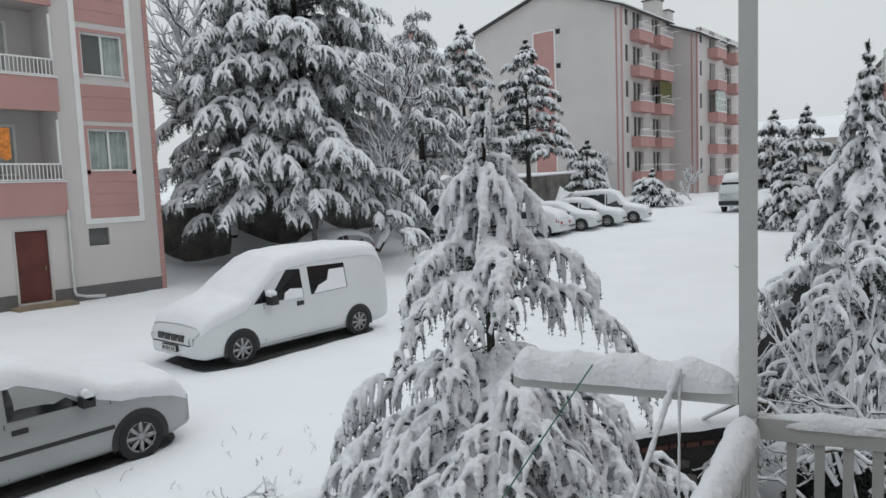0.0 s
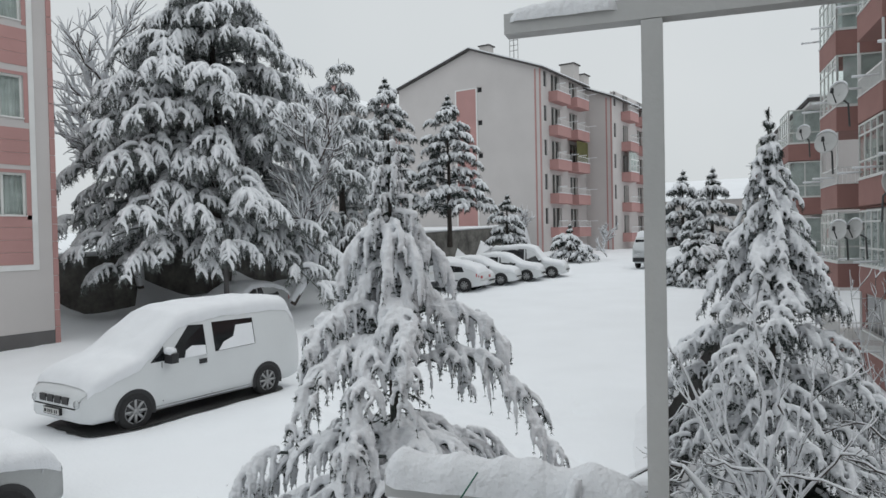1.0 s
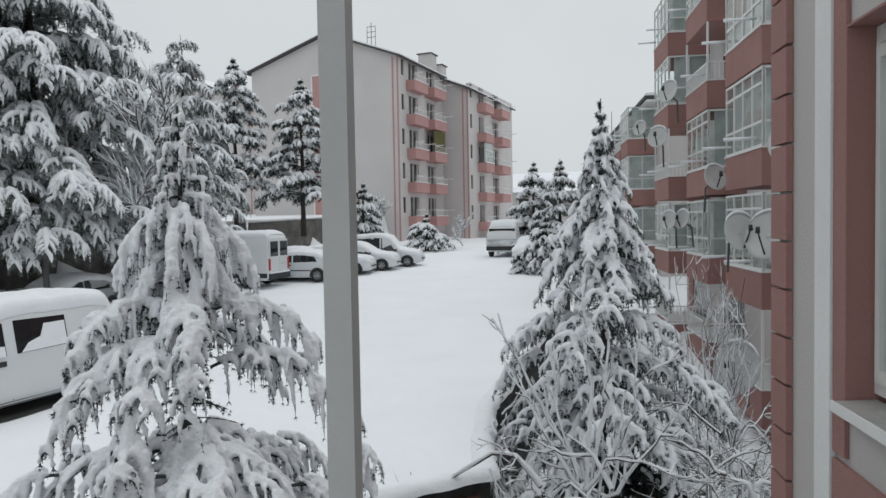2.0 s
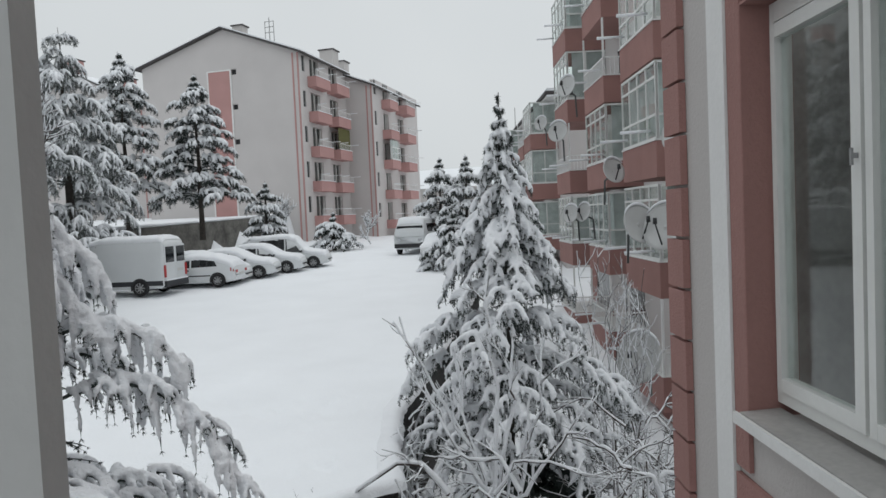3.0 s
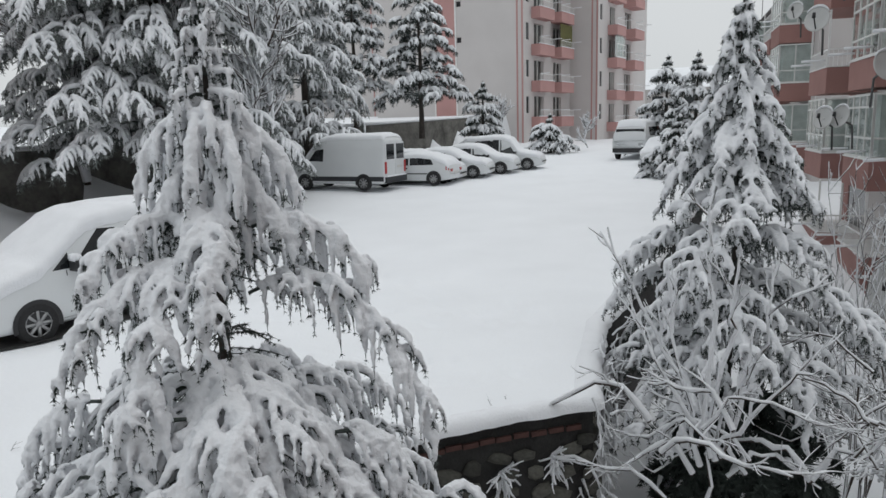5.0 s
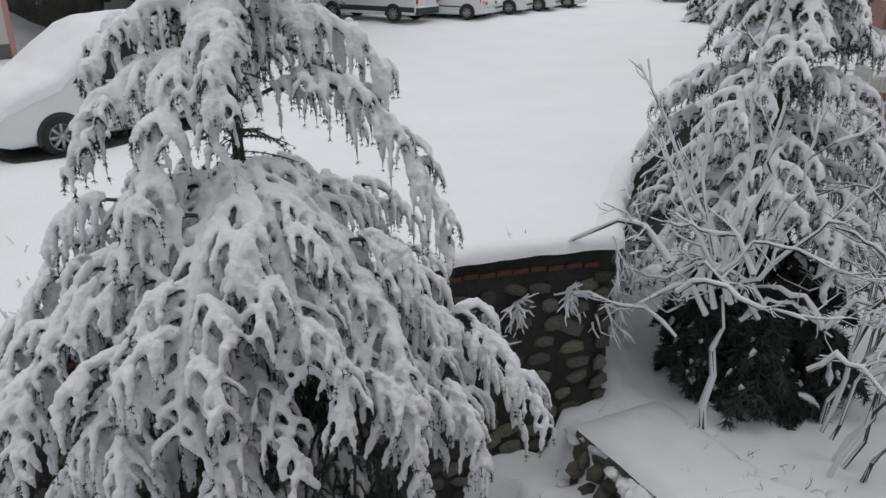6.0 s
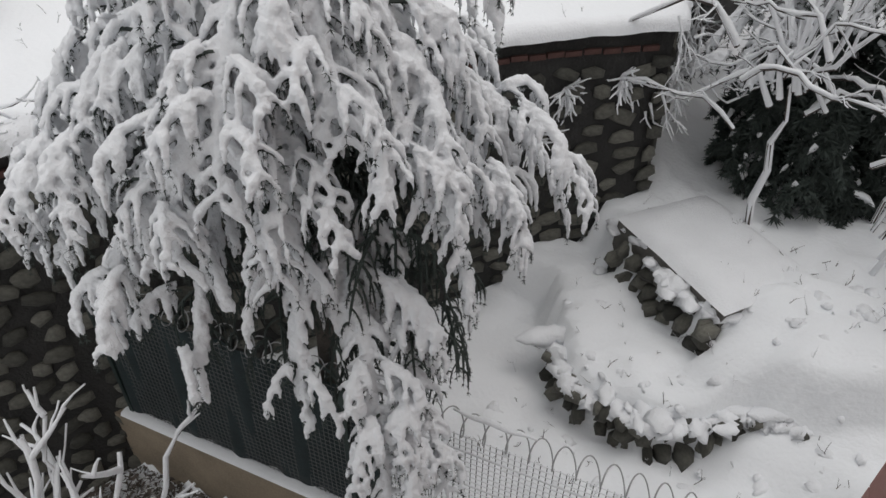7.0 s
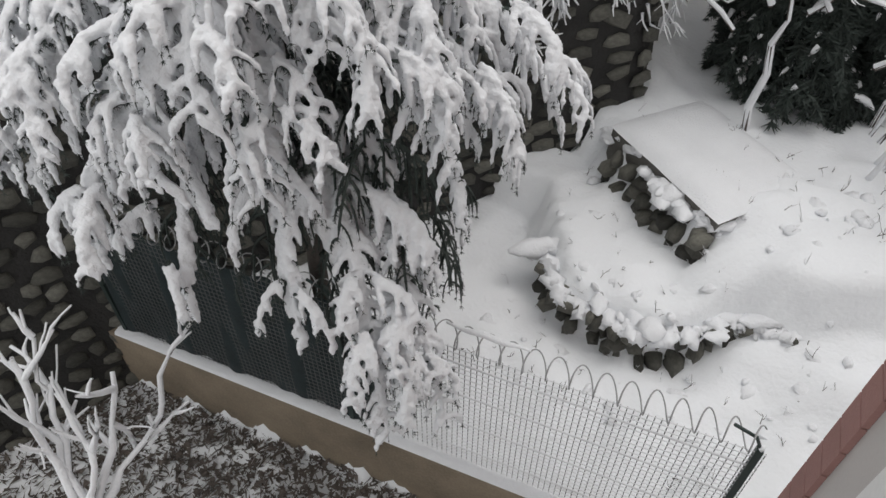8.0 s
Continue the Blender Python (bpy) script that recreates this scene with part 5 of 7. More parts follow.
def conifer(name, x, y, z0, z1, boughs, seed, label, snow_r=0.05, finger=0.3, fan=4, hang=4, rings=7, sides=7, needles=5, needle=0.06, trunk=0.12, cover=0.85, lump=0.13, group="", drop_pow=2.0, leaf="needles", spread=1.0, limb=1.0):
    """A conifer as trunk, needle boughs and clinging snow. boughs: (attach height, azimuth in degrees, reach, height of the tip).
    Each bough is a spine with a flat fan of side branches, from which short twigs hang."""
    rnd = np.random.default_rng(seed)
    t = thing(name, pose(x, y, 0), label, "tree", group)
    s = Soup()
    zs = np.linspace(z0 - 0.2, z1, 14)
    s.tube([(0.03 * math.sin(z * 1.3), 0.03 * math.cos(z * 1.7), z) for z in zs], [max(0.008, trunk * (1 - (z - z0) / (z1 - z0 + 0.01)) ** 0.9 + 0.006) for z in zs], 8, rough=0.08, rnd=rnd)
    s.put("trunk", M["bark"], t)
    snow, wood = Tubes(), Tubes()
    np_, nd_, ns_ = [], [], []
    up = np.array([0, 0, 1.0])

    def ends(n):
        q = np.linspace(0, 1, n)
        e = np.minimum(1, np.sqrt(np.clip((1 - q) * (n - 1) / 1.3, 0.02, 1)))
        e[0] *= 0.75
        return e

    def clothe(pts, r, amount=1.0, short=0):
        n = len(pts)
        size = needle * min(1.0, r / (snow_r * 0.8))
        rr = r * ends(n) * rnd.uniform(0.72, 1.30, n)
        if rnd.random() < cover * amount:
            e = n - short
            snow.add((pts + up * (rr * 0.45)[:, None])[:e], rr[:e] * ends(e) / ends(n)[:e])
        wood.add(pts - up * (r * 0.35), r * 0.42 * ends(n))
        for p in pts:
            np_.append(np.repeat((p - up * r * 0.45)[None], needles, 0))
            ns_.append(np.full(needles, size * rnd.uniform(0.75, 1.3)))
        d = np.gradient(pts, axis=0)
        d /= np.linalg.norm(d, axis=1, keepdims=True) + 1e-9
        nd_.append(np.repeat(d, needles, 0))

    for zb, az, reach, zt in boughs:
        a = radians(az)
        out, lat = np.array([math.cos(a), math.sin(a), 0.0]), np.array([-math.sin(a), math.cos(a), 0.0])
        n = rings + 3
        k = np.linspace(0, 1, n)[:, None]
        drop, bend, rise = zb - zt, rnd.uniform(-0.15, 0.15), rnd.uniform(0.03, 0.14) * reach
        spine = out * (reach * (1 - (1 - k) ** 1.2)) + lat * (bend * reach * k * k) + up * (zb + rise * np.sin(math.pi * np.minimum(1, k * 1.4)) - drop * k ** drop_pow)
        sc = min(1.0, 0.62 + reach * 0.4 / max(finger * 3, 0.5))
        clothe(spine[1:], snow_r * sc * (0.5 + 0.7 * limb), limb * limb)
        f = max(1, round(fan * min(1, 0.35 + reach / (finger * 4.5))))
        for i in range(f):
            for sgn in (1, -1):
                q = min(0.97, 0.14 + 0.84 * (i + rnd.uniform(0, 0.85)) / f)
                j = min(n - 2, int(q * (n - 1)))
                p = spine[j] + (spine[j + 1] - spine[j]) * (q * (n - 1) - j)
                d = spine[j + 1] - spine[j]
                d /= np.linalg.norm(d) + 1e-9
                h = d * rnd.uniform(0.5, 0.9) + lat * sgn * rnd.uniform(0.6, 1.0)
                h[2] *= 0.6
                h /= np.linalg.norm(h)
                ln = spread * reach * rnd.uniform(0.20, 0.40) * (1.2 - 0.6 * q)
                u = np.linspace(0, 1, rings)[:, None]
                side = p + h * ln * (1 - (1 - u) ** 1.3) - up * (ln * rnd.uniform(0.35, 0.75) * u ** 2.0)
                clothe(side, snow_r * sc * rnd.uniform(0.65, 1.0) * (0.3 + 0.7 * limb), limb)
                m = max(1, round(hang * min(1.0, 0.4 + ln / finger * 0.5)))
                for g in range(m):
                    w = (g + rnd.uniform(0.2, 1.0)) / m
                    c = side[min(rings - 1, int(w * (rings - 1) + 0.5))]
                    fl = finger * rnd.uniform(0.45, 1.15) * (0.6 + 0.4 * sc)
                    hd = (h * rnd.uniform(0.2, 0.6) + lat * rnd.uniform(-0.45, 0.45) + d * 0.2) * spread ** 2
                    v = np.linspace(0, 1, max(4, rings - 1))[:, None]
                    tw = c + hd * fl * 0.6 * (1 - (1 - v) ** 1.5) - up * (fl * rnd.uniform(0.7, 1.0) * v ** 1.35)
                    clothe(tw, snow_r * sc * rnd.uniform(0.6, 0.95), 0.93, 1)
    v, q = snow.build(sides, rnd, lump, 0.95, snow_r * 2.4)
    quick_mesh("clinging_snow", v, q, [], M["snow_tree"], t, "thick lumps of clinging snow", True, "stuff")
    v, q = wood.build(4, rnd)
    p, d, sz = np.concatenate(np_), np.concatenate(nd_), np.concatenate(ns_)
    w = rnd.standard_normal(p.shape)
    w /= np.linalg.norm(w, axis=1, keepdims=True)
    w = w + d * 0.5 + np.array([0, 0, -0.45])
    w *= (sz * rnd.uniform(0.7, 1.3, len(p)) / (np.linalg.norm(w, axis=1) + 1e-6))[:, None]
    c = np.cross(w, rnd.standard_normal(p.shape))
    c *= (0.13 * sz / (np.linalg.norm(c, axis=1) + 1e-6))[:, None]
    nv = np.stack([p - c, p + c, p + w], 1).reshape(-1, 3)
    quick_mesh("needle_crown", np.concatenate([v, nv]), q, len(v) + np.arange(len(nv)).reshape(-1, 3), M[leaf], t, "dark green needles", False, "stuff")
    return t


def whorls(z_low, z_top, reach_low, reach_top, count, seed, droop=0.5, shape=1.0, per=6, jitter=0.25):
    """Boughs spread over the height of a tree, in loose whorls."""
    rnd = np.random.default_rng(seed)
    rows = []
    for i in range(count):
        k = (i + rnd.uniform(-0.3, 0.3)) / max(1, count - 1)
        k = min(max(k, 0), 1)
        k = (math.floor(k * count / per) + 0.35 * (k * count / per % 1)) / (count / per)
        z = z_low + (z_top - z_low) * k
        reach = (reach_low + (reach_top - reach_low) * k ** shape) * rnd.uniform(1 - jitter, 1 + jitter * 0.6)
        rows.append((z, (i * 360 / per * 1.03 + 137.5 * (i // per) + rnd.uniform(-18, 18)) % 360, reach, z - reach * droop * rnd.uniform(0.7, 1.25)))
    return rows


def laden_conifer(name, x, y, z0, z1, boughs, seed, label, r=0.055, finger=0.28, gap=0.085, voxel=0.0, needle=0.035, needles=6, trunk=0.12, group="", leaf="needles", inner=0, limbs=(), sides=7, bare=0.0, points=7, dark=()):
    """A conifer bowed down by snow. boughs: (origin on the tree, azimuth, reach, height of the tip, arch, width).
    Each bough is an arched spine under a ridge of snow, with fingers that spread to both sides and hang."""
    rnd = np.random.default_rng(seed)
    t = thing(name, pose(x, y, 0), label, "tree", group)
    s = Soup()
    zs = np.linspace(z0 - 0.2, z1, 14)
    s.tube([(0.03 * math.sin(z * 1.3), 0.03 * math.cos(z * 1.7), z) for z in zs], [max(0.008, trunk * (1 - (z - z0) / (z1 - z0 + 0.01)) ** 0.9 + 0.006) for z in zs], 8, rough=0.08, rnd=rnd)
    s.put("trunk", M["bark"], t)
    snow, wood = Tubes(), Tubes()
    spots, ways, sizes = [], [], []
    up = np.array([0, 0, 1.0])

    def ends(n):
        e = np.minimum(1, np.sqrt(np.clip((1 - np.linspace(0, 1, n)) * (n - 1) / 1.2, 0.03, 1)))
        e[0] *= 0.8
        return e

    def clothe(pts, rr, snowy=True, dense=1.0):
        n = len(pts)
        if snowy:
            snow.add(pts + up * (rr * 0.35)[:, None], rr * ends(n))
        wood.add(pts - up * (rr * 0.55)[:, None], np.maximum(0.004, rr * 0.32) * ends(n))
        m = max(1, round(needles * dense))
        d = np.gradient(pts, axis=0)
        d /= np.linalg.norm(d, axis=1, keepdims=True) + 1e-9
        spots.append(np.repeat(pts - up * (rr * 0.75)[:, None], m, 0))
        ways.append(np.repeat(d, m, 0))
        sizes.append(np.repeat(needle * rnd.uniform(0.7, 1.35, n), m))

    for pts, rr in limbs:
        wood.add(pts, rr)
    for (o, az, reach, zt, arch, wide), white in [(row, True) for row in boughs] + [(row, False) for row in dark]:
        a, o = radians(az), np.asarray(o, float)
        out, lat = np.array([math.cos(a), math.sin(a), 0.0]), np.array([-math.sin(a), math.cos(a), 0.0])
        n = points + 4
        k = np.linspace(0, 1, n)[:, None]
        bend = rnd.uniform(-0.12, 0.12)
        spine = o + out * (reach * (1 - (1 - k) ** 1.3)) + lat * (bend * reach * k * k) + up * (arch * np.sin(math.pi * k ** 0.75) - (o[2] - zt) * k ** 2.1)
        length = float(np.linalg.norm(np.diff(spine, axis=0), axis=1).sum())
        small = min(1.0, 0.45 + 0.55 * length / (finger * 2.6))
        clothe(spine[1:], r * small * np.linspace(1.15, 0.75, n - 1) * rnd.uniform(0.85, 1.15, n - 1), white and rnd.random() >= bare)
        count = max(2, int(length / gap))
        for i in range(count):
            for sgn in (1, -1):
                q = min(0.98, 0.12 + 0.88 * (i + rnd.uniform(0.1, 0.9)) / count)
                j = min(n - 2, int(q * (n - 1)))
                p = spine[j] + (spine[j + 1] - spine[j]) * (q * (n - 1) - j)
                d = spine[j + 1] - spine[j]
                d /= np.linalg.norm(d) + 1e-9
                flat = d * (1, 1, 0.3)
                wl = wide * rnd.uniform(0.45, 1.0) * (1.0 - 0.5 * q)
                drop = finger * small * rnd.uniform(0.4, 1.1) * (0.65 + 0.45 * math.sin(math.pi * q))
                v = np.linspace(0, 1, points)[:, None]
                f = p + (lat * sgn * 0.85 + flat * rnd.uniform(0.35, 0.75)) * (wl * (1 - (1 - v) ** 1.9)) - up * (drop * v ** 1.7 + 0.22 * wl * v)
                rr = r * small * rnd.uniform(0.62, 0.92) * np.linspace(1.0, 0.55, points) * rnd.uniform(0.82, 1.2, points)
                clothe(f, rr, white and rnd.random() >= bare)
                if wl > finger * 0.9:
                    for w in (0.3, 0.5):
                        c = f[int(w * (points - 1))]
                        h = finger * rnd.uniform(0.35, 0.8) * small
                        u = np.linspace(0, 1, points)[:, None]
                        g = c + (flat * rnd.uniform(0.1, 0.5) + lat * sgn * rnd.uniform(-0.2, 0.3)) * (h * 0.5 * (1 - (1 - u) ** 1.6)) - up * (h * u ** 1.4)
                        clothe(g, r * small * 0.7 * np.linspace(1.0, 0.55, points) * rnd.uniform(0.82, 1.2, points), white and rnd.random() >= bare)
    # dark inner twigs close to the trunk, out of the snow's reach
    for i in range(inner):
        z = rnd.uniform(0.45, 0.86) * (z1 - z0) + z0
        a = rnd.uniform(0, 2 * math.pi)
        ln = (z1 - z) / (z1 - z0) * rnd.uniform(0.5, 1.1) + 0.12
        v = np.linspace(0.05, 1, points)[:, None]
        clothe(np.array([0, 0, z]) + np.array([math.cos(a), math.sin(a), 0]) * (ln * v) - up * (ln * rnd.uniform(0.1, 0.6) * v * v), np.full(points, 0.012), False, 2.2)
    v, q = snow.build(sides, rnd, 0.07, 0.95, r * 2.6)
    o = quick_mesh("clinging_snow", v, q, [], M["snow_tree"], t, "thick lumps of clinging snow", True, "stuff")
    if voxel:
        fuse = o.modifiers.new("fuse", "REMESH")
        fuse.mode, fuse.voxel_size, fuse.use_smooth_shade = "VOXEL", voxel, True
        soft = o.modifiers.new("settle", "SMOOTH")
        soft.factor, soft.iterations = 0.5, 1
        grain = bpy.data.textures.new("snow_lumps", "CLOUDS")
        grain.noise_scale, grain.noise_depth = r * 0.9, 2
        lumps = o.modifiers.new("lumps", "DISPLACE")
        lumps.texture, lumps.strength, lumps.mid_level = grain, r * 0.5, 0.5
    v, q = wood.build(4, rnd)
    p, d, sz = np.concatenate(spots), np.concatenate(ways), np.concatenate(sizes)
    w = rnd.standard_normal(p.shape)
    w /= np.linalg.norm(w, axis=1, keepdims=True)
    w = w + d * 0.7 + np.array([0, 0, -0.35])
    w *= (sz * rnd.uniform(0.7, 1.3, len(p)) / (np.linalg.norm(w, axis=1) + 1e-6))[:, None]
    c = np.cross(w, rnd.standard_normal(p.shape))
    c *= (0.10 * sz / (np.linalg.norm(c, axis=1) + 1e-6))[:, None]
    nv = np.stack([p - c, p + c, p + w], 1).reshape(-1, 3)
    quick_mesh("needle_crown", np.concatenate([v, nv]), q, len(v) + np.arange(len(nv)).reshape(-1, 3), M[leaf], t, "dark green needles", False, "stuff")
    return t


def from_trunk(rows, arch=0.12, wide=0.2):
    """Boughs that start on the trunk, from (height, azimuth, reach, height of the tip)."""
    return [((0, 0, z), az, reach, zt, arch * reach, wide * reach) for z, az, reach, zt in rows]


def forked(boughs, seed, least=0.6, part_of=0.5):
    """Adds smaller boughs that leave the long ones to both sides."""
    rnd = np.random.default_rng(seed)
    rows = []
    for o, az, reach, zt, arch, wide in boughs:
        rows.append((o, az, reach, zt, arch, wide))
        if reach < least:
            continue
        a, drop = radians(az), o[2] - zt
        for q in (0.22, 0.42, 0.62, 0.8):
            for sgn in (1, -1):
                k = q + rnd.uniform(-0.07, 0.07)
                d = reach * (1 - (1 - k) ** 1.3)
                p = (o[0] + math.cos(a) * d, o[1] + math.sin(a) * d, o[2] + arch * math.sin(math.pi * k ** 0.75) - drop * k ** 2.1)
                ln = reach * part_of * rnd.uniform(0.75, 1.15) * (1.1 - 0.55 * k)
                slope = (2.1 * drop * k ** 1.1 / reach) * 0.34 + 0.28
                rows.append((p, az + sgn * rnd.uniform(30, 58), ln, p[2] - ln * slope * rnd.uniform(0.8, 1.25), 0.12 * ln, wide * 0.55))
    return rows


def from_limbs(rows, seed, size, per, inside=0.25, wide=0.45, droop=0.5, thick=0.03):
    """Long bare limbs, from (height, azimuth, reach, height of the tip), each with small laden boughs along its outer part."""
    rnd = np.random.default_rng(seed)
    boughs, limbs = [], []
    for z, az, reach, zt in rows:
        a, lift = radians(az), rnd.uniform(-0.32, 0.32) * size
        z, zt = z + lift, zt + lift
        k = np.linspace(0, 1, 8)[:, None]
        pts = np.array([math.cos(a), math.sin(a), 0]) * (reach * k) + np.array([0, 0, 1.0]) * (z + 0.10 * reach * np.sin(math.pi * k) - (z - zt) * k ** 1.6)
        limbs.append((pts, thick * np.linspace(1, 0.3, 8) * min(1.0, 0.3 + reach / 4)))
        m = max(1, round(per * min(1.0, 0.3 + reach / 4)))
        for j in range(m):
            q = inside + (1 - inside) * (j + rnd.uniform(0.2, 1.0)) / m
            p = pts[min(7, int(q * 7))] * 1.0
            ln = min(size, 0.25 + reach * 0.5) * rnd.uniform(0.6, 1.25)
            turn = 0 if j == m - 1 else rnd.uniform(25, 65) * (1 if j % 2 else -1)
            boughs.append((p, az + turn, ln, p[2] - ln * droop * rnd.uniform(0.5, 1.4), 0.10 * ln, wide * ln))
    return boughs, limbs


# (height on the trunk, azimuth, reach, height of the tip, arch, width) of the boughs of the nearest tree, tier by tier
CROWN_TIER = [(3.30, 232, 0.44, 2.92, 0.10, 0.12), (3.26, 38, 0.50, 2.88, 0.08, 0.12), (3.34, 300, 0.40, 2.98, 0.06, 0.09), (3.28, 345, 0.42, 2.90, 0.07, 0.09), (3.30, 130, 0.48, 2.9, 0.08, 0.1), (3.2, 185, 0.5, 2.85, 0.08, 0.1), (3.2, 85, 0.5, 2.85, 0.08, 0.1)]
MIDDLE_TIER = [(2.62, 252, 0.80, 2.38, 0.20, 0.16), (2.35, 266, 0.98, 1.98, 0.22, 0.17), (2.66, 316, 0.78, 2.12, 0.20, 0.22), (2.58, 38, 0.92, 2.32, 0.22, 0.14), (2.15, 28, 1.30, 1.36, 0.34, 0.30), (2.35, 288, 0.98, 1.55, 0.26, 0.30), (2.6, 130, 0.9, 2.1, 0.2, 0.2), (2.5, 180, 1.0, 1.9, 0.2, 0.2), (2.4, 90, 1.0, 1.9, 0.2, 0.2)]
SKIRT_TIER = [(1.78, 330, 1.22, 1.05, 0.20, 0.42), (1.70, 306, 1.40, 0.84, 0.22, 0.40), (1.40, 2, 1.38, 0.10, 0.40, 0.36), (0.72, 38, 1.85, -0.16, 0.42, 0.40), (1.20, 260, 1.62, 0.12, 0.36, 0.36), (0.90, 274, 1.55, -0.22, 0.30, 0.30), (1.32, 288, 1.40, 0.42, 0.30, 0.42), (1.15, 318, 1.34, 0.30, 0.26, 0.42), (1.05, 249, 1.72, 0.02, 0.40, 0.36), (1.25, 346, 1.34, 0.45, 0.30, 0.42), (0.60, 22, 1.60, -0.18, 0.34, 0.36), (1.5, 200, 1.5, 0.4, 0.3, 0.3), (1.5, 130, 1.5, 0.4, 0.3, 0.3), (1.4, 85, 1.5, 0.4, 0.3, 0.3)]
LOW_TIER = [(0.55, 284, 1.48, -0.55, 0.20, 0.12), (0.15, 334, 1.62, -1.85, 0.22, 0.34), (0.05, 343, 1.66, -2.0, 0.20, 0.34), (0.75, 312, 1.36, -0.95, 0.12, 0.14), (0.95, 8, 1.36, -0.55, 0.25, 0.16), (0.1, 150, 1.5, -0.9, 0.3, 0.3), (0.2, 90, 1.5, -0.8, 0.3, 0.3), (0.1, 220, 1.5, -0.9, 0.3, 0.3)]


def near_tree_boughs():
    rnd = np.random.default_rng(21)
    rows = []
    for z, n, reach, drop in ((4.06, 3, 0.05, -0.02), (3.96, 4, 0.09, -0.01), (3.86, 4, 0.12, 0.0), (3.75, 5, 0.16, 0.01), (3.64, 5, 0.20, 0.03), (3.52, 5, 0.23, 0.06)):
        rows += [((0, 0, z), 360 * i / n + rnd.uniform(-20, 20) + z * 200, reach * rnd.uniform(0.8, 1.2), z - drop, 0.0, 0.05) for i in range(n)]
    for z, n, reach, drop in ((3.42, 6, 0.30, 0.22), (3.08, 5, 0.40, 0.30), (2.92, 5, 0.45, 0.36)):
        rows += [((0, 0, z), 360 * i / n + rnd.uniform(-20, 20) + z * 130, reach * rnd.uniform(0.8, 1.1), z - drop, 0.05, 0.08) for i in range(n)]
    for tier, share in ((CROWN_TIER, 0.0), (MIDDLE_TIER, 0.22), (SKIRT_TIER, 0.38), (LOW_TIER, 0.34)):
        laid = [((0, 0, z), az, reach, zt, arch, wide) for z, az, reach, zt, arch, wide in tier]
        rows += forked(laid, 3, 0.6, share) if share else laid
    return rows


# boughs under the skirt, too sheltered to hold snow
SHELTERED = forked([((0, 0, z), az, reach, zt, 0.2, 0.3) for z, az, reach, zt in ((0.5, 350, 1.25, -0.9), (0.4, 330, 1.1, -0.8), (0.3, 8, 1.25, -1.0), (0.2, 300, 1.0, -0.9), (0.2, 270, 1.0, -0.8), (-0.3, 340, 1.2, -1.7), (-0.3, 10, 1.1, -1.5))], 9, 0.6, 0.45)
laden_conifer("conifer", -2.86, 4.51, -4.3, 4.14, near_tree_boughs(), 31, "drooping young conifer heavily laden with fresh snow", 0.040, 0.27, 0.115, 0.0115, 0.026, 10, 0.10, inner=170, dark=SHELTERED)
laden_conifer("conifer", -1.23, 12.0, -2.6, 5.2, forked(from_trunk(whorls(-0.5, 3.0, 2.2, 0.85, 32, 5, 0.34, 0.9, 6), 0.14, 0.16), 4, 0.8, 0.42) + from_trunk(whorls(2.6, 4.75, 0.95, 0.14, 84, 6, 0.55, 0.9, 7), 0.08, 0.3) + from_trunk(whorls(4.5, 5.15, 0.15, 0.04, 18, 7, 0.1), 0.0, 0.3), 32, "tall conifer beside the lower yard, boughs bent by snow", 0.046, 0.22, 0.15, 0.022, 0.05, 6, 0.07, inner=60)
conifer("juniper_bush", -0.85, 11.3, -2.5, -0.2, whorls(-2.2, -0.3, 1.35, 0.9, 40, 15, 0.25, 1.0, 7), 37, "low dark evergreen bush with little snow", 0.05, 0.22, 6, 4, 5, 5, 14, 0.12, 0.05, 0.12, 0.1)
G2 = "conifers behind the car park"
HUGE, HUGE_LIMBS = from_limbs(whorls(2.8, 9.0, 6.1, 5.0, 76, 8, 0.22, 1.0, 7, 0.3) + whorls(8.6, 14.2, 4.4, 0.5, 50, 9, 0.18, 1.2, 6, 0.35), 61, 1.05, 9, 0.30, 0.42, 0.55, 0.06)
laden_conifer("conifer", -22.8, 18.8, 1.0, 14.6, HUGE, 33, "huge spreading conifer loaded with snow beside the boundary wall", 0.10, 0.40, 0.24, 0.0, 0.16, 4, 0.32, G2, "needles_frost", 0, HUGE_LIMBS, 5, 0.10, 5)
SECOND, SECOND_LIMBS = from_limbs(whorls(3.3, 12.4, 3.7, 0.4, 56, 18, 0.30, 1.0, 6, 0.3), 62, 0.9, 7, 0.25, 0.42, 0.6, 0.05)
laden_conifer("conifer", -24.0, 27.8, 1.4, 12.6, SECOND, 43, "snowy conifer standing against the huge one", 0.09, 0.42, 0.24, 0.0, 0.15, 4, 0.22, G2, "needles_frost", 0, SECOND_LIMBS, 5, 0.1, 5)


def place(t_x, t_y, base, top, low, reach, seed, label, n=44, droop=0.16, size=0.62):
    boughs, limbs = from_limbs(whorls(low, top - 0.6, reach, 0.35, n, seed, droop, 1.1, 6, 0.28), seed + 70, size, 6, 0.30, 0.5, 0.40, 0.04)
    boughs += from_trunk(whorls(top - 0.9, top - 0.08, 0.4, 0.08, 14, seed + 5, 0.2), 0.0, 0.3)
    laden_conifer("conifer", t_x, t_y, base, top, boughs, seed + 50, label, 0.10, 0.26, 0.22, 0.0, 0.15, 4, 0.16, G2, "needles", 0, limbs, 5, 0.03, 5)


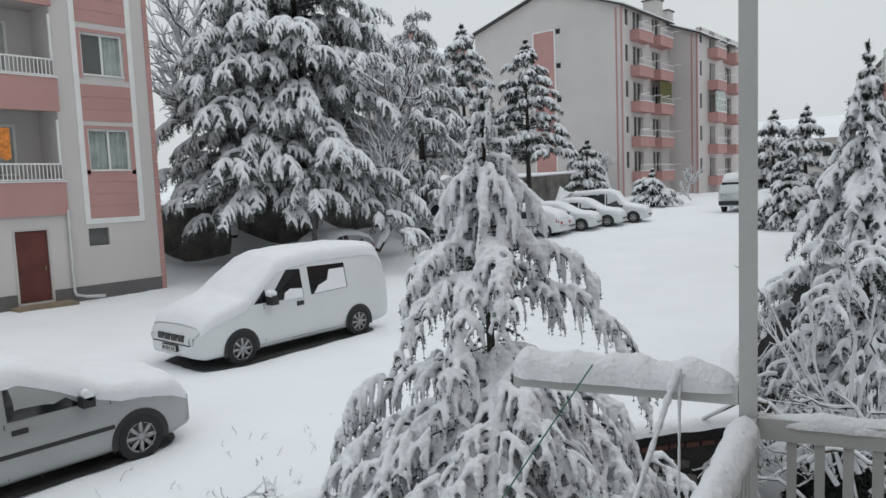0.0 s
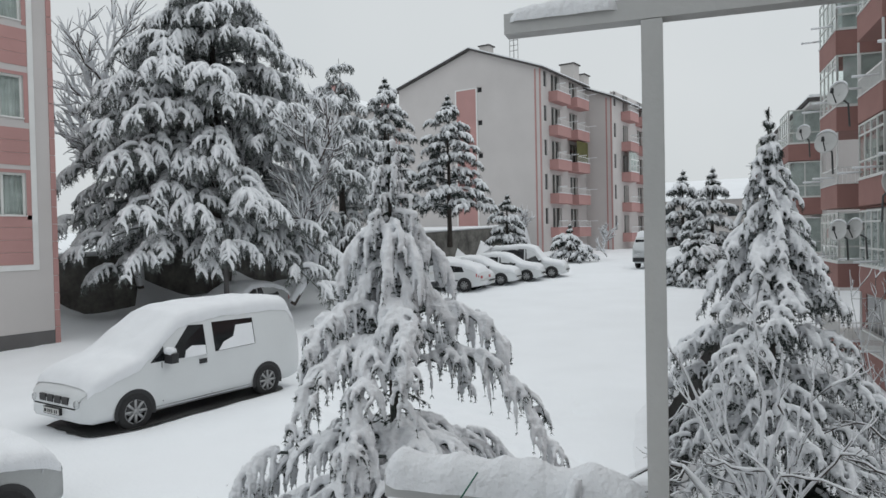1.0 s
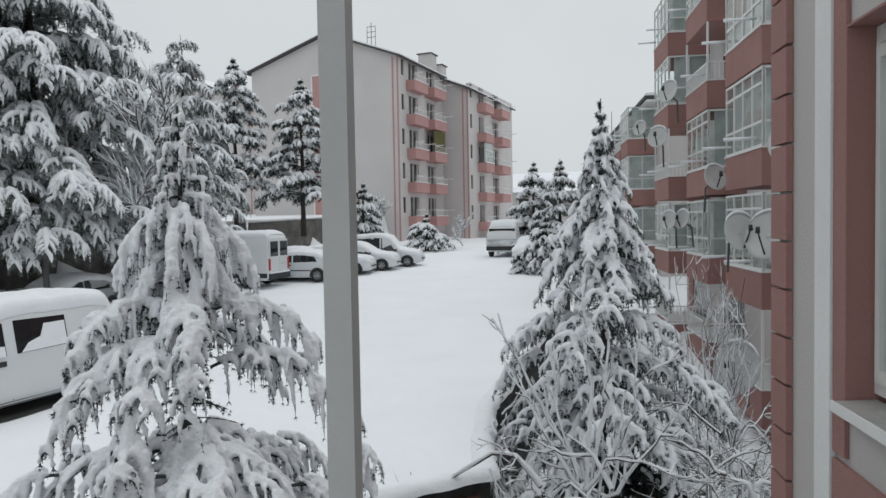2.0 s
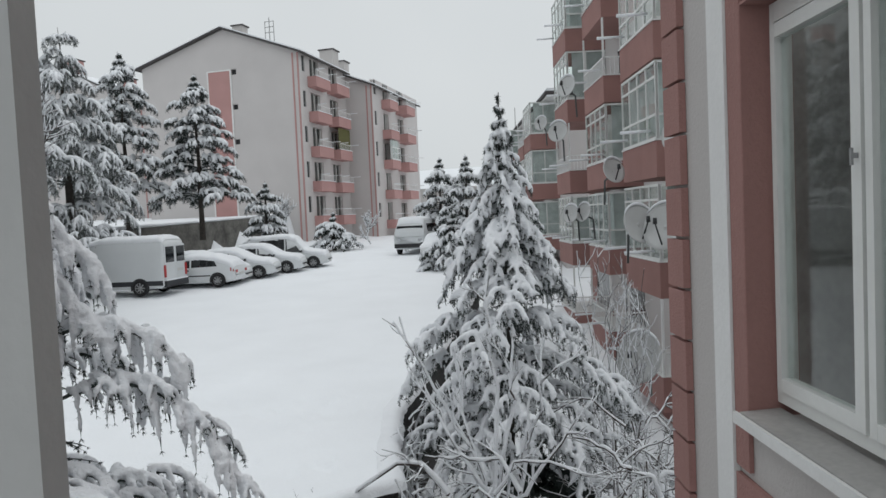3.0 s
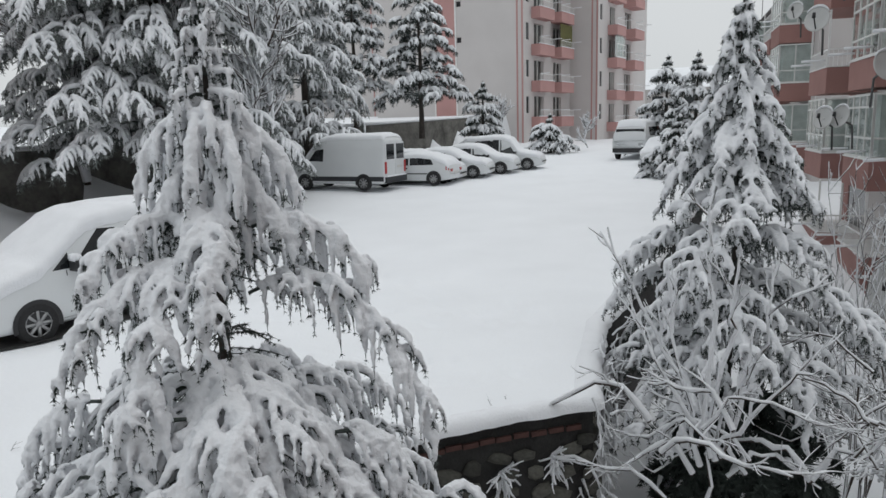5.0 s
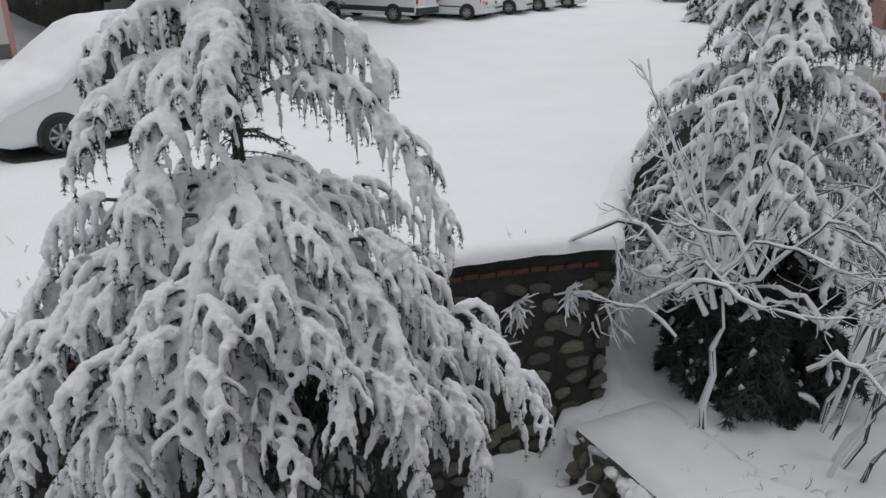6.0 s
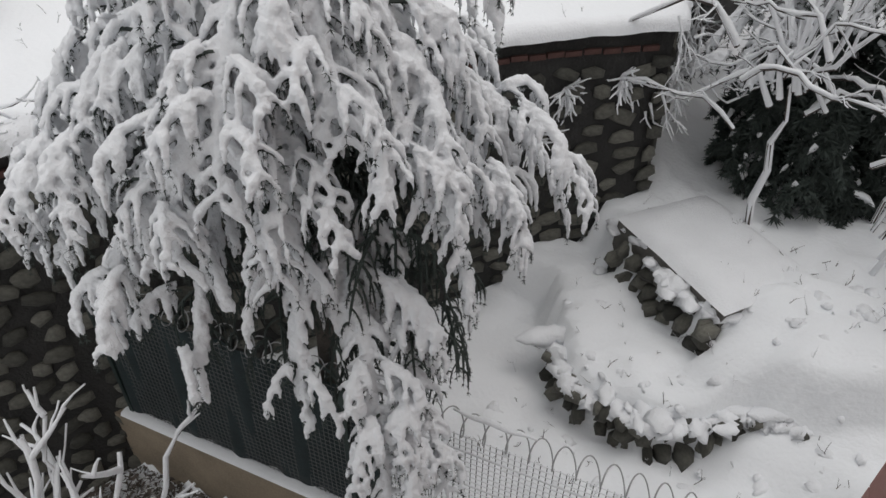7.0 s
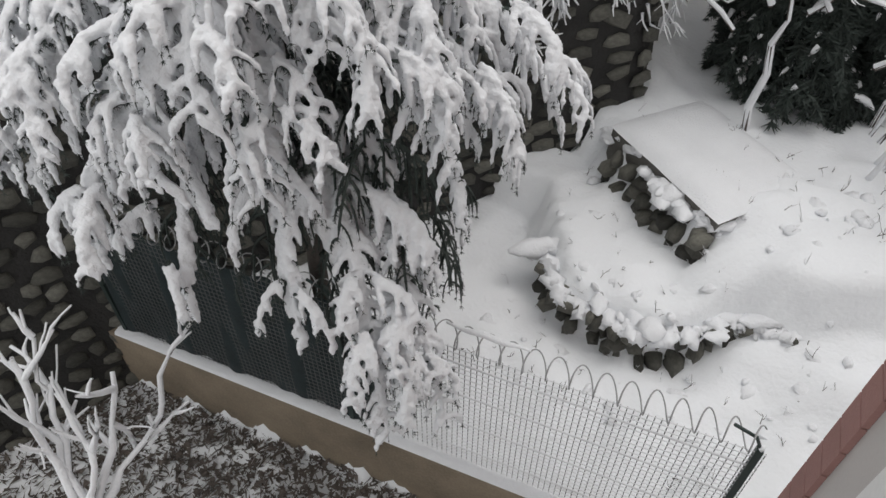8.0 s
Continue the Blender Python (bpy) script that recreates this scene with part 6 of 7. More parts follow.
place(-25.6, 33.6, 2.8, 12.9, 5.6, 2.9, 1, "snowy pine with a bare lower trunk", 54)
place(-21.9, 34.8, 2.8, 11.6, 4.9, 2.8, 2, "slim snowy pine with a bare lower trunk", 54)
place(-20.6, 39.5, 1.2, 5.9, 1.7, 1.4, 3, "small snowy spruce by the gabled block", 34)
place(-19.6, 47.0, 1.4, 4.0, 1.7, 1.6, 4, "low snow-covered evergreen bush", 24, 0.3)
place(-11.4, 46.0, 1.0, 7.2, 1.6, 2.0, 5, "snowy spruce at the far end of the car park", 36)
place(-8.6, 41.5, 0.6, 6.9, 1.2, 1.9, 6, "snowy spruce at the far end of the car park", 36)
place(-7.6, 34.0, -0.5, 3.6, 0.2, 1.8, 7, "broad snowy spruce beyond the parked cars", 34)


# ---- bare trees and shrubs with snow along every twig ----
class Canes:
    """Bare stems and the snow that lies on them."""

    def __init__(self, seed):
        self.rnd, self.wood, self.snow, self.least = np.random.default_rng(seed), Tubes(), Tubes(), 0.0

    def cane(self, pts, r, snow=1.0, n=7):
        pts = np.asarray(pts, float)
        q = np.linspace(0, len(pts) - 1, n)
        p = np.stack([np.interp(q, np.arange(len(pts)), pts[:, i]) for i in range(3)], 1)
        p[1:-1] += self.rnd.standard_normal((n - 2, 3)) * 0.02 * np.linalg.norm(pts[-1] - pts[0])
        taper = np.linspace(1, 0.45, n)
        self.wood.add(p, r * taper)
        if snow:
            k = r * (0.75 + 0.5 * snow) * taper * self.rnd.uniform(0.75, 1.35, n)
            self.snow.add(p + np.array([0, 0, 1.0]) * (r * taper * 0.6 + k * 0.3)[:, None], k)
        return p

    def branch(self, p, d, length, r, depth, snow=1.0, spread=0.6, lift=0.15, kids=4):
        d = d / np.linalg.norm(d)
        end = p + d * length
        mid = (p + end) / 2 + self.rnd.standard_normal(3) * 0.08 * length
        pts = self.cane([p, mid, end], r, snow, 6 if depth > 1 else 4)
        if depth <= 0:
            return
        for i in range(kids):
            k = 0.3 + 0.7 * (i + self.rnd.random()) / kids
            c = pts[min(len(pts) - 1, int(k * (len(pts) - 1)))]
            v = d + self.rnd.standard_normal(3) * spread + np.array([0, 0, lift])
            self.branch(c, v, length * self.rnd.uniform(0.45, 0.75), max(r * 0.6, self.least), depth - 1, snow, spread, lift, kids)

    def put(self, t, sides=5):
        v, q = self.wood.build(4, self.rnd)
        quick_mesh("stem", v, q, [], M["twig"], t, "bare brown stems", True, "stuff")
        if self.snow.rows:
            v, q = self.snow.build(sides, self.rnd, 0.12)
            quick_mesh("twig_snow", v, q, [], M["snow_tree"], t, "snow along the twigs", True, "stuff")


def bare_tree(x, y, z0, h, seed, label, r=0.16, depth=4, spread=0.5, snow=1.3, kids=4):
    t = thing("bare_tree", pose(x, y, 0), label, "tree")
    c = Canes(seed)
    c.least = 0.02
    c.branch(np.array([0, 0, z0]), np.array([0.05, 0.02, 1.0]), h * 0.42, r, depth, snow, spread, 0.28, kids)
    c.put(t, 4)


bare_tree(-28.6, 19.8, 2.5, 14.0, 3, "bare deciduous tree frosted with snow", 0.15, 4, 0.5, 2.0, 6)
bare_tree(-25.6, 17.2, 1.4, 10.0, 4, "bare deciduous tree frosted with snow behind the boundary wall", 0.12, 4, 0.55, 1.6, 5)
bare_tree(-19.0, 19.2, 0.8, 11.5, 6, "bare birch-like tree with snow on its twigs", 0.12, 4, 0.5, 1.5, 5)
bare_tree(-22.8, 46.0, 2.2, 4.5, 7, "small bare tree in front of the gabled block", 0.06, 3, 0.6, 1.6, 5)
bare_tree(-17.8, 49.5, 1.5, 4.2, 8, "small bare tree by the balconies", 0.05, 3, 0.6, 1.6, 5)


# ---- the lower yard: fence on its curb, terraces, shrubs ----
def yard_fence():
    f = thing("fence", OWN, "wire mesh fence with a coiled top on a stained curb", "fence")
    part("curb", boxes((4.68, 4.86, -2.1, 4.3, -4.8, -3.42)), M["concrete"], f, "brown-stained concrete curb", bevel=0.015)
    s = Soup()
    n = 60
    for i in range(n + 1):
        w = -2.1 + 6.3 * i / n
        h = 0.035 + 0.015 * noise.noise(Vector((w * 3, 0, 0)))
        s.v += [(4.675, w, -3.425), (4.69, w, -3.42 + h), (4.77, w, -3.41 + h), (4.85, w, -3.42 + h), (4.865, w, -3.425)]
    for i in range(n):
        for j in range(4):
            a = i * 5 + j
            s.f.append((a, a + 1, a + 6, a + 5))
    s.put("curb_snow", M["snow_tree"], f, "thin snow on the curb")
    for w in (-2.0, 1.3, 4.1):
        p = part("fence_post", boxes((4.75, 4.80, w - 0.025, w + 0.025, -3.42, -1.60)), M["fence_green"], f, bevel=0.004)
        s = Soup()
        s.tube([(4.775, w, -1.6), (4.775, w + 0.06, -1.48), (4.775, w + 0.22, -1.42)], [0.014] * 3, 5)
        s.put("post_arm", M["fence_green"], p)
        s = Soup()
        s.tube([(4.775, w - 0.01, -1.585), (4.775, w + 0.01, -1.575)], [0.03, 0.02], 7)
        s.put("post_snow", M["snow_tree"], p)
    s = Soup()
    for i in range(125):
        w = -2.05 + i * 0.05
        s.tube([(4.775, w, -3.36), (4.775, w, -1.64)], [0.0038] * 2, 4)
    for i in range(28):
        z = -3.34 + i * 0.0625
        s.tube([(4.775, -2.05, z), (4.775, 4.15, z)], [0.0032] * 2, 4)
    tagged(s.put("wire_mesh", M["galv"], f, "welded wire mesh", smooth=False), kind="stuff")
    s = Soup()
    for i in range(28):
        z = -3.335 + i * 0.0625
        fat = 0.010 if i % 7 == 3 else 0.004
        s.tube([(4.77, -2.05 + 0.15 * k, z + 0.003) for k in range(21)], [fat + 0.004 * abs(noise.noise(Vector((k * 0.9, z * 5, 2)))) for k in range(21)], 5)
    tagged(s.put("mesh_snow", M["snow_tree"], f, "snow on the mesh wires"), kind="stuff")
    s = Soup()
    q = np.linspace(0, 1, 560)
    s.tube([(4.775 + 0.10 * math.cos(k * 2 * math.pi * 34), -2.0 + 6.0 * k + 0.03 * math.sin(k * 2 * math.pi * 34), -1.50 + 0.10 * math.sin(k * 2 * math.pi * 34)) for k in q], [0.006] * 560, 4)
    s.put("wire_coil", M["rim"], f, "coiled wire on top of the fence")
    s = Soup()
    s.tube([(4.77, -0.35 + k * 0.06, -1.37 + 0.01 * math.sin(k * 1.3)) for k in range(12)], [0.008 + 0.02 * math.sin(math.pi * k / 11) for k in range(12)], 6)
    s.put("coil_snow", M["snow_tree"], f)
    # a dark shade net tied to the stretch of fence behind the tree
    s = Soup()
    n, k = 70, 10
    for i in range(n + 1):
        for j in range(k + 1):
            w, z = 0.95 + 3.15 * i / n, -3.38 + 1.74 * j / k
            s.v.append((4.79 + 0.018 * math.sin(w * 9 + z * 2) + 0.012 * math.sin(w * 23), w, z))
    for i in range(n):
        for j in range(k):
            a = i * (k + 1) + j
            s.f.append((a, a + k + 1, a + k + 2, a + 1))
    net = s.put("shade_net", M["net"], f, "dark green shade net tied to the mesh")
    net.modifiers.new("thickness", "SOLIDIFY").thickness = 0.004


yard_fence()


def rubble(name, path, z0, z1, size, seed, mat, label, rows):
    """A dry wall of loose stones, each a piece of its own."""
    rnd = np.random.default_rng(seed)
    t = thing(name, None, label, "stone wall", kind="structure")
    for r in range(rows):
        d = 0.0
        total = sum(math.dist(path[i], path[i + 1]) for i in range(len(path) - 1))
        while d < total:
            w = size * rnd.uniform(0.7, 1.6)
            h = (z1 - z0) / rows * rnd.uniform(0.85, 1.2)
            q = d + w / 2
            for i in range(len(path) - 1):
                ln = math.dist(path[i], path[i + 1])
                if q <= ln or i == len(path) - 2:
                    k = min(1, q / ln)
                    px, py = path[i][0] + (path[i + 1][0] - path[i][0]) * k, path[i][1] + (path[i + 1][1] - path[i][1]) * k
                    yaw = math.degrees(math.atan2(path[i + 1][1] - path[i][1], path[i + 1][0] - path[i][0]))
                    break
                q -= ln
            if rnd.random() < 0.13:
                d += w
                continue
            o = bpy.data.objects.new("stone", STONES[rnd.integers(len(STONES))])
            scene.collection.objects.link(o)
            o.parent = t
            px, py = px + rnd.uniform(-0.05, 0.05), py + rnd.uniform(-0.07, 0.07)
            o.matrix_basis = pose(px, py, z0 + (r + 0.5) * (z1 - z0) / rows, rnd.uniform(-14, 14), rnd.uniform(-18, 18), yaw + rnd.uniform(-22, 22)) @ Matrix.Diagonal((w * 0.52, 0.16, h * 0.55, 1))
            d += w
    return t


def stone_meshes():
    out = []
    rnd = np.random.default_rng(77)
    for i in range(10):
        bm = bmesh.new()
        bmesh.ops.create_icosphere(bm, subdivisions=1, radius=1.0)
        for v in bm.verts:
            c = v.co
            c.x, c.y, c.z = (math.copysign(abs(a) ** 0.62, a) for a in c)
            v.co = c * rnd.uniform(0.72, 1.15)
        me = bpy.data.meshes.new("stone")
        bm.to_mesh(me)
        bm.free()
        me.polygons.foreach_set("use_smooth", [True] * len(me.polygons))
        me.materials.append(M["stone"])
        out.append(me)
    return out


STONES = stone_meshes()


def own_xy(s, w):
    v = OWN @ Vector((s, w, 0))
    return (v.x, v.y)


TERRACE = [own_xy(terrace_s(w) - 0.01, w) for w in np.linspace(0.1, -3.2, 16)]
rubble("terrace_wall", TERRACE, -3.62, -3.08, 0.155, 5, M["stone"], "low dry wall of dark stones edged with snow", 3)
rubble("garden_step", [(-2.2, 8.62), (-0.6, 7.85)], -3.0, -2.5, 0.17, 6, M["stone"], "dark stone garden step under a slab of snow", 3)


def snow_slab():
    t = thing("stone_slab", pose(-1.12, 8.80, -2.36, -3, 2, -24), "flat slab buried under smooth snow", "slab")
    bm = boxes((-0.95, 0.85, -0.55, 0.85, -0.62, 0.0))
    part("slab", bm, M["wall_far"], t, bevel=0.02)
    s = Soup()
    n = 18
    for i in range(n + 1):
        for j in range(n + 1):
            u, v = -0.98 + 1.86 * i / n, -0.58 + 1.46 * j / n
            e = min(1, 6 * min(i / n, 1 - i / n)) * min(1, 6 * min(j / n, 1 - j / n))
            s.v.append((u, v, 0.004 + 0.13 * e ** 0.5 + 0.01 * noise.noise(Vector((u * 3, v * 3, 0)))))
    for i in range(n):
        for j in range(n):
            a = i * (n + 1) + j
            s.f.append((a, a + n + 1, a + n + 2, a + 1))
    s.put("snow_cover", M["snow_tree"], t)


snow_slab()


def shrubs():
    rnd = np.random.default_rng(12)
    up = np.array([0, 0, 1.0])
    # tall bare stems rising in front of the second conifer
    t = thing("shrub", None, "bare shrub with long snow-lined stems", "shrub")
    c = Canes(5)
    base = np.array([-1.0, 9.6, -0.5])
    c.cane([(-0.95, 9.65, -2.4), (-0.97, 9.6, -1.4), base], 0.045, 0.4, 6)
    for tip in SHRUB_TIPS:
        tip = np.array(tip)
        p = c.cane([base + rnd.standard_normal(3) * 0.08, base * 0.45 + tip * 0.55 + rnd.standard_normal(3) * 0.1, tip], 0.022, 1.0, 9)
        for _ in range(3):
            q = p[rnd.integers(3, 8)]
            v = (tip - base) / np.linalg.norm(tip - base) + rnd.standard_normal(3) * 0.45
            c.branch(q, v, rnd.uniform(0.3, 0.6), 0.012, 1, 1.2, 0.5, 0.2, 3)
    c.put(t, 6)
    # a thicket of arching canes below
    t = thing("thicket", None, "tangled thicket of arching canes covered with snow", "shrub")
    c = Canes(6)
    for i in range(28):
        a = np.array([rnd.uniform(-1.7, 1.9), rnd.uniform(8.9, 10.3), rnd.uniform(-1.0, 0.15)])
        d = np.array([rnd.uniform(0.5, 1.2) * rnd.choice([-1, 1]), rnd.uniform(-0.5, 0.5), 0])
        ln = rnd.uniform(0.6, 1.4)
        m = a + d * ln * 0.5 + up * rnd.uniform(0.1, 0.35)
        e = a + d * ln + up * rnd.uniform(-0.4, 0.25)
        p = c.cane([a - up * 0.15, a * 0.5 + m * 0.5 + up * 0.1, m, m * 0.4 + e * 0.6, e], rnd.uniform(0.016, 0.032), 1.2, 9)
        for _ in range(3):
            c.branch(p[rnd.integers(2, 9)], d + rnd.standard_normal(3) * 0.6, rnd.uniform(0.2, 0.5), 0.010, 1, 1.3, 0.6, 0.05, 3)
    for i in range(10):
        a = np.array([rnd.uniform(0.3, 1.4), rnd.uniform(9.6, 11.6), 0])
        c.cane([(a[0] * 0.6, a[1], yard_z(a[0] * 0.6, a[1]) - 0.05), (a[0] * 0.9, a[1], -1.2), (a[0], a[1], 0.3)], 0.03, 0.3, 7)
    for i in range(26):
        a = np.array([rnd.uniform(0.4, 1.5), rnd.uniform(9.4, 11.8), rnd.uniform(-0.7, 0.5)])
        d = np.array([rnd.uniform(0.4, 1.1) * rnd.choice([-1, 1]), rnd.uniform(-0.6, 0.6), 0])
        ln = rnd.uniform(0.5, 1.2)
        m, e = a + d * ln * 0.5 + up * rnd.uniform(0.05, 0.3), a + d * ln + up * rnd.uniform(-0.4, 0.2)
        p = c.cane([a - up * 0.2, m, e], rnd.uniform(0.014, 0.024), 0.25, 8)
        for _ in range(4):
            c.branch(p[rnd.integers(2, 8)], d + rnd.standard_normal(3) * 0.7, rnd.uniform(0.2, 0.5), 0.010, 1, 0.3, 0.6, 0.05, 3)
    c.put(t, 6)
    # dense small twigs on the corner of the retaining wall
    t = thing("climber", None, "snowy climbing plant hanging over the wall corner", "shrub")
    c = Canes(7)
    for i in range(55):
        y = rnd.uniform(9.1, 11.6)
        a = np.array([edge_x(y) + rnd.uniform(0.0, 0.35), y, rnd.uniform(-1.3, 0.15)])
        v = np.array([rnd.uniform(0.0, 0.5), rnd.uniform(-0.5, 0.3), rnd.uniform(-0.9, 0.45)])
        c.branch(a, v, rnd.uniform(0.2, 0.5), 0.010, 1, 1.8, 0.5, -0.1, 3)
    c.put(t, 6)
    t = thing("edge_plants", None, "snow-covered low plants along the top of the wall", "shrub")
    c = Canes(17)
    for i in range(110):
        y = rnd.uniform(2.2, 5.4)
        a = np.array([edge_x(y) + rnd.uniform(-0.6, 0.2), y, rnd.uniform(-0.35, 0.06)])
        c.branch(a, np.array([rnd.uniform(-0.2, 0.6), rnd.uniform(-0.6, 0.5), rnd.uniform(-0.3, 0.6)]), rnd.uniform(0.15, 0.4), 0.011, 1, 2.0, 0.5, -0.05, 3)
    c.put(t, 6)
    for k, (x, y, z) in enumerate(((-3.05, 8.45, -0.75), (-2.62, 8.95, -0.65), (-3.3, 8.15, -1.3))):
        t = thing("wall_plant", None, "small snowy plant rooted in the stone wall", "plant", group="plants on the stone wall")
        c = Canes(40 + k)
        for i in range(15):
            c.branch(np.array([x, y, z]), np.array([rnd.uniform(0.0, 0.5), rnd.uniform(-0.5, 0.4), rnd.uniform(-1.0, 0.35)]), rnd.uniform(0.14, 0.36), 0.013, 1, 2.2, 0.35, -0.3, 3)
        c.put(t, 6)
    # fine upright twigs between the conifer and the neighbouring block
    t = thing("shrub", None, "tall thicket of fine snow-dusted twigs by the bays", "shrub")
    c = Canes(8)
    for i in range(30):
        b = np.array([rnd.uniform(-0.5, 0.8), rnd.uniform(13.6, 15.6), rnd.uniform(-2.2, -1.6)])
        e = b + np.array([rnd.uniform(-0.5, 0.6), rnd.uniform(-0.4, 0.4), rnd.uniform(2.2, 4.3)])
        p = c.cane([b, b * 0.5 + e * 0.5 + rnd.standard_normal(3) * 0.12, e], 0.014, 0.5, 8)
        for _ in range(5):
            c.branch(p[rnd.integers(2, 8)], np.array([rnd.uniform(-0.7, 0.7), rnd.uniform(-0.6, 0.6), 0.7]), rnd.uniform(0.3, 0.7), 0.008, 1, 0.8, 0.4, 0.2, 3)
    c.put(t, 5)
    # shrub close under the balcony
    t = thing("shrub", None, "leafless shrub below the balcony, stubby stems capped with snow", "shrub")
    c = Canes(9)
    base = np.array([-2.65, 2.05, -1.95])
    c.cane([(-2.9, 2.2, -4.4), (-2.75, 2.1, -3.2), base], 0.035, 0.4, 6)
    for tip in LOW_TIPS:
        tip = np.array(tip)
        p = c.cane([base, base * 0.4 + tip * 0.6 + rnd.standard_normal(3) * 0.06, tip], 0.024, 1.1, 8)
        for _ in range(3):
            c.branch(p[rnd.integers(3, 8)], (tip - base) + rnd.standard_normal(3) * 0.6, rnd.uniform(0.2, 0.45), 0.014, 1, 1.6, 0.5, 0.1, 2)
    c.put(t, 6)
    # thin weeds poking out of the yard snow
    t = thing("dry_weeds", None, "dry weeds and fallen twigs poking out of the snow", "weeds", kind="stuff")
    c = Canes(10)
    for i in range(150):
        x, y = rnd.uniform(-2.4, 1.3), rnd.uniform(5.6, 9.6)
        z = yard_z(x, y)
        c.branch(np.array([x, y, z - 0.02]), np.array([rnd.uniform(-0.6, 0.6), rnd.uniform(-0.6, 0.6), 0.8]), rnd.uniform(0.05, 0.2), 0.005, 1, 0.8 if i % 2 else 0, 0.6, 0.1, 2)
    for i in range(60):
        y = rnd.uniform(2.5, 9.0)
        x = edge_x(y) - rnd.uniform(0.1, 3.0)
        c.branch(np.array([x, y, lot_z(x, y)]), np.array([rnd.uniform(-0.5, 0.5), rnd.uniform(-0.5, 0.5), 0.7]), rnd.uniform(0.05, 0.14), 0.004, 1, 0.6, 0.6, 0.1, 2)
    c.put(t, 4)


SHRUB_TIPS = [(-2.2, 9.6, 2.05), (-1.0, 9.6, 2.55), (-0.25, 9.6, 1.6), (-1.95, 9.6, 1.25), (-0.75, 9.6, 1.85), (-1.5, 9.6, 1.6), (-1.75, 9.6, 1.05), (0.0, 9.6, 0.8), (-0.5, 9.3, 1.2)]
LOW_TIPS = [(-2.77, 3.04, -1.18), (-2.89, 2.36, -1.2), (-3.04, 2.13, -1.09), (-3.26, 2.31, -0.88), (-3.27, 2.49, -0.84), (-2.91, 2.7, -1.14)]
shrubs()


def litter():
    """Leaf litter and thin patchy snow on the strip beside the curb."""
    rnd = np.random.default_rng(15)
    v, t = [], []
    for i in range(9000):
        # past w = 4 the leaves are added, darkening ground where stone wall belongs
        s_, w = 2.4 + 2.26 * rnd.random() ** 0.6, rnd.uniform(-1.0, 5.3)
        x, y = own_xy(s_, w)
        p = np.array([x, y, yard_z(x, y) + 0.03 + rnd.uniform(0, 0.05)])
        a, b = rnd.standard_normal(3) * (0.045, 0.045, 0.012), rnd.standard_normal(3) * (0.045, 0.045, 0.012)
        t.append((len(v), len(v) + 1, len(v) + 2))
        v += [p, p + a, p + b]
    o = quick_mesh("leaf_litter", v, [], t, M["litter"], None, "dead leaves scattered over thin snow beside the curb", False, "stuff")
    tagged(o, category="leaves")


litter()


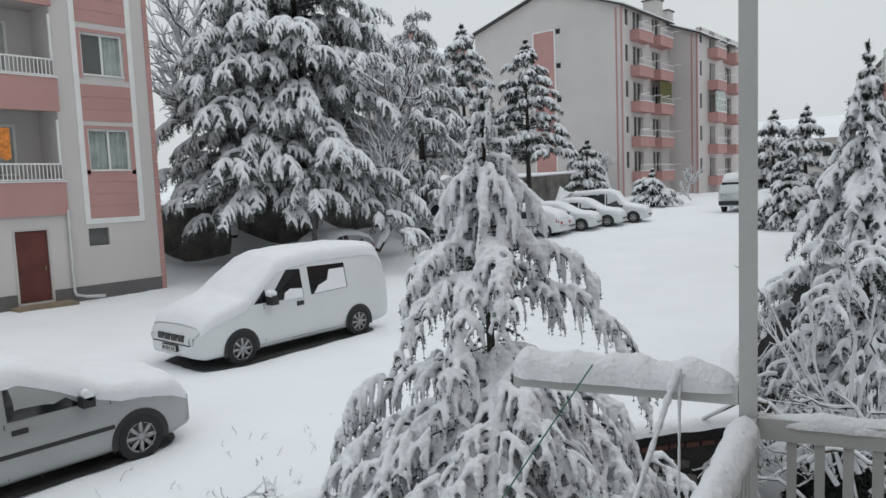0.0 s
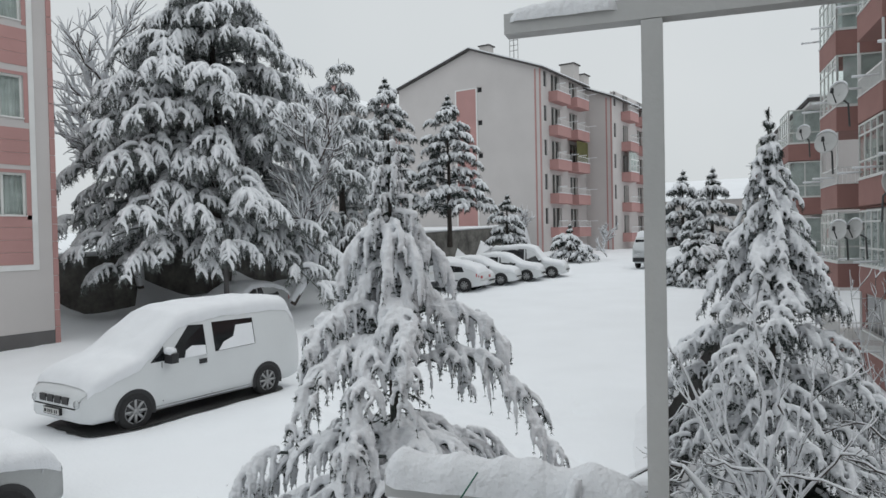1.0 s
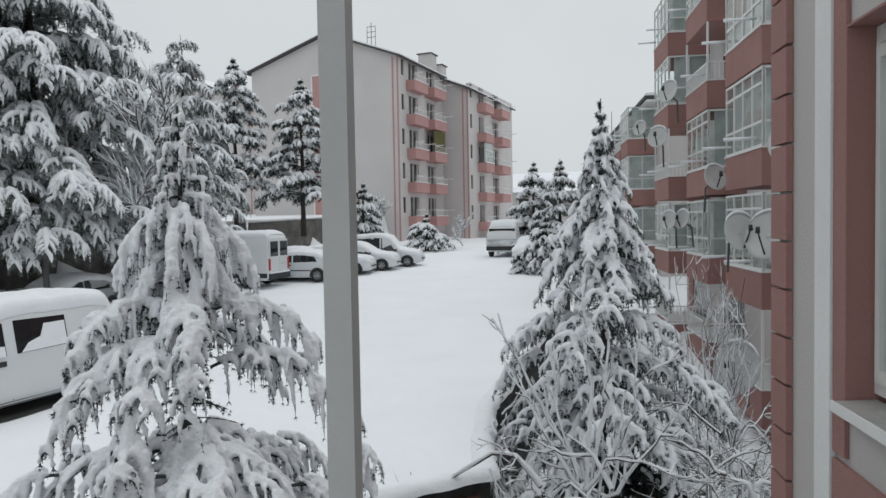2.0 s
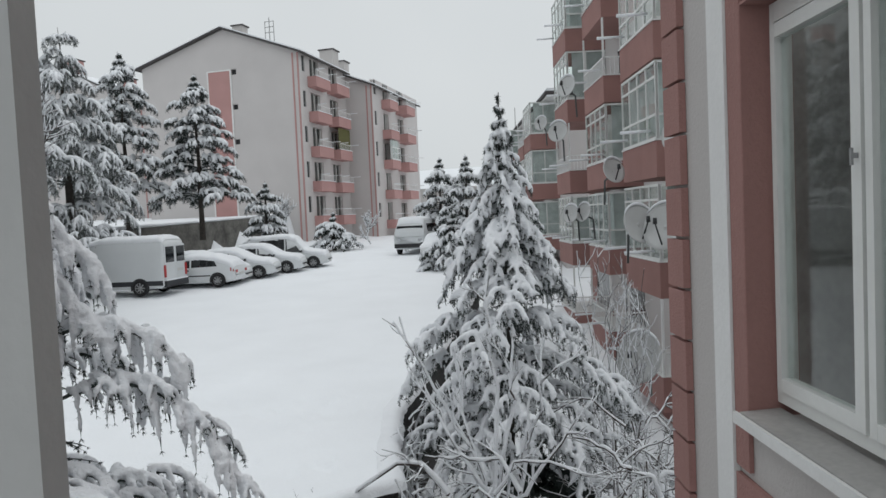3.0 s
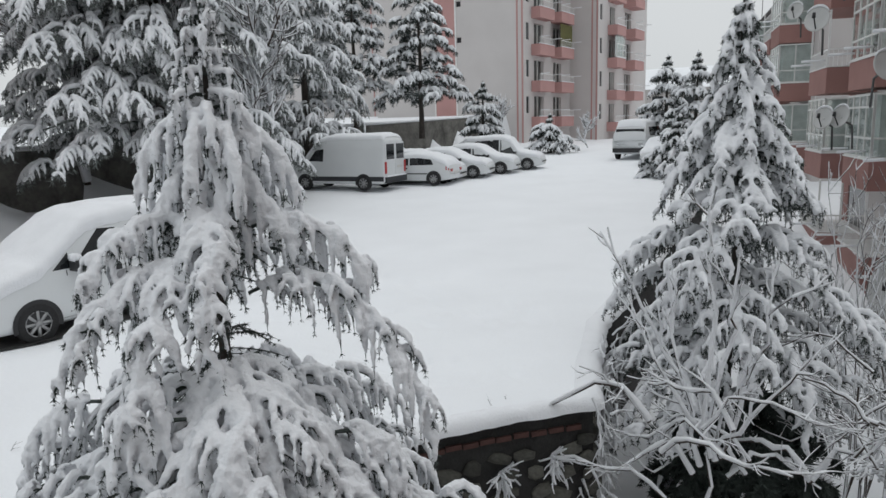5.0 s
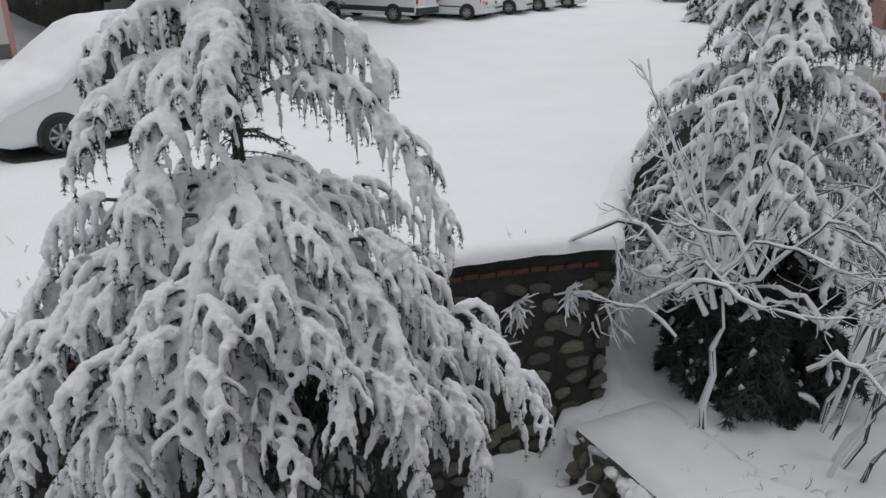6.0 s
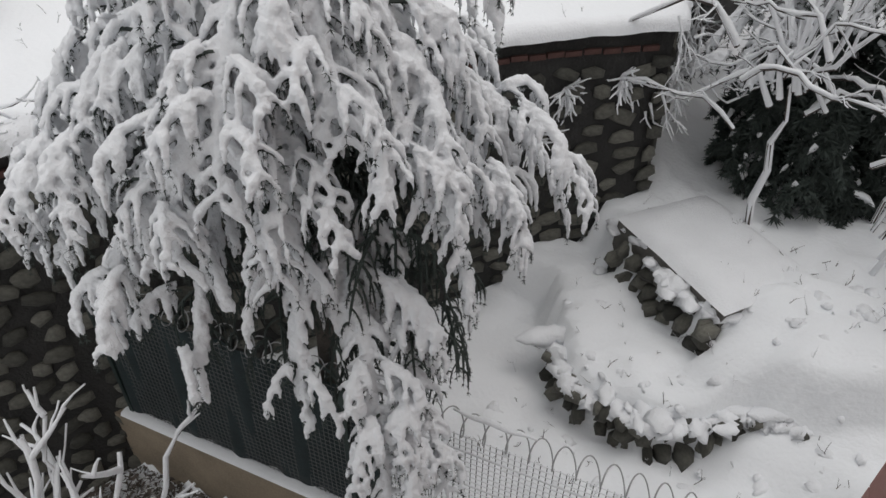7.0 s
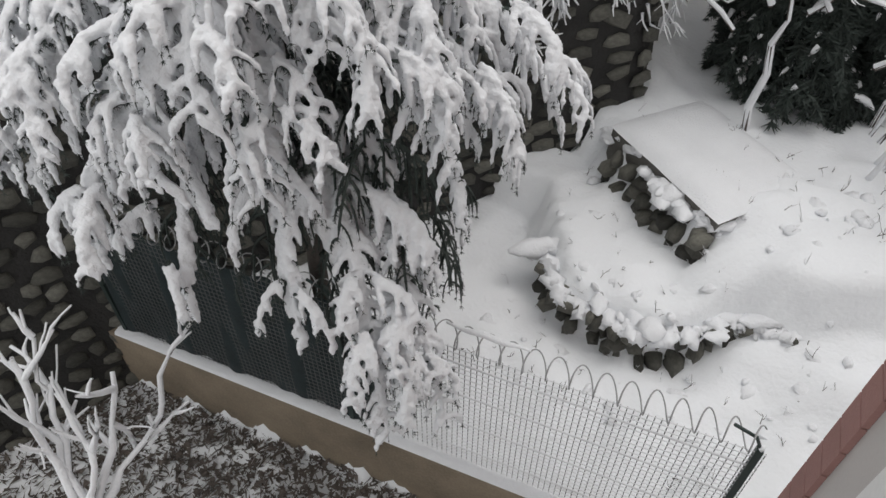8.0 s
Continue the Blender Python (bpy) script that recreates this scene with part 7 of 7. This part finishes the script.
def snow_clods():
    """Lumps of snow along the terrace edges and over the rough yard."""
    rnd = np.random.default_rng(19)
    tb = Tubes()
    spots = [(*TERRACE[rnd.integers(len(TERRACE))], -3.02) for _ in range(20)] + [(rnd.uniform(-2.2, -0.6), 0, -2.4) for _ in range(24)]
    for x, y, z in spots:
        if y == 0:
            y = 8.66 - 0.484 * (x + 2.13)
        x, y = x + rnd.uniform(-0.22, 0.22), y + rnd.uniform(-0.1, 0.16)
        r = rnd.uniform(0.05, 0.15)
        d = np.array([rnd.uniform(-1, 1), rnd.uniform(-1, 1), 0]) * r * 2.0
        c = np.array([x, y, z + rnd.uniform(-0.12, 0.0)])
        q = np.linspace(-1, 1, 7)[:, None]
        tb.add(c + d * q, r * np.sqrt(np.clip(1 - q[:, 0] ** 2, 0.03, 1)))
    for _ in range(150):
        x, y = rnd.uniform(-2.3, 1.2), rnd.uniform(5.3, 9.4)
        r = rnd.uniform(0.03, 0.11)
        d = np.array([rnd.uniform(-1, 1), rnd.uniform(-1, 1), 0]) * r
        q = np.linspace(-1, 1, 7)[:, None]
        tb.add(np.array([x, y, yard_z(x, y) - 0.45 * r]) + d * q, r * np.sqrt(np.clip(1 - q[:, 0] ** 2, 0.03, 1)))
    # the ragged lip of snow that drapes over the terrace wall
    for (xa, ya), (xb, yb) in zip(TERRACE, TERRACE[1:]):
        for _ in range(2):
            q = np.linspace(-0.15, 1.15, 10)
            w = np.stack([xa + (xb - xa) * q + rnd.uniform(-0.05, 0.05, 10), ya + (yb - ya) * q + rnd.uniform(-0.06, 0.04, 10), -3.13 + rnd.uniform(-0.07, 0.05, 10)], 1)
            tb.add(w, rnd.uniform(0.06, 0.14, 10) * np.sqrt(np.clip(1.02 - (2 * (q - 0.5) / 1.3) ** 2, 0.03, 1)))
    v, f = tb.build(9, rnd, 0.09, 0.6, 0.12)
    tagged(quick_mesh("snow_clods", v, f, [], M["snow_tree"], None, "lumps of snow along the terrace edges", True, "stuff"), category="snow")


snow_clods()


# ---- the stones of the retaining wall, each its own piece ----
def wall_stones():
    rnd = np.random.default_rng(90)
    n = 0
    for y in np.arange(1.2, 11.6, 0.29):
        x0, x1 = edge_x(y - 0.1), edge_x(y + 0.1)
        tx, ty = x1 - x0, 0.2
        ln = math.hypot(tx, ty)
        yaw = math.degrees(math.atan2(ty, tx))
        z = -0.36 - 0.2 * rnd.random()
        while z > -4.6:
            h = rnd.uniform(0.17, 0.27)
            if n < 560:
                jy = y + rnd.uniform(-0.09, 0.09)
                o = bpy.data.objects.new("stone", STONES[rnd.integers(len(STONES))])
                scene.collection.objects.link(o)
                o.parent = WALL
                o.matrix_basis = pose(edge_x(jy) + 0.015, jy, z - h / 2, rnd.uniform(-6, 6), rnd.uniform(-25, 25), yaw + rnd.uniform(-4, 4)) @ Matrix.Diagonal((rnd.uniform(0.085, 0.175) * (ln / 0.2 if ln < 0.28 else 1.25), 0.055, h * 0.46, 1))
                n += 1
            z -= h + 0.035
    me = bpy.data.meshes.new("brick")
    bm = boxes((-0.095, 0.095, -0.03, 0.03, -0.03, 0.03))
    bm.to_mesh(me)
    bm.free()
    me.materials.append(M["brick_red"])
    for y in np.arange(2.0, 9.3, 0.17):
        x0, x1 = edge_x(y - 0.1), edge_x(y + 0.1)
        o = bpy.data.objects.new("brick", me)
        scene.collection.objects.link(o)
        o.parent = WALL
        o.matrix_basis = pose(edge_x(y) + 0.01, y, -0.30 + rnd.uniform(-0.008, 0.008), 0, 0, math.degrees(math.atan2(0.2, x1 - x0)))


wall_stones()
